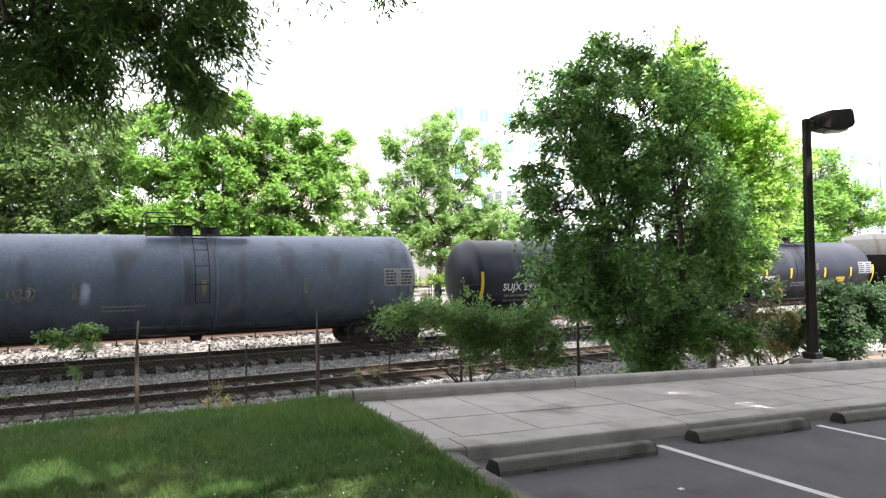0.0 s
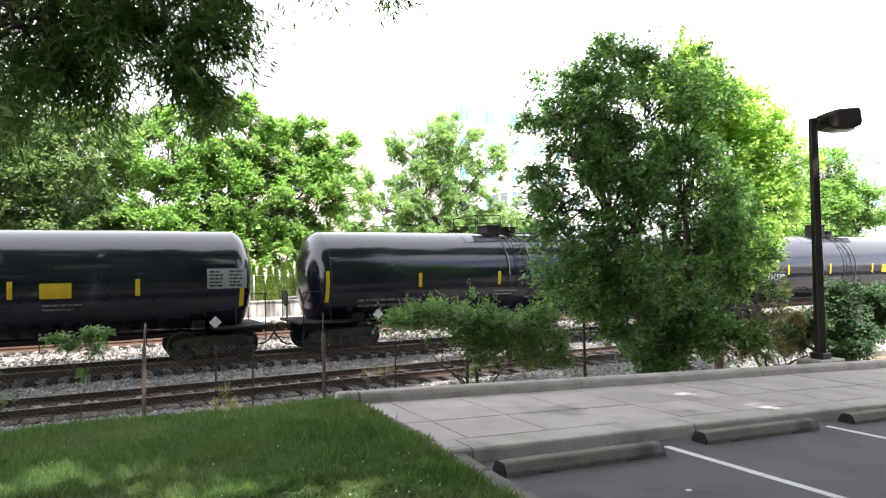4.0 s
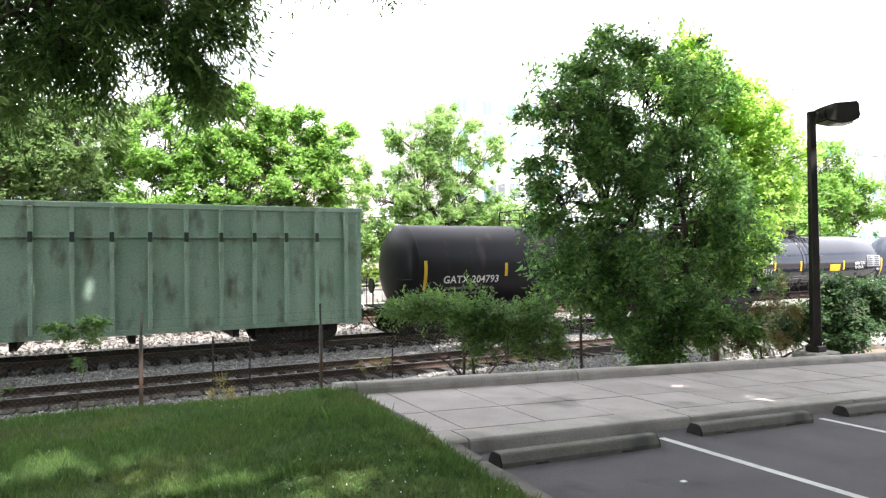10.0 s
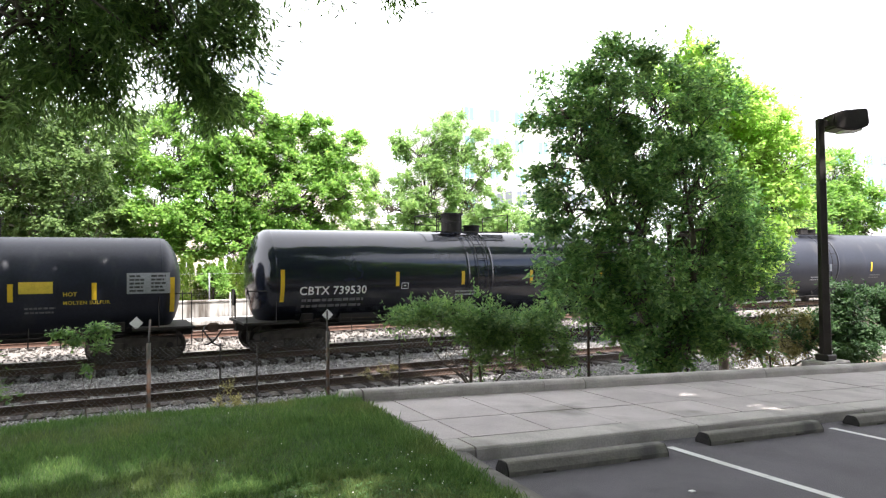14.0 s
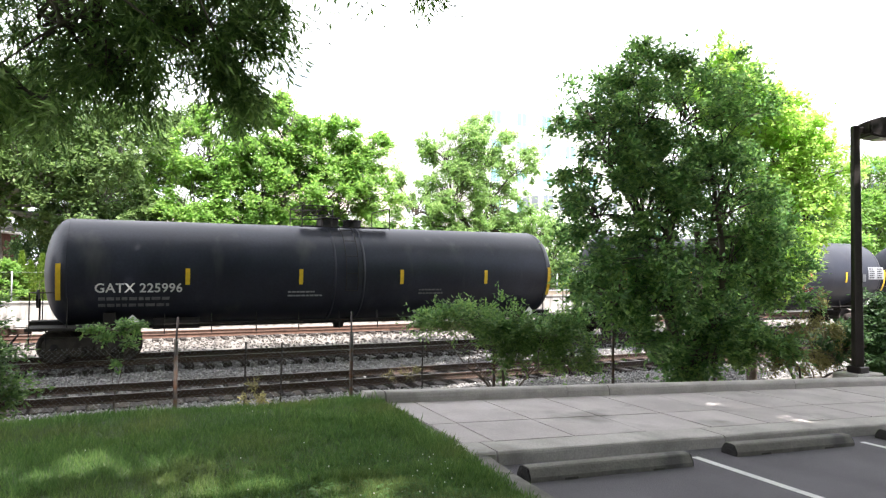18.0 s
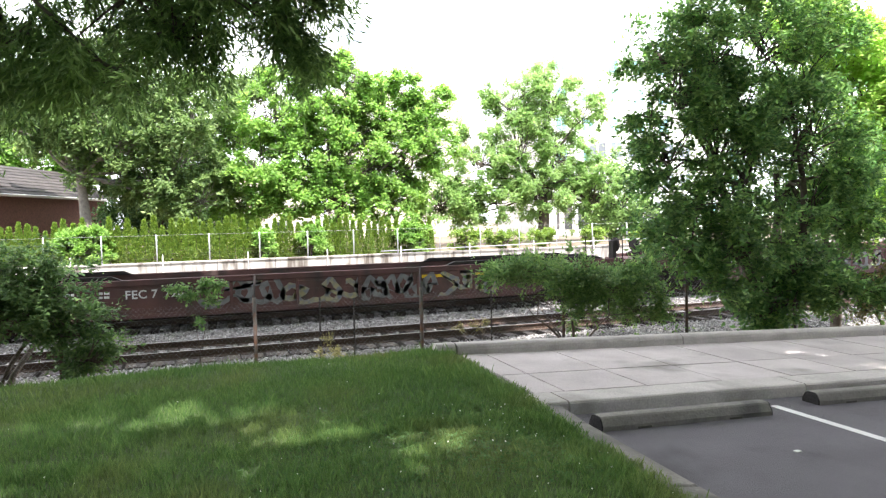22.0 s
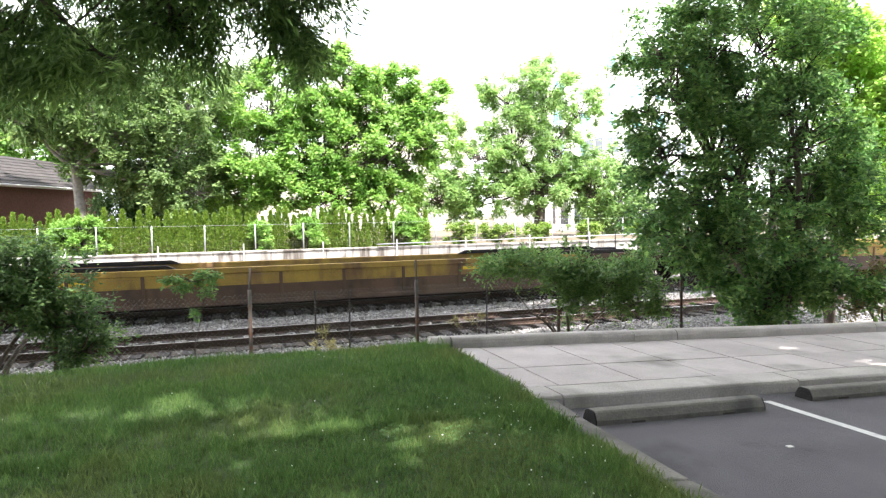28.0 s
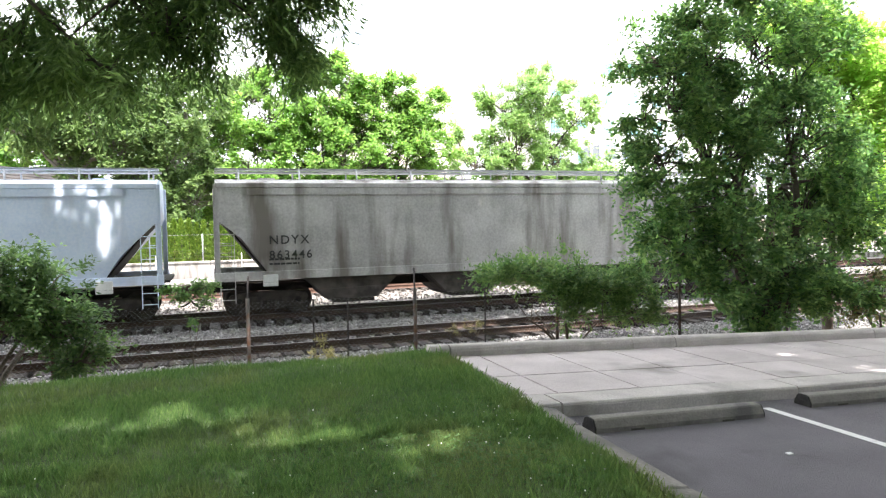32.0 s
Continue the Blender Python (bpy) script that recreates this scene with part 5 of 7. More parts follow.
def make_hopper(s0, s1, top, paint, label, marks, bays=3, sill=1.2, dark=None, letter=None, roof_posts=True):
    """A covered hopper: body with sloped ends, ribbed roof, running boards, bays underneath."""
    L = s1 - s0
    h = L / 2
    car = thing("covered_hopper", (0, TRAIN_Y, 0), label, "hopper car", "cars of the freight train")
    side = top - 0.52
    cut = 1.5
    # the body in slices across its length, so that the side bulges and the roof is rounded
    sec = [(-1.42, sill + 0.1), (-1.46, sill + 0.3), (-1.50, sill + 0.7), (-1.52, sill + 1.15), (-1.53, 3.0), (-1.50, side - 0.1), (-1.46, side), (-1.18, side + 0.12), (-0.6, side + 0.19), (0, side + 0.21)]
    sec += [(-y, z) for y, z in reversed(sec[:-1])]
    xs = [(-h, 1), (h, 1)]
    v, f = [], []
    for x, _ in xs:
        for y, z in sec:
            k = max(0, (3.0 - z) / (3.0 - sill)) ** 0.7
            xx = x + (cut * k if x < 0 else -cut * k)
            v.append((xx, y, z))
    n = len(sec)
    for i in range(n - 1):
        f.append((i, i + 1, n + i + 1, n + i))
    bm = bmesh.new()
    bv = [bm.verts.new(p) for p in v]
    for q in f:
        bm.faces.new([bv[i] for i in q])
    bm.faces.new(bv[:n])
    bm.faces.new(bv[n:])
    bm.faces.new((bv[0], bv[n - 1], bv[2 * n - 1], bv[n]))
    part("body", finish(bm, "body", paint), car)
    part("side_plate", box("side_plate", -h, h, -1.54, -1.46, side - 0.12, side + 0.02, paint, 0.01), car)
    part("side_plate", box("side_plate", -h, h, 1.46, 1.54, side - 0.12, side + 0.02, paint, 0.01), car)
    for s in (-1, 1):
        part("side_sill", box("side_sill", -h - 0.1, h + 0.1, s * 1.45 - 0.05, s * 1.45 + 0.05, sill - 0.14, sill + 0.12, paint, 0.01), car)
        part("slope_sheet", prism("slope_sheet", [(s * (h - cut), sill + 0.05), (s * (h - cut + 0.06), sill + 0.05), (s * (h - 0.08), 3.0), (s * (h - 0.16), 3.0)], -1.36, 1.36, M_GRIME), car)
        for y in (-1.4, 1.4):
            part("corner_post", box("corner_post", s * h - 0.07, s * h + 0.07, y - 0.06, y + 0.06, sill, side, paint, 0.008), car)
            part("end_ladder", rods("end_ladder", ladder_mesh(s * (h - 0.28), y * 1.07, 0.45, side, 0.42), 0.014, paint, 5), car)
        part("shear_plate", box("shear_plate", s * (h - cut / 2) - cut / 2 - 0.1, s * (h - cut / 2) + cut / 2 + 0.25, -1.42, 1.42, sill - 0.1, sill - 0.02, M_GRIME), car)
        part("jacking_pad", box("jacking_pad", s * (h - cut) - 0.2, s * (h - cut) + 0.25, -1.54, -1.50, sill - 0.34, sill + 0.02, M_LETTER, 0.01), car)
        add_truck(car, s * (h - 1.5))
    # roof: running boards on stanchions and round hatches
    seg = []
    for y in (-0.62, 0.62):
        part("running_board", box("running_board", -h, h, y - 0.25, y + 0.25, top - 0.05, top, M_GALV), car)
        for x in np.arange(-h + 0.7, h, 1.85):
            seg.append(((x, y * 1.5, side + 0.12), (x, y * 1.4, top - 0.05)))
    for a, b in seg:
        part("board_post", rods("board_post", [(a, b)], 0.03, M_GALV, 5), car)
    for x in np.linspace(-h + 1.6, h - 1.6, 6):
        bm = bmesh.new()
        bmesh.ops.create_cone(bm, cap_ends=True, segments=14, radius1=0.3, radius2=0.28, depth=0.08, matrix=Matrix.Translation((x, 0, side + 0.22)))
        part("hatch", finish(bm, "hatch", paint), car)
    # bays
    w = (L - 2 * cut - 1.2) / bays
    for i in range(bays):
        c = -(bays - 1) * w / 2 + i * w
        o = ((c - w * 0.44, sill + 0.08), (c + w * 0.44, sill + 0.08), (c + w * 0.20, 0.42), (c - w * 0.20, 0.42))
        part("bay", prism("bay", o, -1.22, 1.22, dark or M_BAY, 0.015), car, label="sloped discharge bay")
        part("outlet_gate", box("outlet_gate", c - w * 0.17, c + w * 0.17, -1.3, 1.3, 0.30, 0.42, M_GRIME, 0.01), car)
    part("roof_band", box("roof_band", -h + 0.9, h - 0.9, -1.565, -1.545, side - 0.34, side - 0.14, M_RUSTY_BAND if bays == 2 else paint), car, label="rust-stained upper band" if bays == 2 else "")
    part("centre_sill", box("centre_sill", -h - 0.2, h + 0.2, -0.3, 0.3, 0.72, 1.0, M_GRIME, 0.02), car)
    for text, x, z, size in marks:
        me = lettering("lettering", text, size, letter or M_LETTER_DARK, 0.004, 1.25)
        part("lettering", me, car, (-h + x, -1.548, z), "dark stencilled reporting mark")
    part("small_writing", bars("writing", 1.0, 2, 0.06, 0.08, letter or M_LETTER_DARK, 3), car, (-h + marks[0][1], -1.53, sill + 0.45))
    part("data_box", patch("data_box", 0.55, 0.32, M_LETTER_DARK, 1), car, (h - 4.4, -1.535, sill + 0.4))
    add_ends(car, h + 0.25)
    CAR_MID[car.name] = (s0 + s1) / 2
    TRAIN.append(car)
    return car


make_hopper(38.85, 51.0, 4.50, M_HOP_GREY, "light grey covered hopper with rust streaks", (("SHPX", 1.95, 2.42, 0.36), ("434645", 1.95, 1.97, 0.36)), bays=2, sill=1.13)
make_hopper(498.9, 520.2, 4.58, M_HOP_PALE, "pale blue-grey covered hopper with dark stencils", (("CEIX", 1.5, 2.31, 0.34), ("636937", 1.5, 1.87, 0.34)), bays=4, sill=1.28)
make_hopper(521.8, 542.2, 4.60, M_HOP_DIRTY, "grimy grey covered hopper with dark streaks", (("NDYX", 1.5, 2.23, 0.38), ("863446", 1.5, 1.78, 0.36)), bays=4, sill=1.28)


def make_gondola(s0, s1, top, low, paint, rim, label, ribs, cross, marks, extra=(), slats=False, rib_depth=0.12, rib_width=0.036):
    """A high-sided gondola: sheet sides, ribs, rim, ends with horizontal slats, floor and trucks."""
    L = s1 - s0
    h = L / 2
    car = thing("gondola_car", (0, TRAIN_Y, 0), label, "gondola car", "cars of the freight train")
    for s in (-1, 1):
        part("side_wall", box("side_wall", -h, h, s * 1.46 - 0.03, s * 1.46 + 0.03, low, top - 0.1, paint), car)
        part("top_rim", box("top_rim", -h - 0.02, h + 0.02, s * 1.46 - 0.09, s * 1.46 + 0.09, top - 0.16, top, rim, 0.015), car)
        part("bottom_sill", box("bottom_sill", -h, h, s * 1.46 - 0.06, s * 1.46 + 0.06, low - 0.02, low + 0.14, paint, 0.01), car)
        part("end_wall", box("end_wall", s * h - 0.04, s * h + 0.04, -1.46, 1.46, low, top - 0.05, paint), car)
        part("end_rim", box("end_rim", s * h - 0.1, s * h + 0.1, -1.5, 1.5, top - 0.15, top, rim, 0.015), car)
        for k in range(7):
            z = low + 0.5 + k * (top - low - 0.9) / 6
            part("end_slat", box("end_slat", s * h - 0.12, s * h + 0.12, -1.44, 1.44, z - 0.07, z + 0.07, rim if slats else paint, 0.015), car)
        part("end_ladder", rods("end_ladder", ladder_mesh(s * (h - 0.35), -1.56, 0.5, top - 0.2, 0.42), 0.015, paint, 5), car)
    rib = box("rib", -rib_width, rib_width, -rib_depth, 0.0, low + 0.1, top - 0.14, paint, 0.012)
    for x in ribs:
        part("rib", rib, car, (-h + x, -1.485, 0))
    for x in ribs[::2]:
        part("rib", rib, car, pose(-h + x, 1.485, 0, 0, 0, 180))
    for a, b, z in cross:
        part("cross_rib", box("cross_rib", -h + a, -h + b, -1.575, -1.485, z - 0.03, z + 0.03, paint, 0.01), car)
    part("floor_sheet", box("floor_sheet", -h + 0.04, h - 0.04, -1.42, 1.42, low + 0.1, low + 0.2, M_GRIME), car)
    part("load", box("load", -h + 0.1, h - 0.1, -1.4, 1.4, low + 0.2, top - 0.9, M_SOIL), car, label="dark scrap load")
    part("centre_sill", box("centre_sill", -h - 0.3, h + 0.3, -0.3, 0.3, 0.62, low + 0.12, M_GRIME, 0.02), car)
    for x in np.linspace(-h + 4, h - 4, 5):
        part("cross_bearer", box("cross_bearer", x - 0.1, x + 0.1, -1.35, 1.35, low - 0.28, low, M_GRIME, 0.02), car)
    for text, x, z, size, m in marks:
        part("lettering", lettering("lettering", text, size, m, 0.006), car, (-h + x, -1.496, z), "white stencilled reporting mark")
    for name, me, x, z, lab in extra:
        part(name, me, car, (-h + x, -1.4955, z), lab)
    for s in (-1, 1):
        add_truck(car, s * (h - 1.95))
    add_ends(car, h + 0.25)
    CAR_MID[car.name] = (s0 + s1) / 2
    TRAIN.append(car)
    return car


ribs_i = [0.15, 1.8, 3.37, 4.63, 5.91, 7.13, 8.41, 9.69, 10.88, 12.14, 13.5, 14.73, 16.01, 17.6, 19.3]
lets = []
for k, (ch, x) in enumerate((("A", 8.53), ("N", 9.80), ("O", 11.0), ("S", 12.42))):
    me = lettering("letter", ch, 1.22, M_SPRAY_BLUE, 0.05)
    lets.append(("graffiti_letter", me, x, 1.98, "grey-blue sprayed letter with a white edge"))
    me = lettering("letter", ch, 1.25, M_SPRAY_WHITE, 0.085)
    me.transform(Matrix.Translation((-0.03, 0.0025, -0.02)))
    lets.append(("letter_edge", me, x, 1.98, "white sprayed edge"))
make_gondola(109.3, 128.8, 4.72, 0.62, M_GREEN_OLIVE, M_GREEN_DARK, "tall olive-green gondola with graffiti letters", ribs_i,
             ((0.15, 3.37, 3.9), (0.15, 3.37, 3.1), (0.15, 3.37, 2.1), (3.37, 4.63, 3.75), (3.37, 4.63, 2.62), (14.73, 16.01, 2.7), (16.01, 17.6, 3.3), (17.6, 19.3, 3.3), (16.01, 17.6, 2.1), (17.6, 19.3, 2.1)),
             (("MW", 3.83, 2.21, 0.36, M_LETTER), ("CX", 4.81, 2.21, 0.36, M_LETTER), ("100", 3.95, 1.85, 0.36, M_LETTER), ("735", 4.81, 1.85, 0.36, M_LETTER)),
             tuple(lets) + (("small_writing", bars("writing", 0.9, 3, 0.07, 0.09, M_LETTER, 4), 3.9, 1.45, ""), ("small_writing", bars("writing", 0.9, 3, 0.06, 0.09, M_LETTER, 5), 7.2, 1.35, ""),
                            ("graffiti", scribble("graffiti", 0.9, 0.8, M_SPRAY_WHITE, 21, 3, 0.03), 10.3, 0.95, "white sprayed scrawl"), ("graffiti", scribble("graffiti", 0.7, 0.6, M_SPRAY_WHITE, 22, 3, 0.03), 16.5, 2.1, "thin white scrawl")))
ribs_j = [0.15, 1.39, 3.06, 4.34, 5.66, 6.96, 8.26, 9.52, 10.89, 12.15, 13.48, 14.77, 16.08, 17.7, 19.3]
make_gondola(130.2, 149.6, 4.62, 0.62, M_GREEN_OLD, M_GREEN_DARK, "tall dark green gondola with streaked paint", ribs_j,
             ((0.15, 1.39, 2.4), (1.39, 3.06, 3.55), (1.39, 3.06, 2.5), (1.39, 3.06, 1.5), (3.06, 6.96, 3.2), (3.06, 6.96, 1.95), (6.96, 8.26, 2.65), (10.89, 12.15, 2.65), (12.15, 14.77, 3.2), (12.15, 14.77, 2.05), (14.77, 16.08, 3.4), (14.77, 16.08, 2.6), (16.08, 19.3, 3.4), (16.08, 19.3, 2.4), (16.08, 19.3, 1.4)),
             (("MWCX", 3.16, 1.58, 0.34, M_LETTER), ("101459", 4.45, 1.58, 0.34, M_LETTER)),
             (("graffiti", scribble("graffiti", 3.9, 0.9, M_SPRAY_WHITE, 31, 7, 0.025), 3.1, 0.85, "thin white outline scrawl"), ("graffiti", scribble("graffiti", 0.4, 0.4, M_SPRAY_WHITE, 32, 1, 0.03), 8.7, 2.1, "thin white scrawl"),
              ("small_box", scribble("box", 1.1, 0.5, M_SPRAY_WHITE, 33, 2, 0.03), 15.0, 1.3, "thin white outline")))
ribs_k = [0.37 + 0.985 * i for i in range(20)]
make_gondola(151.1, 170.7, 4.43, 0.66, M_GREEN_PALE, M_GREEN_PALE, "tall pale green gondola with rust chips", ribs_k, ((0.37, 19.09, 3.45),),
             (("AEX", 0.58, 2.55, 0.34, M_LETTER), ("9770", 0.55, 2.22, 0.34, M_LETTER)), slats=False, rib_depth=0.13, rib_width=0.055,
             extra=tuple(("latch", box("latch", -0.06, 0.06, -0.14, -0.10, -0.14, 0.14, M_GREEN_DARK, 0.01), x, 3.45, "dark latch") for x in ribs_k[1:-1]))


def make_well_car(s0, s1, paint, chord, label, mark, seed, stripe=True):
    """A low well car: long side sills round a sunken well, end platforms over the trucks."""
    L = s1 - s0
    h = L / 2
    car = thing("well_car", (0, TRAIN_Y, 0), label, "well car", "cars of the freight train")
    rng = random.Random(seed)
    wx = h - 4.1
    for s in (-1, 1):
        y = s * 1.46
        o = [(-wx, 0.2), (wx, 0.2), (wx + 0.9, 0.62), (wx + 1.5, 0.98), (wx + 1.5, 1.18), (-wx - 1.5, 1.18), (-wx - 1.5, 0.98), (-wx - 0.9, 0.62)]
        part("side_sill", prism("side_sill", o, y - 0.05, y + 0.05, paint), car)
        part("top_chord", box("top_chord", -wx - 0.6, wx + 0.6, y - 0.09, y + 0.09, 1.12, 1.30, chord, 0.015), car)
        part("bottom_chord", box("bottom_chord", -wx + 0.1, wx - 0.1, y - 0.08, y + 0.08, 0.16, 0.30, paint, 0.015), car)
        for k in range(9):
            x = -wx + 0.4 + k * (2 * wx - 0.8) / 8
            part("side_rib", box("side_rib", x - 0.05, x + 0.05, y + s * 0.045, y + s * 0.075, 0.36, 1.12, paint, 0.008), car)
        e = s * (h - 2.2)
        for q in (-1, 1):
            part("end_side_panel", prism("end_side_panel", [(s * (wx + 0.6), 0.5), (s * (h - 0.5), 0.86), (s * (h - 0.5), 1.28), (s * (wx + 0.6), 1.28)], q * 1.42 - 0.03, q * 1.42 + 0.03, paint, 0.008), car)
        part("end_deck", box("end_deck", e - 1.95, e + 1.95, -1.35, 1.35, 1.02, 1.16, paint, 0.02), car)
        part("end_bulkhead", box("end_bulkhead", s * (h - 4.3) - 0.06, s * (h - 4.3) + 0.06, -1.4, 1.4, 0.3, 1.22, paint), car)
        part("raised_ramp", prism("raised_ramp", [(s * (h - 7.4), 1.29), (s * (h - 1.3), 1.29), (s * (h - 1.7), 1.42), (s * (h - 7.1), 1.42)], -1.44, -1.30, M_GRIME, 0.01), car)
        part("raised_ramp", prism("raised_ramp", [(s * (h - 7.4), 1.29), (s * (h - 1.3), 1.29), (s * (h - 1.7), 1.42), (s * (h - 7.1), 1.42)], 1.30, 1.44, M_GRIME, 0.01), car)
        part("pedestal", box("pedestal", s * (h - 2.4) - 0.35, s * (h - 2.4) + 0.35, -1.2, -0.8, 1.16, 1.48, M_GRIME, 0.02), car)
        part("end_handrail", rods("end_handrail", [((s * (h - 0.45), y2, 1.0), (s * (h - 0.45), y2, 1.95)) for y2 in (-1.3, 1.3)] + [((s * (h - 0.95), -1.3, 1.0), (s * (h - 0.95), -1.3, 1.95)), ((s * (h - 0.95), -1.3, 1.95), (s * (h - 0.45), -1.3, 1.95))], 0.02, M_GRIME, 5), car)
        part("step", rods("step", ladder_mesh(s * (h - 0.75), -1.4, 0.4, 1.1, 0.45, 0.3), 0.016, M_GRIME, 5), car)
        add_truck(car, s * (h - 2.35))
        bm = bmesh.new()
        bmesh.ops.create_cone(bm, cap_ends=True, segments=14, radius1=0.27, radius2=0.27, depth=0.05, matrix=Matrix.Translation((s * (h - 0.3), -0.6, 1.75)) @ Matrix.Rotation(math.pi / 2, 4, "Y"))
        add_box(bm, s * (h - 0.42) - 0.08, s * (h - 0.42) + 0.08, -0.75, -0.45, 1.1, 1.9, 0.02)
        part("brake_stand", finish(bm, "brake_stand", M_GRIME), car)
    part("well_floor", box("well_floor", -wx, wx, -1.3, 1.3, 0.24, 0.32, M_GRIME), car)
    for a in (-0.62, 0.36, 0.5):
        part("yellow_tab", box("yellow_tab", a * h - 0.4, a * h + 0.4, -1.5165, -1.512, 0.93, 1.03, M_YELLOW), car, label="yellow reflective tab")
    for k in range(5):
        x = -h * 0.62 + k * 0.9
        part("small_writing", bars("writing", 0.3, 2, 0.07, 0.05, M_LETTER, k), car, (x - 1.5, -1.515, 0.92))
    if mark:
        part("lettering", lettering("lettering", mark, 0.34, M_LETTER, 0.006), car, (-h + 7.45, -1.5165, 0.76), "white reporting mark")
    x = -h + 9.7
    for k in range(5 if seed < 5 else 0):
        w = rng.uniform(1.2, 2.2)
        part("graffiti", scribble("graffiti", w, 0.7, (M_SPRAY_GREY, M_FADED, M_SPRAY_GREY, M_SPRAY_GREY, M_FADED)[k], seed * 5 + k, 4, 0.18), car, (x, -1.5175, 0.36), "grey sprayed graffiti")
        x += w + 0.1
    if stripe:
        part("yellow_band", box("yellow_band", -wx + 0.2, wx - 0.2, -1.5155, -1.511, 0.76, 1.115, M_WELL_YELLOW), car, label="faded yellow upper band")
    add_ends(car, h - 0.55)
    CAR_MID[car.name] = (s0 + s1) / 2
    TRAIN.append(car)


for i, (mark, paint, chord) in enumerate((("FEC 71720", M_WELL_RED, M_WELL_RED), ("FEC 71615", M_WELL_RED, M_WELL_RED), ("FEC 70383", M_WELL_BROWN, M_WELL_YELLOW), ("", M_WELL_BROWN, M_WELL_YELLOW), ("", M_WELL_BROWN, M_WELL_YELLOW), ("", M_WELL_BROWN, M_WELL_YELLOW))):
    make_well_car(348.6 + i * 24.85, 348.6 + (i + 1) * 24.85 - 0.2, paint, chord, "low %s well car with graffiti, empty" % ("oxide-red" if i < 2 else "rust-brown and yellow"), mark, i + 2, i > 1)

# ---- chain-link fence beside the tracks ----
FENCE_Y = 12.2
fence = thing("chain_link_fence", (0, 0, 0), "old chain-link fence with rusty posts and barbed wire arms", "fence")
post = rods("post", [((0, 0, -0.75), (0, 0, 0))], 0.034, M_POST, 10)
arm = rods("arm", [((0, 0, -0.04), (0.03, 0.12, 0.38))], 0.018, M_DARKMETAL, 5)
for i, x in enumerate((-5.5, -2.45, 0.59, 3.655, 6.7, 9.75, 12.8)):
    top = 1.49 + 0.03 * (i % 2)
    p = part("post", rods("post", [((0, 0, -0.15), (0, 0, top))], 0.034, M_POST, 10), fence, (x, FENCE_Y, 0), "rust-stained fence post")
    part("barb_arm", arm, p, (0, 0, top))
for x, h in ((1.72, 1.42), (2.35, 1.38), (5.1, 1.35)):
    part("stake", rods("stake", [((x, FENCE_Y + 0.03, -0.2), (x + 0.02, FENCE_Y + 0.03, h))], 0.017, M_DARKMETAL, 6), fence)
bm = bmesh.new()
for z in (1.40, 1.62, 1.76):
    yy = FENCE_Y + max(0, (z - 1.5) * 0.31)
    for x in np.arange(-5.5, 12.8, 3.05):
        add_rod(bm, (x, yy, z), (x + 1.5, yy, z - 0.03), 0.0018, 3)
        add_rod(bm, (x + 1.5, yy, z - 0.03), (x + 3.05, yy, z), 0.0018, 3)
part("strand_wire", finish(bm, "strand_wire", M_POST), fence)


def link_mesh(x0, x1, z0, z1, pitch=0.085):
    """Woven diagonal wires as slim three-sided rods."""
    v, f = [], []
    h = z1 - z0
    r = 0.0011
    for s in (1, -1):
        x = x0 - h
        while x < x1 + h:
            a, b = (x, z0), (x + s * h, z1)
            o = len(v)
            for px, pz in (a, b):
                v += [(px - r, FENCE_Y - 0.002 * s, pz), (px + r, FENCE_Y - 0.002 * s, pz), (px, FENCE_Y + r, pz)]
            f += [(o, o + 1, o + 4, o + 3), (o + 1, o + 2, o + 5, o + 4), (o + 2, o, o + 3, o + 5)]
            x += pitch
    return arrays_mesh("wire_mesh", v, f, M_GALV)


part("wire_mesh", link_mesh(-5.5, 12.8, 0.25, 1.42), fence, label="rusted chain-link mesh")

# ---- lamp post ----
lamp = thing("street_lamp", (13.5, 9.07, 0.62), "dark bronze parking lot lamp post with a shoebox head", "street lamp")
part("base", box("base", -0.42, 0.42, -0.28, 0.28, -0.35, 0.03, M_KERB, 0.03), lamp, label="concrete footing")
bm = bmesh.new()
r = bmesh.ops.create_cone(bm, cap_ends=True, segments=4, radius1=0.125, radius2=0.095, depth=5.1, matrix=Matrix.Translation((0, 0, 2.58)) @ Matrix.Rotation(radians(45 - 27), 4, "Z"))
bmesh.ops.bevel(bm, geom=list(bm.edges), offset=0.012, segments=1, affect="EDGES")
part("pole", finish(bm, "pole", M_DARKMETAL), lamp)
part("base_cover", box("base_cover", -0.15, 0.15, -0.15, 0.15, 0.03, 0.16, M_DARKMETAL, 0.02), lamp)
# small pale plate on the pole's near face, right of centre
part("hand_hole", box("hand_hole", 0.02, 0.10, -0.125, -0.118, 1.9, 2.05, M_GALV, 0.0), lamp)
turn = pose(0, 0, 5.02, 0, -3, -27)
part("arm", finish(add_box(bmesh.new(), -0.06, 0.30, -0.05, 0.05, -0.05, 0.07, 0.01), "arm", M_DARKMETAL), lamp, turn)
bm = bmesh.new()
o = ((0.16, -0.02), (0.17, 0.17), (0.40, 0.23), (0.90, 0.24), (0.92, -0.10), (0.84, -0.16), (0.58, -0.21), (0.33, -0.17), (0.18, -0.12))
f = bm.faces.new([bm.verts.new((x, -0.24, z)) for x, z in o])
q = bmesh.ops.extrude_face_region(bm, geom=[f])
bmesh.ops.translate(bm, vec=(0, 0.48, 0), verts=[v for v in q["geom"] if isinstance(v, bmesh.types.BMVert)])
bmesh.ops.bevel(bm, geom=list(bm.edges), offset=0.03, segments=2, affect="EDGES")
head = part("head", finish(bm, "head", M_DARKMETAL), lamp, turn)
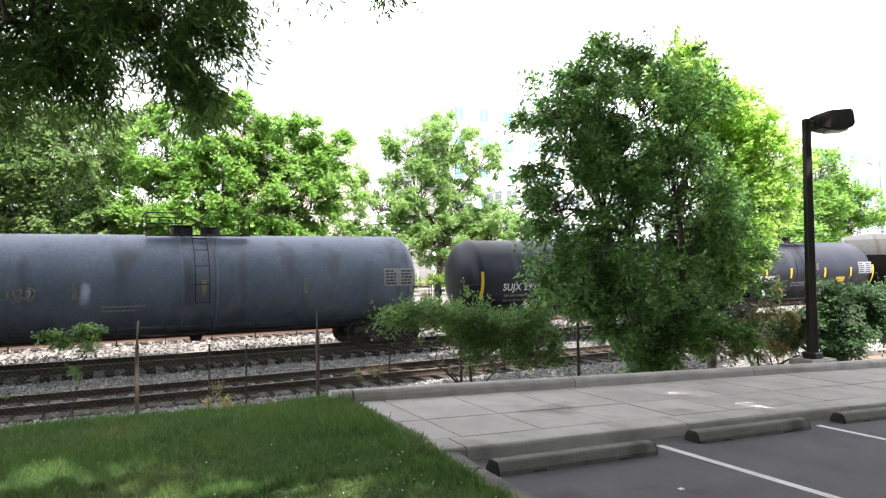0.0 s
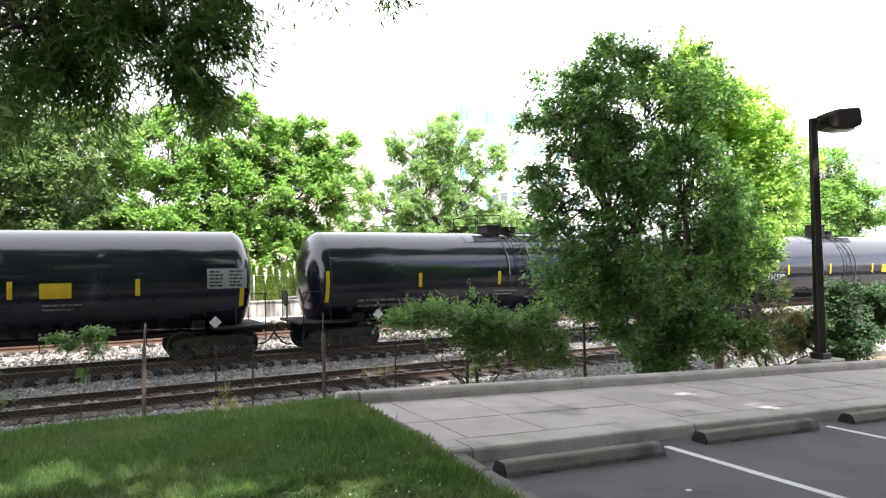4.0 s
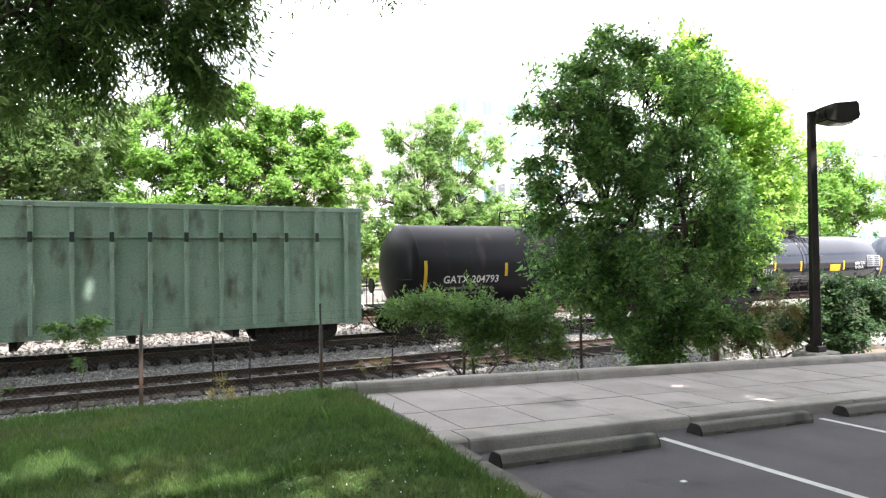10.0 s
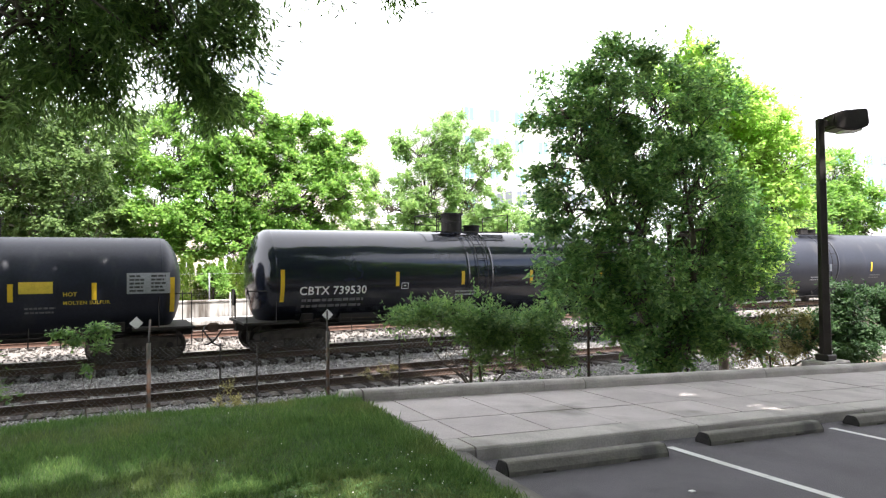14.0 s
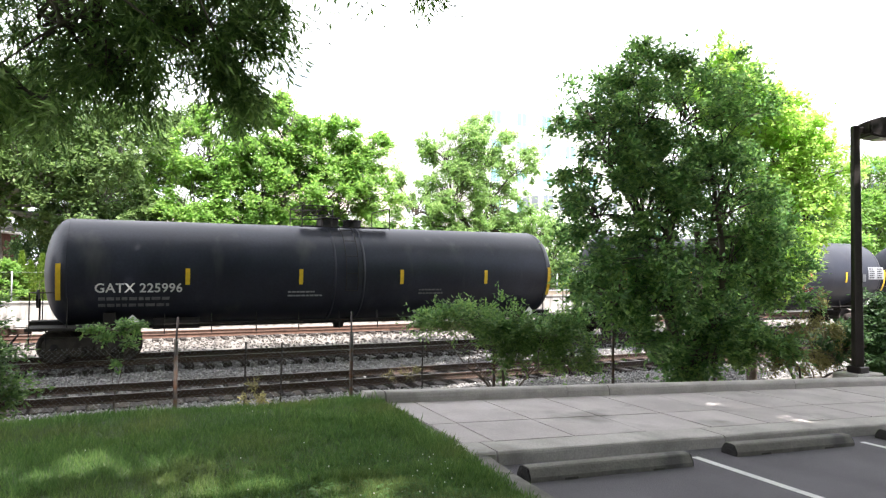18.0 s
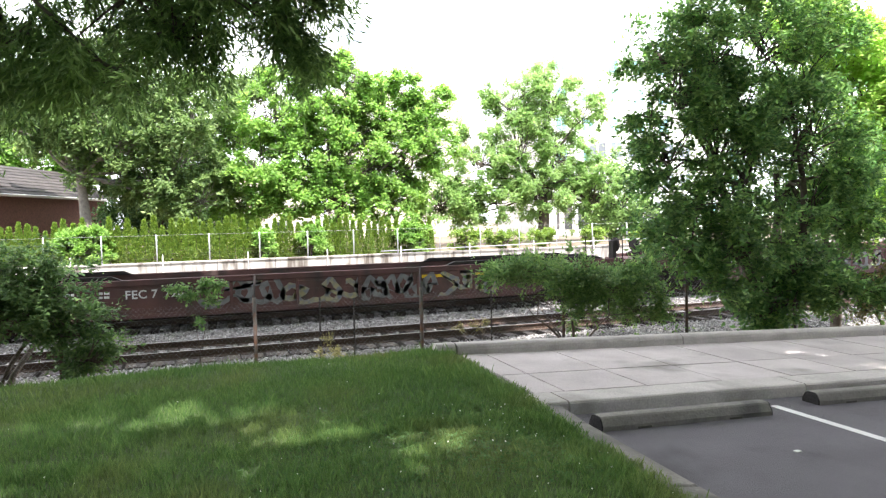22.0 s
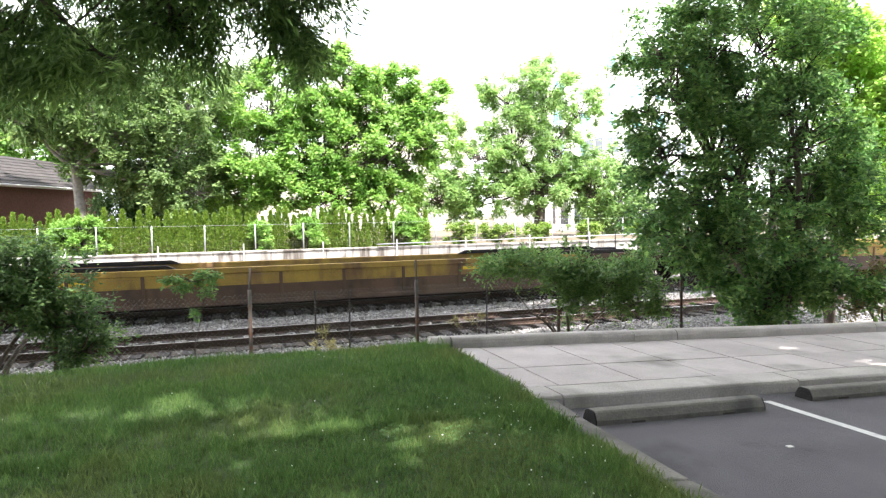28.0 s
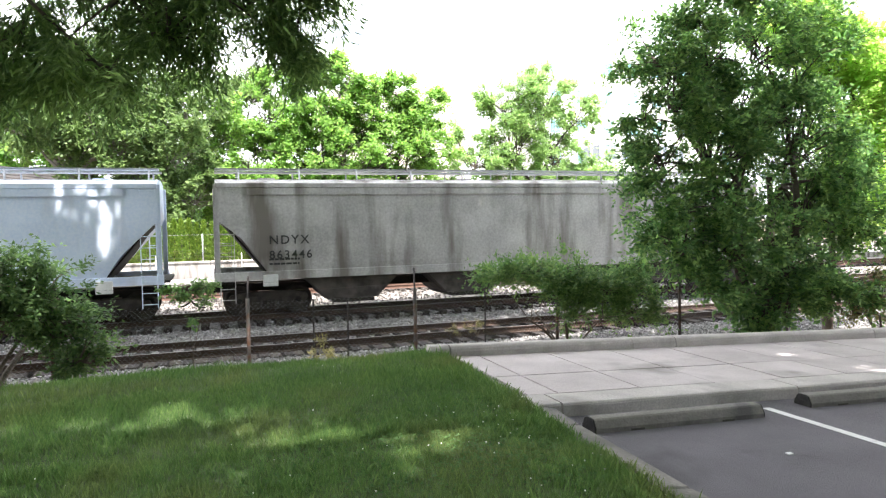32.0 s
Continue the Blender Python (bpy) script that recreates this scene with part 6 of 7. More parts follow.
part("lens", box("lens", 0.40, 0.80, -0.17, 0.17, -0.215, -0.15, M_LENS, 0.02), head)

# ---- wall, fence and hedge beyond the tracks ----
wall = thing("retaining_wall", (0, 0, 0), "long stained pale concrete retaining wall beyond the tracks", "wall", kind="structure")
for i in range(-16, 30):
    x = i * 3.05
    part("wall_panel", box("wall_panel", x + 0.012, x + 3.038, WALL_Y, WALL_Y + 0.3, -0.5, 0.93, M_WALL, 0.015), wall)
    part("coping", box("coping", x + 0.006, x + 3.044, WALL_Y - 0.06, WALL_Y + 0.36, 0.93, 1.03, M_WALL, 0.02), wall)
thing("wall_joint", (0, 0, 0), "dark joint filler between the wall panels", "wall", kind="structure", data=box("wall_joint", -50, 92, WALL_Y + 0.03, WALL_Y + 0.27, -0.5, 0.92, M_JOINT))
platform = thing("platform_edge", (0, 0, 0), "low pale concrete ledge in front of the wall", "platform", kind="structure", data=box("platform_edge", -50, 92, 35.4, 37.9, -0.4, 0.12, M_WALL, 0.03))
upper = thing("upper_fence", (0, 0, 0), "galvanised chain-link fence on top of the concrete wall", "fence")
UP = rods("post", [((0, 0, 0), (0, 0, 1.5))], 0.036, M_GALV, 8)
for k in range(-8, 16):
    part("post", UP, upper, (-2.99 + 2.617 * k, WALL_Y + 0.15, 0.98))
seg = [((-26, WALL_Y + 0.15, z), (42, WALL_Y + 0.15, z)) for z in (2.44,)]
part("top_wire", rods("top_wire", seg, 0.005, M_GALV, 5), upper)
for z in (1.22, 1.34, 1.46, 1.6):
    part("line_wire", rods("line_wire", [((-26, WALL_Y + 0.15, z), (42, WALL_Y + 0.15, z))], 0.002, M_POST, 3), upper)
pipe = thing("pipe_rail", (0, 0, 0), "pale galvanised pipe rail along the wall", "railing")
part("rail", rods("rail", [((9, WALL_Y - 0.15, 1.18), (42, WALL_Y - 0.15, 1.52))], 0.03, M_GALV, 8), pipe)
for k, x in enumerate(np.arange(-7, 42, 4.3)):
    part("rail_post", rods("rail_post", [((x, WALL_Y - 0.15, 0.1), (x, WALL_Y - 0.15, 1.42 + max(0, x - 9) * 0.011))], 0.028, M_WHITE, 6), pipe)

rng_h = np.random.default_rng(21)


def cypress(h, w, seed):
    """A narrow arborvitae: sprays of foliage round a leader, pointed top."""
    rng = np.random.default_rng(seed)
    n = 1900
    z = rng.random(n) ** 0.9 * h
    r = w * (1 - z / h) ** 0.85 * (0.75 + 0.25 * np.minimum(z / 0.5, 1)) * rng.uniform(0.6, 1.08, n) + 0.012
    a = rng.uniform(0, 6.28, n)
    p = np.stack((np.cos(a) * r, np.sin(a) * r, z), 1)
    out = np.stack((np.cos(a) * 0.5, np.sin(a) * 0.5, np.full(n, 1.9)), 1)
    return leaf_arrays(p, rng, 0.15, 0.045, -0.4, out)


HEDGE = []
for i in range(5):
    v, f = cypress(2.15 + 0.14 * (i % 3), 0.38, 40 + i)
    HEDGE.append(arrays_mesh("foliage", v, f, M_LEAF_HEDGE))
STEM = rods("stem", [((0, 0, -0.1), (0, 0, 1.6))], 0.03, M_BARK, 6)
x = -12.5
i = 0
while x < 12.6:
    s = rng_h.uniform(0.86, 1.1)
    ob = thing("arborvitae", pose(x, 39.6 + rng_h.normal() * 0.12, 0.88, 0, 0, rng_h.uniform(0, 360)), "narrow yellow-green arborvitae in a clipped hedge row", "shrub", "hedge row behind the fence")
    ob.scale = (s * 1.05, s * 1.05, s)
    part("stem", STEM, ob)
    part("foliage", HEDGE[i % 5], ob)
    x += rng_h.uniform(0.36, 0.5)
    i += 1

# ---- trees ----
for i, (x, w, h) in enumerate(((-6.4, 0.9, 1.0), (-7.4, 0.6, 0.7), (5.2, 0.6, 0.6), (11.2, 0.8, 0.9), (2.4, 0.5, 0.4))):
    make_tree("hedge_bush", (x, 39.2, 0.9), (0.8, 0.04), ((x, 39.1, 2.05, w, 0.4, h, 60), (x + 0.4, 39.0, 1.6, w * 0.7, 0.35, 0.5, 30)), (60, 0.15, 0.10), M_LEAF_MAPLE, M_BARK, "leafy bright green bush grown into the hedge", "shrub", seed=60 + i, clump=0.14, knot=4)
for i, (x, w) in enumerate(((15.0, 0.9), (17.6, 1.2), (20.4, 0.8), (24.0, 1.0), (28.6, 1.1))):
    make_tree("low_bush", (x, 39.8, 0.9), (0.5, 0.03), ((x, 39.8, 1.65, w, 0.6, 0.55, 60),), (60, 0.15, 0.09), M_LEAF_HEDGE, M_BARK, "low rounded yellow-green bush behind the fence", "shrub", seed=70 + i, clump=0.16, knot=4)
make_tree("hackberry_tree", (10.7, 11.0, 0.25), (3.3, 0.13), (
    (9.4, 11.0, 6.1, 0.95, 0.9, 0.8, 46), (8.7, 11.0, 5.3, 0.8, 0.9, 0.85, 34), (8.35, 11.0, 4.2, 0.6, 0.8, 0.85, 26), (8.55, 10.9, 3.1, 0.75, 0.8, 0.7, 34),
    (10.2, 11.0, 5.1, 1.2, 1.1, 1.1, 56), (10.9, 11.1, 6.3, 0.9, 0.9, 0.75, 44), (10.1, 10.9, 3.8, 1.3, 1.0, 1.1, 64), (11.7, 11.1, 5.6, 1.0, 0.9, 0.9, 48), (11.7, 11.0, 4.4, 1.2, 1.0, 1.1, 60),
    (11.8, 10.9, 3.0, 1.3, 0.9, 0.9, 72), (9.9, 10.8, 2.3, 1.2, 0.8, 0.7, 60), (11.4, 10.7, 1.7, 1.2, 0.7, 0.6, 60), (13.1, 10.9, 2.7, 0.9, 0.8, 0.7, 46), (10.9, 10.6, 0.95, 1.1, 0.5, 0.45, 42), (12.4, 10.7, 1.25, 0.8, 0.5, 0.45, 30),
    (9.3, 11.0, 6.95, 0.45, 0.45, 0.45, 18), (10.3, 11.0, 7.0, 0.5, 0.5, 0.4, 18), (12.9, 10.9, 3.8, 0.85, 0.8, 0.8, 36), (7.9, 10.9, 4.9, 0.35, 0.5, 0.5, 10), (8.3, 11.0, 5.9, 0.55, 0.7, 0.65, 22), (8.9, 11.0, 6.6, 0.45, 0.6, 0.5, 16), (8.6, 10.7, 2.3, 0.7, 0.6, 0.5, 26), (9.0, 10.6, 1.5, 0.6, 0.5, 0.4, 18), (12.4, 11.2, 6.6, 0.7, 0.7, 0.6, 26), (9.3, 10.7, 4.75, 0.7, 0.6, 0.6, 26), (9.6, 10.6, 4.2, 0.6, 0.5, 0.5, 22), (11.0, 10.6, 4.9, 0.6, 0.5, 0.6, 22), (8.3, 10.9, 3.7, 0.5, 0.6, 0.5, 16)),
    (81, 0.115, 0.060), M_LEAF_NEAR, M_BARK, "tall multi-stemmed dark green tree growing behind the kerb", seed=2, stems=4, clump=0.25, shell=0.3, droop=0.4, knot=3, spread=0.22, dense=0.98)
# the crown's sunlit right side, built as a second tree with brighter leaves
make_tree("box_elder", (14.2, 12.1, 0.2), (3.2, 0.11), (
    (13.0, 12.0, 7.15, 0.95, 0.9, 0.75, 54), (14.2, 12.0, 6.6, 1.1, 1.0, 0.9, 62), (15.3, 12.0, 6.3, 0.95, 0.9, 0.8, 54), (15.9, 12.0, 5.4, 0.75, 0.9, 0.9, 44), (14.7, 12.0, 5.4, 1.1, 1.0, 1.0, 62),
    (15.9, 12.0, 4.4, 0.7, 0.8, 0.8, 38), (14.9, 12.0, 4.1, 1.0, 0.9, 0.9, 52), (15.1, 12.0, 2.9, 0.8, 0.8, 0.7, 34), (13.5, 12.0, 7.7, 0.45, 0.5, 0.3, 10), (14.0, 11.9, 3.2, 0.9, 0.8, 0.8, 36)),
    (81, 0.125, 0.070), M_LEAF_SUNNY_SIDE, M_BARK, "second crown in brighter leaves for the tree's sunlit right side", seed=41, stems=2, clump=0.24, shell=0.35, droop=0.4, knot=3, spread=0.2, dense=1.35)
make_tree("weedy_shrub", (14.3, 10.4, 0.2), (0.5, 0.02), ((14.3, 10.4, 1.5, 0.35, 0.25, 0.6, 22), (14.6, 10.4, 0.95, 0.4, 0.25, 0.35, 18), (13.8, 10.4, 0.8, 0.35, 0.2, 0.3, 12)), (36, 0.085, 0.03), M_LEAF_DRY, M_DRY, "yellowing weeds with bare stems beside the lamp post", "shrub", seed=21, stems=4, clump=0.1, twig=0.005)
make_tree("bare_shrub", (13.4, 10.3, 0.2), (0.5, 0.03), ((13.2, 10.3, 1.1, 0.5, 0.25, 0.5, 44), (12.7, 10.3, 0.9, 0.4, 0.25, 0.4, 30), (13.9, 10.4, 1.2, 0.45, 0.25, 0.5, 34), (14.5, 10.5, 0.8, 0.4, 0.25, 0.4, 26)), (18, 0.07, 0.03), M_LEAF_DRY, M_BARK, "leafless tangled stems under the tree", "shrub", seed=22, stems=3, clump=0.1, twig=0.008)
for i, (x, y, h) in enumerate(((1.58, 10.9, 0.75), (1.75, 10.95, 0.6), (4.7, 12.6, 0.6), (5.1, 12.7, 0.5))):
    make_tree("dry_weed", (x, y, 0.05), (0.2, 0.006), ((x, y, 0.32 + h * 0.45, 0.14, 0.1, h * 0.4, 12),), (9, 0.05, 0.018), M_LEAF_DRY, M_DRY, "dry brown weed with thin stems at the track edge", "weed", seed=80 + i, group="weeds by the track", clump=0.05, twig=0.003)
make_tree("fence_shrub", (6.9, 12.1, 0.1), (0.7, 0.03), ((6.8, 12.0, 1.62, 0.9, 0.6, 0.36, 62), (6.0, 12.0, 1.70, 0.7, 0.5, 0.2, 34), (7.9, 12.1, 1.4, 0.8, 0.5, 0.4, 36), (7.0, 12.0, 1.0, 0.55, 0.4, 0.4, 18), (8.7, 12.1, 1.45, 0.5, 0.4, 0.4, 26), (5.3, 12.0, 1.70, 0.4, 0.3, 0.10, 14), (8.4, 12.1, 0.9, 0.55, 0.4, 0.35, 28)),
          (72, 0.085, 0.036), M_LEAF_BUSH, M_BARK, "spreading green shrub grown through the fence", "shrub", seed=5, stems=4, knot=3, shell=0.25, clump=0.19, droop=0.25, twig=0.006, spread=0.3, dense=1.35)
make_tree("fence_shrub", (-3.5, 12.0, 0.1), (1.0, 0.05), ((-3.4, 12.0, 2.15, 0.95, 0.6, 0.5, 46), (-2.5, 12.0, 1.9, 0.65, 0.5, 0.4, 32), (-4.4, 12.0, 2.0, 0.9, 0.6, 0.55, 38), (-2.2, 12.1, 1.25, 0.5, 0.4, 0.35, 26), (-2.0, 12.1, 0.75, 0.4, 0.35, 0.3, 18), (-2.9, 12.0, 1.5, 0.7, 0.5, 0.35, 30), (-3.8, 12.0, 1.45, 0.9, 0.5, 0.35, 22), (-5.4, 12.0, 1.8, 0.9, 0.5, 0.6, 34)),
          (72, 0.095, 0.04), M_LEAF_SHADE, M_BARK, "dark green shrub with bare stems by the fence", "shrub", seed=6, stems=6, knot=3, shell=0.25, clump=0.17, droop=0.35, twig=0.010, spread=0.25, dense=1.4)
make_tree("fence_vine", (-0.3, 12.25, 0.1), (0.6, 0.012), ((-0.3, 12.15, 1.72, 0.42, 0.12, 0.10, 19), (-0.55, 12.15, 1.68, 0.25, 0.1, 0.06, 8), (-0.2, 12.15, 1.35, 0.16, 0.08, 0.2, 6)),
          (36, 0.075, 0.036), M_LEAF_BUSH, M_BARK, "thin green vine hanging on the fence wires", "vine", seed=8, clump=0.06, droop=0.6, twig=0.004)
make_tree("dark_shrub", (16.6, 10.2, 0.1), (0.6, 0.05), ((16.4, 10.2, 1.6, 0.8, 0.6, 0.65, 68), (17.4, 10.3, 1.4, 0.9, 0.6, 0.7, 68), (16.2, 10.2, 0.8, 0.8, 0.6, 0.5, 57), (15.2, 10.6, 0.95, 0.7, 0.5, 0.5, 44), (18.6, 10.4, 1.3, 1.0, 0.6, 0.8, 68)),
          (64, 0.09, 0.05), M_LEAF_DARK, M_BARK, "dense shrub beside the lamp post, its leaves darkened to look shaded", "shrub", seed=9, stems=3, knot=4, shell=0.3, clump=0.16, dense=1.6)
make_tree("maple_tree", (8.0, 46.0, 0.85), (3.4, 0.28), (
    (3.0, 46, 7.2, 3.0, 2.6, 2.4, 62), (6.4, 46, 8.0, 3.2, 3.0, 2.8, 70), (9.6, 46, 7.4, 3.0, 2.8, 2.6, 62), (12.6, 46, 7.6, 2.6, 2.4, 2.4, 50), (4.0, 46, 10.4, 2.6, 2.4, 2.2, 48),
    (7.6, 46.4, 11.8, 2.4, 2.2, 2.0, 44), (11.4, 46, 10.6, 2.4, 2.2, 2.0, 42), (14.0, 46, 10.2, 1.8, 1.6, 1.6, 26), (7.0, 45.6, 4.4, 3.6, 2.4, 1.7, 60), (11.5, 45.8, 4.6, 2.8, 2.2, 1.6, 44), (2.4, 45.8, 4.9, 2.2, 2.0, 1.5, 36), (8.0, 46.4, 13.6, 1.0, 1.0, 1.4, 14), (15.0, 46, 11.6, 1.2, 1.0, 0.8, 12), (14.9, 46, 8.4, 1.8, 1.6, 1.9, 30), (9.6, 46, 13.0, 1.6, 1.4, 1.2, 22), (12.9, 46, 12.2, 1.2, 1.2, 1.0, 18)),
    (108, 0.22, 0.16), M_LEAF_MAPLE, M_BARK, "large sunlit green maple behind the hedge", seed=12, clump=0.38, knot=3, spread=0.19, lean=0.03, dense=1.8)
make_tree("shade_tree", (26.6, 52.0, 0.85), (4.5, 0.42), (
    (21.0, 52, 8.6, 2.8, 2.6, 2.4, 44), (24.4, 52, 9.4, 3.0, 2.8, 2.8, 58), (28.2, 52, 9.0, 3.2, 2.8, 2.8, 58), (24.0, 52, 12.6, 2.6, 2.4, 2.2, 42), (27.4, 52, 13.4, 2.6, 2.4, 2.4, 44), (30.6, 52, 12.2, 2.4, 2.2, 1.8, 30),
    (22.4, 51.6, 5.2, 3.2, 2.4, 1.8, 50), (26.4, 51.6, 5.4, 3.4, 2.4, 1.8, 54), (31.4, 51.6, 5.4, 3.2, 2.6, 2.8, 80), (34.0, 51.4, 3.8, 2.6, 2.2, 2.2, 60), (27.0, 52, 15.4, 1.3, 1.2, 1.0, 14), (19.6, 52, 4.0, 2.0, 1.8, 1.4, 26), (33.0, 51.4, 6.4, 2.6, 2.2, 1.8, 36), (18.6, 52, 6.6, 1.8, 1.6, 1.6, 24), (17.6, 52, 4.6, 2.0, 1.6, 1.8, 40), (16.2, 51.6, 3.0, 1.6, 1.4, 1.4, 26), (36.0, 51.2, 3.2, 1.8, 1.6, 1.4, 24)),
    (120, 0.22, 0.14), M_LEAF_ELM, M_BARK, "tall pale green shade tree with a dark trunk", seed=13, clump=0.42, knot=3, spread=0.2, droop=0.5, lean=0.03, dense=1.45)
# the three lobes beyond y 48 are added, mostly hidden, to shade the house
make_tree("oak_tree", (-7.3, 45.0, 0.85), (5.2, 0.30), (
    (-10.6, 45, 10.6, 2.8, 2.6, 2.2, 56), (-5.6, 45, 8.4, 3.2, 2.8, 2.8, 74), (-2.6, 45, 7.4, 3.0, 2.6, 2.8, 62), (-8.6, 45, 11.2, 3.0, 2.6, 2.6, 54), (-4.6, 45, 12.0, 3.0, 2.6, 2.6, 54), (-1.4, 45, 10.4, 2.4, 2.2, 2.2, 40), (-13.4, 45, 12.4, 2.8, 2.4, 2.2, 44), (-3.6, 44.6, 5.4, 2.0, 1.6, 1.4, 26), (-9.4, 44.6, 8.6, 2.4, 2.0, 1.2, 30), (-10.6, 49.0, 11.4, 2.8, 2.6, 1.8, 56), (-7.6, 51.6, 11.2, 2.8, 2.6, 1.8, 56), (-6.0, 55.0, 11.4, 2.6, 2.6, 1.8, 46), (-0.8, 45, 4.8, 2.0, 1.8, 1.6, 30)),
    (130, 0.25, 0.15), M_LEAF_OAK, M_BARK_PALE, "large olive-green oak with a pale trunk", seed=14, clump=0.44, knot=3, spread=0.2, lean=0.02, dense=1.4)
make_tree("oak_tree", (-2.6, 56.0, 0.85), (5.0, 0.4), (
    (-4.4, 56, 7.0, 3.0, 2.6, 2.8, 56), (-0.4, 56, 7.6, 3.2, 2.6, 2.8, 56), (-2.2, 56, 11.6, 3.4, 2.8, 2.8, 60), (-6.6, 56, 11.0, 3.0, 2.6, 2.6, 46), (2.6, 56, 11.8, 3.0, 2.6, 2.8, 46), (-2.0, 55.6, 4.4, 3.4, 2.4, 1.6, 44), (4.6, 57, 14.4, 1.6, 1.4, 1.8, 12)),
    (110, 0.28, 0.17), M_LEAF_OAK, M_BARK, "dark green oak in the shade behind the hedge", seed=15, clump=0.46, knot=3, spread=0.2, lean=0.04, dense=1.6)
make_tree("understory_tree", (-3.6, 51.0, 0.85), (1.8, 0.12), (
    (-6.0, 51, 3.0, 1.7, 1.3, 1.9, 60), (-3.6, 51, 3.3, 1.8, 1.4, 2.0, 66), (-1.2, 51, 3.0, 1.7, 1.3, 1.9, 60), (1.0, 51.4, 2.8, 1.5, 1.2, 1.7, 46), (-4.8, 51.4, 5.6, 1.8, 1.4, 1.5, 46), (-2.0, 51.4, 5.8, 1.9, 1.4, 1.5, 46)),
    (90, 0.22, 0.13), M_LEAF_SHADE, M_BARK, "dark understory tree between the house and the maple", seed=19, clump=0.4, knot=3, spread=0.2, dense=1.2, stems=2)
make_tree("far_tree", (-17.0, 66.0, 0.85), (4, 0.3), ((-20, 66, 9.4, 4.2, 3, 3.0, 60), (-14.4, 66, 8.6, 4.0, 3, 3.0, 60), (-26, 66, 10, 4, 3, 4, 50), (-9.6, 66, 10.6, 3.6, 3, 3.4, 50)),
          (50, 0.42, 0.28), M_LEAF_MAPLE, M_BARK, "yellow-green tree behind the brick house", seed=16, clump=0.6, knot=3, dense=2.0)
make_tree("right_tree", (46.0, 30.0, 0.3), (3, 0.22), ((44.6, 30, 5.4, 2.4, 2.2, 2.2, 46), (47.6, 30, 6.8, 2.4, 2.2, 2.2, 46), (46.0, 30, 8.8, 2.2, 2.0, 1.7, 36), (49.6, 30, 5.6, 2.0, 1.8, 1.8, 34), (43.0, 30, 7.4, 1.8, 1.7, 1.8, 30), (44.8, 30, 3.2, 2.6, 2.0, 1.8, 40), (41.4, 29.6, 4.4, 2.2, 1.8, 2.0, 36), (38.2, 29.2, 4.6, 2.2, 1.8, 2.6, 36)),
          (60, 0.26, 0.15), M_LEAF_MAPLE, M_BARK, "sunlit green tree beyond the lamp post", seed=17, clump=0.4, knot=3, spread=0.2, dense=2.0)

# willow oak that overhangs the viewer; its foot stands on the lawn behind
FINE, COARSE = (135, 0.115, 0.021), (45, 0.46, 0.19, 0.5)
# unseen upper crown added to shade lawn, walk and tracks; GAPS cut sun patches
GAPS = [(-1.84, 6.59, 1.08, 0.28, 0.15), (-1.15, 6.45, 1.08, 0.20, 0.2), (-0.42, 6.34, 1.08, 0.28, 0.15), (0.41, 4.34, 1.08, 0.12, 0.4), (-3.2, 6.2, 1.08, 0.30, 0.15),
        (3.5, 6.45, 0.95, 0.32, 0.3), (4.7, 6.6, 0.93, 0.38, 0.3), (5.4, 7.3, 0.9, 0.34, 0.3), (7.6, 6.9, 0.8, 0.36, 0.3), (6.6, 6.3, 0.85, 0.3, 0.3), (8.8, 7.3, 0.75, 0.36, 0.3), (11.0, 6.6, 0.65, 0.4, 0.3), (7.0, 8.05, 0.95, 0.32, 0.25), (5.3, 8.05, 1.1, 0.26, 0.25), (9.4, 8.05, 0.9, 0.3, 0.25), (13.0, 7.0, 0.6, 0.4, 0.25),
        (-3.9, 21.0, 3.36, 0.17, 0.25), (-2.8, 21.0, 2.55, 0.2, 0.2), (-1.6, 21.0, 2.2, 0.24, 0.15), (-0.3, 21.0, 2.1, 0.24, 0.15), (2.65, 21.0, 3.78, 0.22, 0.2), (3.6, 21.0, 2.9, 0.2, 0.2), (8.3, 21.0, 2.66, 0.16, 0.3), (-4.8, 21.0, 2.9, 0.15, 0.3),
        (10.9, 10.2, 6.4, 0.5, 0.1), (12.0, 10.2, 5.4, 0.55, 0.1), (11.2, 10.0, 4.4, 0.4, 0.1), (12.6, 10.2, 6.3, 0.6, 0.1), (12.6, 10.0, 3.9, 0.5, 0.1), (9.8, 10.2, 6.9, 0.4, 0.15), (13.2, 10.0, 3.0, 0.4, 0.15), (9.2, 10.2, 5.4, 0.25, 0.2), (10.0, 10.0, 3.4, 0.22, 0.2),
        (6.4, 11.8, 1.95, 0.3, 0.15), (7.7, 11.8, 1.8, 0.3, 0.15), (5.6, 11.8, 1.8, 0.25, 0.2)]
SHADE_CANOPY = []
rng_c = random.Random(9)
for y, z, tips, n in ((-3.5, 13.0, 40, 9), (0.6, 13.6, 42, 9), (-1.4, 13.3, 0, 9), (2.6, 14.0, 0, 8), (4.8, 14.4, 50, 7), (9.2, 15.2, 60, 6), (11.8, 15.9, 46, 7), (14.2, 16.6, 64, 12), (16.6, 17.4, 40, 12)):
    for k in range(n):
        x = -11.0 + 3.5 * k + rng_c.uniform(-0.5, 0.5)
        if y < 5:
            tips = (44 if tips else (32 if y < 0 else 18)) if k > 3 else (34 if tips else 0)
        if not tips:
            continue
        SHADE_CANOPY.append((x, y + rng_c.uniform(-0.5, 0.5), z + rng_c.uniform(-0.6, 0.6), 2.2, 2.1 if y < 14 else (1.7 if y < 16 else 1.1), 1.4, tips, COARSE))
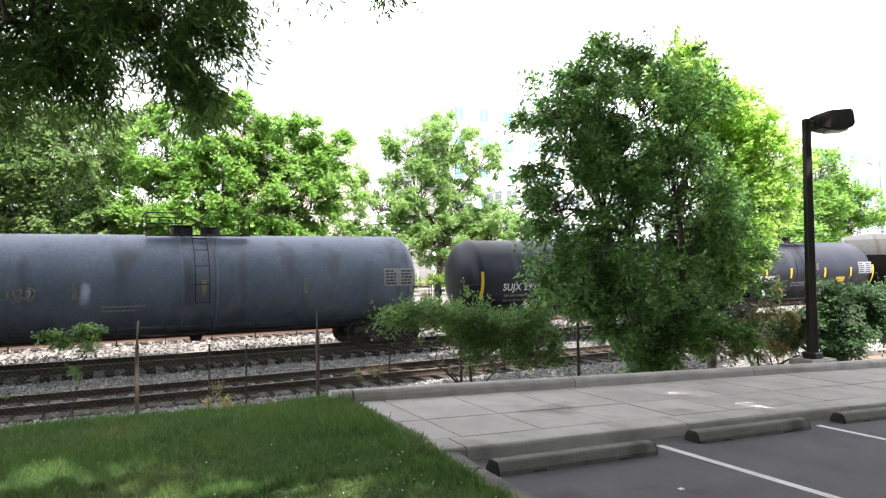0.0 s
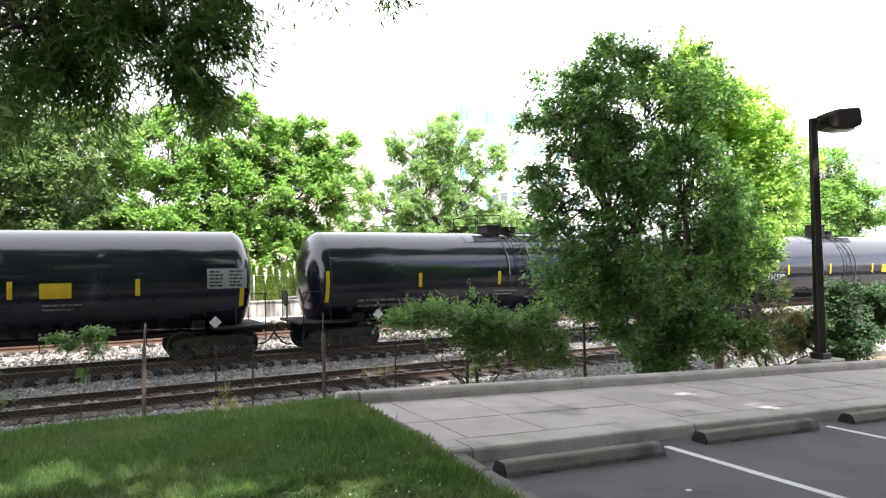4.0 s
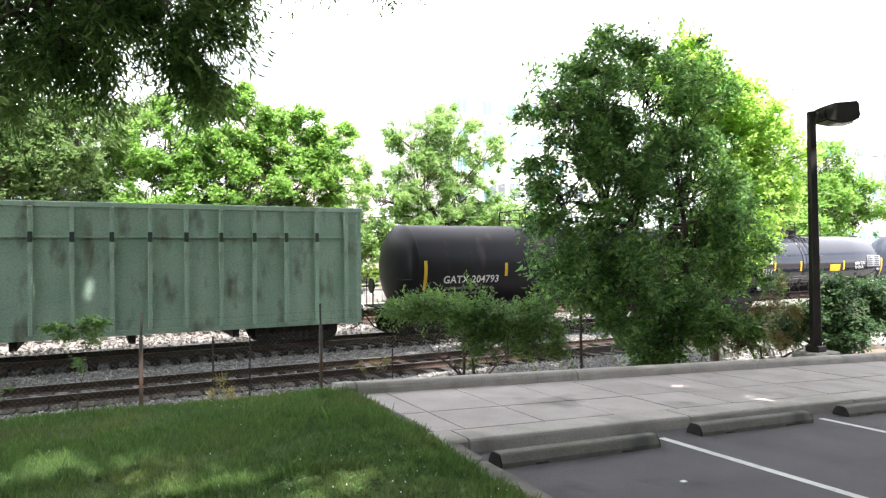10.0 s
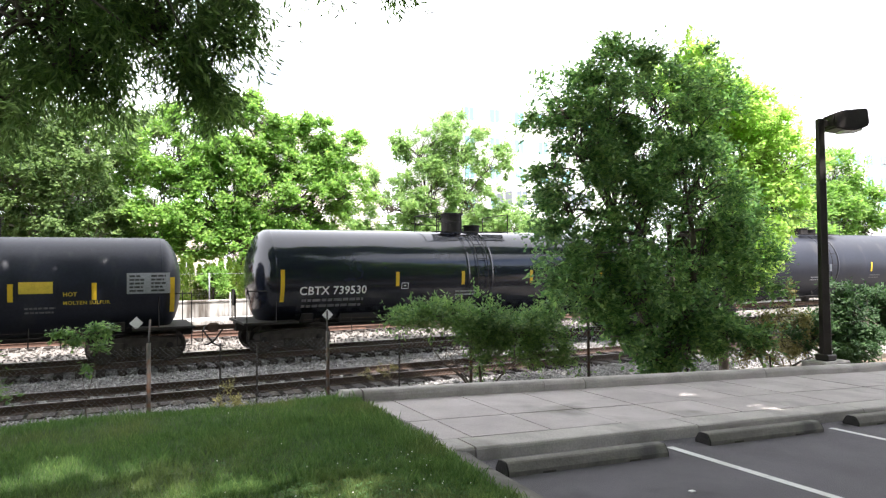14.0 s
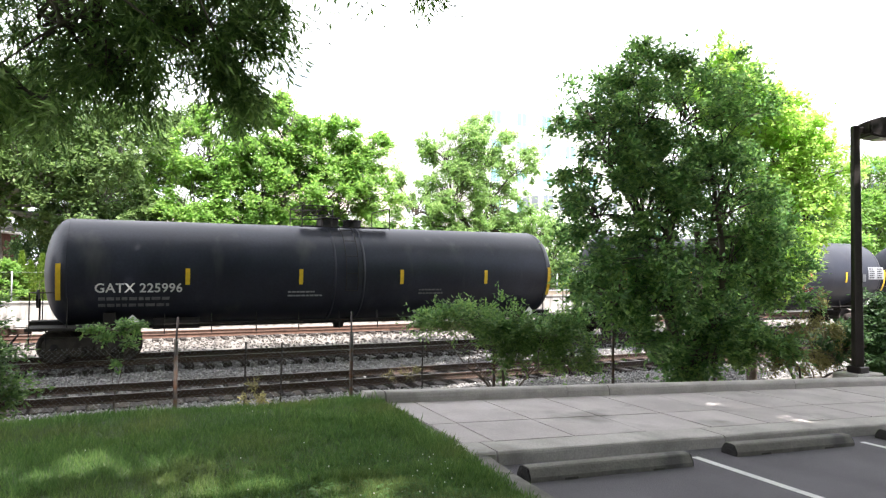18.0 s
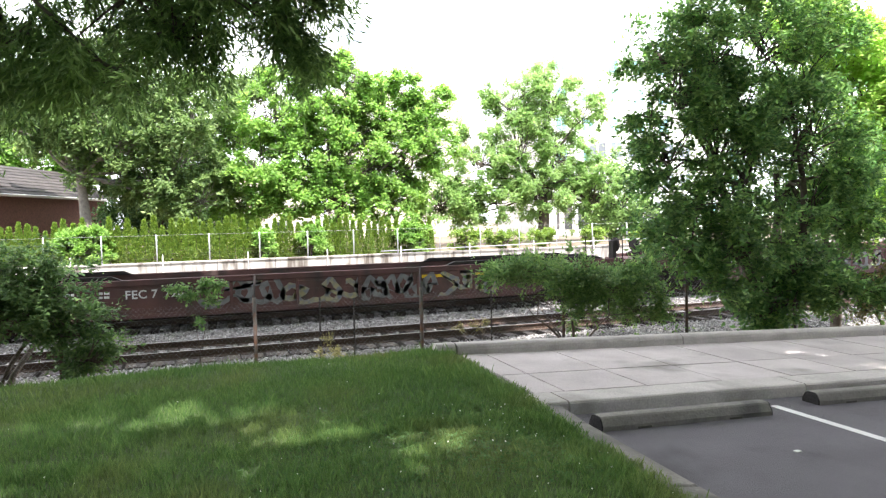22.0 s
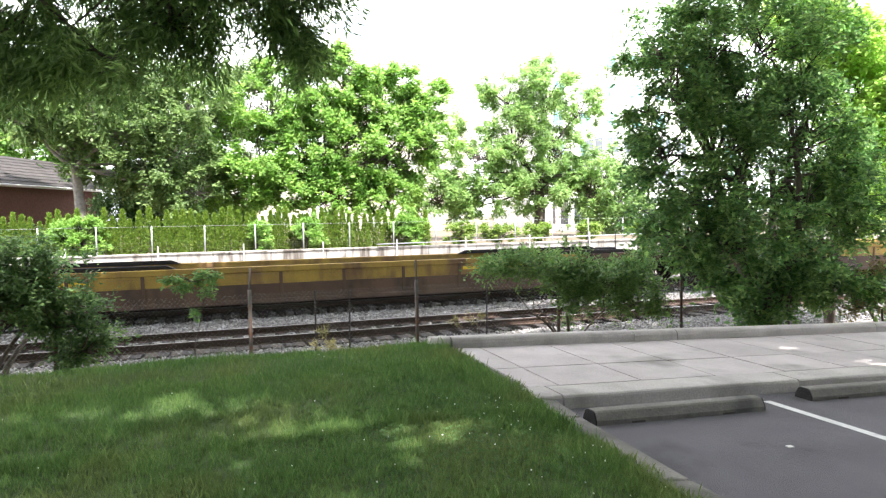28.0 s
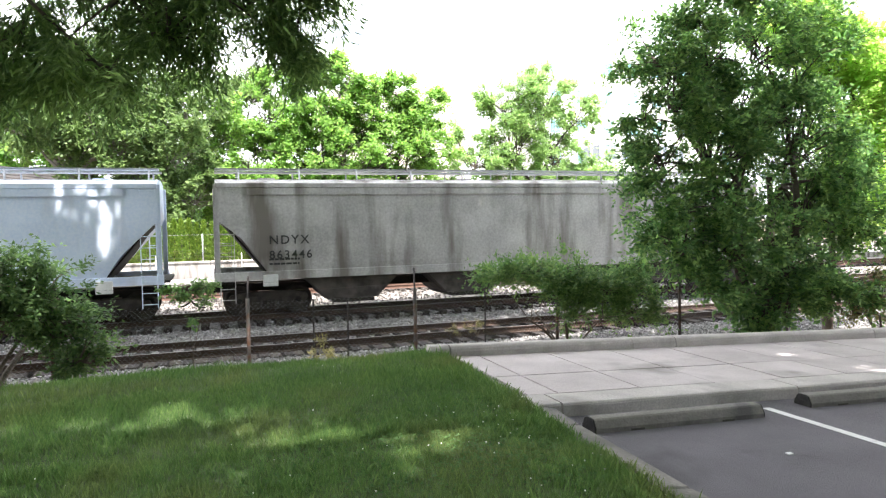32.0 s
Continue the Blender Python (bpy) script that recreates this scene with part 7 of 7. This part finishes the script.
# extra unseen lobes, each set to block the sun from one spot
SHADE_CANOPY += [(12.8, 4.0, 13.8, 2.0, 1.7, 1.2, 80, COARSE), (10.6, 4.4, 14.0, 1.8, 1.7, 1.2, 50, COARSE), (11.6, 3.4, 13.4, 1.8, 1.6, 1.3, 50, COARSE), (-4.6, 2.4, 13.6, 2.0, 1.3, 1.2, 46, COARSE), (-1.6, 2.5, 13.8, 2.0, 1.3, 1.2, 46, COARSE), (1.2, 2.4, 13.9, 1.8, 1.3, 1.2, 40, COARSE),
           (9.4, 5.0, 14.0, 1.5, 1.4, 1.1, 44, COARSE), (11.6, 4.8, 14.0, 1.5, 1.4, 1.1, 44, COARSE), (13.6, 4.6, 14.0, 1.4, 1.3, 1.1, 40, COARSE), (8.9, 0.8, 13.4, 1.3, 1.0, 0.9, 9, COARSE), (4.6, -1.4, 13.0, 0.9, 0.7, 0.6, 16, COARSE)]
make_tree("willow_oak", (-6.4, -0.6, 1.05), (5.0, 0.36), (
    (-0.6, 6.6, 5.2, 1.0, 1.0, 0.75, 46, FINE), (0.45, 6.5, 5.1, 0.55, 0.7, 0.6, 32, FINE), (-0.3, 6.6, 4.55, 0.6, 0.7, 0.4, 30, FINE), (0.75, 6.5, 4.65, 0.25, 0.4, 0.40, 16, FINE), (0.9, 6.5, 4.35, 0.16, 0.3, 0.18, 8, FINE), (-0.7, 6.6, 4.15, 0.5, 0.6, 0.3, 18, FINE),
    (-1.7, 6.7, 4.6, 0.9, 0.9, 0.6, 36, FINE), (-1.9, 6.8, 4.05, 0.6, 0.6, 0.25, 14, FINE), (-2.8, 6.4, 5.0, 1.1, 1.1, 0.9, 36, FINE), (0.95, 6.6, 5.45, 0.25, 0.5, 0.3, 14, FINE), (1.75, 6.3, 5.62, 0.3, 0.25, 0.08, 8, (27, 0.10, 0.024, 0.12)), (2.35, 6.3, 5.56, 0.35, 0.25, 0.09, 9, (27, 0.10, 0.024, 0.12)),
    *[q for q in SHADE_CANOPY if q[0] < 5.5]),
    FINE, M_LEAF_WILLOW, M_BARK, "overhanging willow oak with narrow dark leaves", seed=18, clump=0.20, droop=0.95, shell=0.3, knot=4, spread=0.3, gaps=GAPS)
# unseen oaks added out of view to shade the lot, walk and train
for x, y, h, sd in ((9.5, -5.0, 0.86, 30), (16.0, -7.0, 0.8, 31), (-14.6, -2.0, 1.0, 32)):
    make_tree("lawn_oak", (x, y, 0.7), (6.0 * h, 0.4), (
        (x - 3.2, y, 9.0 * h, 3.2, 3.0, 2.2, 56), (x + 3.0, y + 0.6, 9.4 * h, 3.2, 3.0, 2.2, 56), (x, y + 2.6, 9.8 * h, 3.2, 3.0, 2.2, 56), (x - 1.4, y - 2.4, 11.6 * h, 3.4, 3.2, 2.4, 56), (x + 1.6, y + 0.6, 13.4 * h, 3.4, 3.4, 2.4, 60), (x - 1.6, y + 1.4, 15.6 * h, 3.2, 3.0, 2.2, 56), (x + 0.2, y, 18.0 * h, 2.8, 2.6, 1.8, 44), (x - 4.4, y + 1, 13.0 * h, 2.6, 2.6, 2.0, 44), *([q for q in SHADE_CANOPY if q[0] >= 5.5] if sd == 30 else [])),
        (60, 0.34, 0.14), M_LEAF_WILLOW, M_BARK, "unseen tall oak added to shade the lot", seed=sd, clump=0.42, dense=1.0 if sd == 30 else 0.6, gaps=GAPS)
# unseen tree belt added behind the viewer: cuts low sky light, darkens tank reflections
M_LEAF_WOOD = leaf_material("wood_leaves", (0.03, 0.06, 0.022), (0.06, 0.11, 0.036), (0.11, 0.17, 0.055), 0.35)
rng_w = random.Random(77)
for k in range(9):
    x, y = -46 + k * 11.5 + rng_w.uniform(-1.5, 1.5), -19 + rng_w.uniform(-2, 2)
    make_tree("wood_tree", (x, y, 0.8), (5.5, 0.35), [(x + dx * rng_w.uniform(0.85, 1.15), y + rng_w.uniform(-1, 1), z * rng_w.uniform(0.93, 1.07), 3.6, 2.8, 2.8, 52) for dx, z in ((-4, 3.4), (0.5, 3.2), (4, 3.6), (-4.2, 7.6), (0, 8), (4.2, 7.4), (-3.2, 11.8), (2.6, 12), (0, 15.2))],
              (27, 0.85, 0.55), M_LEAF_WOOD, M_BARK, "unseen dense tree behind the lot that blocks the low sky", seed=200 + k, group="trees of the wood", clump=0.8, knot=3, shell=0.3)

# ---- buildings beyond ----
# low brick house, its long side turned away to the right: x along the eave, y back under the roof
house = thing("brick_house", pose(-13.17, 50.0, 0.85, 0, 0, 66.4), "low red brick house with a dark shingle roof", "house")
EAVE, RIDGE, HX, HY = 4.50, 7.0, 13.2, 10.0
part("long_wall", box("long_wall", 0.3, HX - 0.3, 0.62, 0.86, -0.1, EAVE - 0.02, M_BRICK), house, label="red brick wall in the shade of the eave")
part("back_wall", box("back_wall", 0.3, HX - 0.3, HY - 0.86, HY - 0.62, -0.1, EAVE - 0.02, M_BRICK), house)
part("end_wall", box("end_wall", HX - 0.54, HX - 0.3, 0.87, HY - 0.87, -0.1, EAVE - 0.02, M_BRICK), house)
bm = bmesh.new()
gv = [bm.verts.new((0.3, y, z)) for y, z in ((0.87, -0.1), (HY - 0.87, -0.1), (HY - 0.87, EAVE - 0.02), (HY / 2, RIDGE - 0.32), (0.87, EAVE - 0.02))]
gf = bm.faces.new(gv)
q = bmesh.ops.extrude_face_region(bm, geom=[gf])
bmesh.ops.translate(bm, vec=(0.24, 0, 0), verts=[v for v in q["geom"] if isinstance(v, bmesh.types.BMVert)])
part("gable_wall", finish(bm, "gable_wall", M_BRICK), house, label="sunlit red brick gable wall")
for sgn in (1, -1):
    y0, y1 = (0.0, HY / 2) if sgn > 0 else (HY, HY / 2)
    for k in range(9):
        # courses of shingles, each lapping the one below
        a0, a1 = k / 9, (k + 1) / 9
        ya, yb = y0 + (y1 - y0) * a0, y0 + (y1 - y0) * a1
        za, zb = EAVE + (RIDGE - EAVE) * a0, EAVE + (RIDGE - EAVE) * a1
        bm = bmesh.new()
        rv = [bm.verts.new(p) for p in ((-0.15, ya, za + 0.04), (HX + 0.15, ya, za + 0.04), (HX + 0.15, yb, zb), (-0.15, yb, zb), (-0.15, ya, za - 0.06), (HX + 0.15, ya, za - 0.06), (HX + 0.15, yb, zb - 0.1), (-0.15, yb, zb - 0.1))]
        for q in ((0, 1, 2, 3), (4, 7, 6, 5), (0, 4, 5, 1), (1, 5, 6, 2), (2, 6, 7, 3), (3, 7, 4, 0)):
            bm.faces.new([rv[i] for i in q])
        part("shingle_course", finish(bm, "shingle_course", M_SHINGLE), house, label="dark grey shingles")
part("fascia", box("fascia", -0.15, HX + 0.15, -0.03, 0.0, EAVE - 0.18, EAVE + 0.02, M_WHITE, 0.005), house, label="white eave board")
part("gutter", rods("gutter", [((-0.15, -0.09, EAVE - 0.06), (HX + 0.15, -0.09, EAVE - 0.06))], 0.06, M_WHITE, 8), house, label="white gutter")
part("soffit", box("soffit", -0.1, HX + 0.1, 0.0, 0.61, EAVE - 0.12, EAVE - 0.09, M_WHITE), house)
for sgn in (0, 1):
    ya = 0.0 if sgn == 0 else HY
    bm = bmesh.new()
    rv = [bm.verts.new(p) for p in ((-0.19, ya, EAVE - 0.2), (-0.19, ya, EAVE + 0.03), (-0.19, HY / 2, RIDGE + 0.03), (-0.19, HY / 2, RIDGE - 0.2))]
    f = bm.faces.new(rv)
    q = bmesh.ops.extrude_face_region(bm, geom=[f])
    bmesh.ops.translate(bm, vec=(0.035, 0, 0), verts=[v for v in q["geom"] if isinstance(v, bmesh.types.BMVert)])
    part("rake_board", finish(bm, "rake_board", M_WHITE), house, label="white gable board")
part("downpipe", rods("downpipe", [((0.1, -0.08, EAVE - 0.1), (0.24, 0.5, EAVE - 0.6)), ((0.24, 0.5, EAVE - 0.6), (0.24, 0.5, 0.0))], 0.05, M_WHITE, 6), house, label="white downpipe")

M_PANE_PALE = glass_material("pale_glass", (0.42, 0.40, 0.38), 0.15)


def office_block(at, w, d, storeys, sh, wall_mat, cols, label, ww=1.5, wh=1.6, base=0.8, pane=None, sill=0.95, side=True):
    """A plain block with a storey line, recessed windows on the two faces that show."""
    x, y = at
    h = storeys * sh
    b = thing("office_building", (x, y, base), label, "building")
    part("wall", box("wall", 0, w, 0, d, 0, h, wall_mat), b)
    part("parapet", box("parapet", 0.01, w - 0.01, 0.01, d - 0.01, h, h + 0.7, wall_mat, 0.03), b)
    fr = box("window_frame", -ww / 2 - 0.12, ww / 2 + 0.12, -0.06, 0.0, -0.12, wh + 0.12, M_WHITE)
    gl = box("pane", -ww / 2, ww / 2, -0.08, -0.062, 0, wh, pane or M_PANE)
    mu = box("mullion", -0.04, 0.04, -0.11, -0.082, 0, wh, M_WHITE)
    for s in range(storeys):
        part("storey_band", box("storey_band", -0.015, w + 0.015, -0.015, d + 0.015, s * sh + sh - 0.22, s * sh + sh - 0.02, wall_mat), b)
        for c in range(cols):
            cx = w * (c + 0.5) / cols
            f = part("window_frame", fr, b, (cx, 0, s * sh + sill))
            part("pane", gl, f)
            part("mullion", mu, f)
        for c in range(max(2, int(cols * d / w)) if side else 0):
            cy = d * (c + 0.5) / max(2, int(cols * d / w))
            f = part("window_frame", fr, b, pose(0, cy, s * sh + sill, 0, 0, -90))
            part("pane", gl, f)
    return b


office_block((44.2, 84.0), 34.0, 18.0, 6, 4.2, M_FACADE, 8, "white multi-storey office building with blue-green windows", 1.6, 1.9, base=0.6, sill=2.1, side=False)
office_block((50.5, 79.0), 14.0, 4.6, 3, 4.3, M_FACADE, 5, "white lower wing with dark windows", 1.7, 2.0, base=0.7, pane=M_PANE_GREY, sill=1.8)
office_block((16.0, 88.0), 18.0, 14.0, 5, 3.9, M_FACADE_TAN, 6, "tan apartment building between the trees", 1.3, 1.5, base=0.6, pane=M_PANE_PALE)
office_block((38.0, 66.0), 16.0, 6.0, 1, 4.4, M_FACADE, 7, "low white pavilion with dark glazed bays", 1.7, 2.9, base=0.7, pane=M_PANE_DARK)
office_block((118.0, 74.0), 40.0, 20.0, 6, 3.8, M_FACADE, 10, "distant white building beyond the lot", 2.0, 1.9, base=0.2)
office_block((-1.0, 74.0), 12.0, 10.0, 2, 3.4, M_FACADE_TAN, 4, "tan house half hidden by trees", 1.2, 1.5, base=0.8, pane=M_PANE_DARK)
for x in (31.0, 33.2):
    c = thing("column", (x, 62.0, 0.8), "white round column of the pavilion", "column", "columns of the pavilion")
    part("shaft", rods("shaft", [((0, 0, 0), (0, 0, 3.4))], 0.22, M_WHITE, 14), c)
    part("plinth", box("plinth", -0.32, 0.32, -0.32, 0.32, 0, 0.3, M_WHITE, 0.02), c)
for z in (11.9, 12.5):
    cable = thing("overhead_cable", (0, 62.0, z), "pale overhead cable above the brick house", "cable", "cables above the house")
    part("strand", rods("strand", [((-60, 0, 0.4), (-15, 0, 0)), ((-15, 0, 0), (-5, 0, 0.05))], 0.03, M_GALV, 5), cable)
pole = thing("utility_pole", (82.0, 46.0, 0.2), "tall grey utility pole with a lamp arm", "utility pole")
part("pole", rods("pole", [((0, 0, 0), (0, 0, 14.6))], 0.16, M_BARK_PALE, 8), pole)
part("arm", rods("arm", [((0, 0, 14.2), (-2.2, -0.4, 13.7))], 0.05, M_GALV, 6), pole)
part("lamp_head", box("lamp_head", -3.0, -2.1, -0.55, -0.2, 13.55, 13.75, M_GALV, 0.04), pole)


# ---- what moves ----
def motions():
    """The train runs from right to left at a steady pace."""
    for car in TRAIN:
        mid = CAR_MID[car.name]
        walk(car, [(t, pose(mid - SPEED * t, TRAIN_Y, 0)) for t in (0.0, 8.0, 16.0, 24.0, 32.0)])


motions()
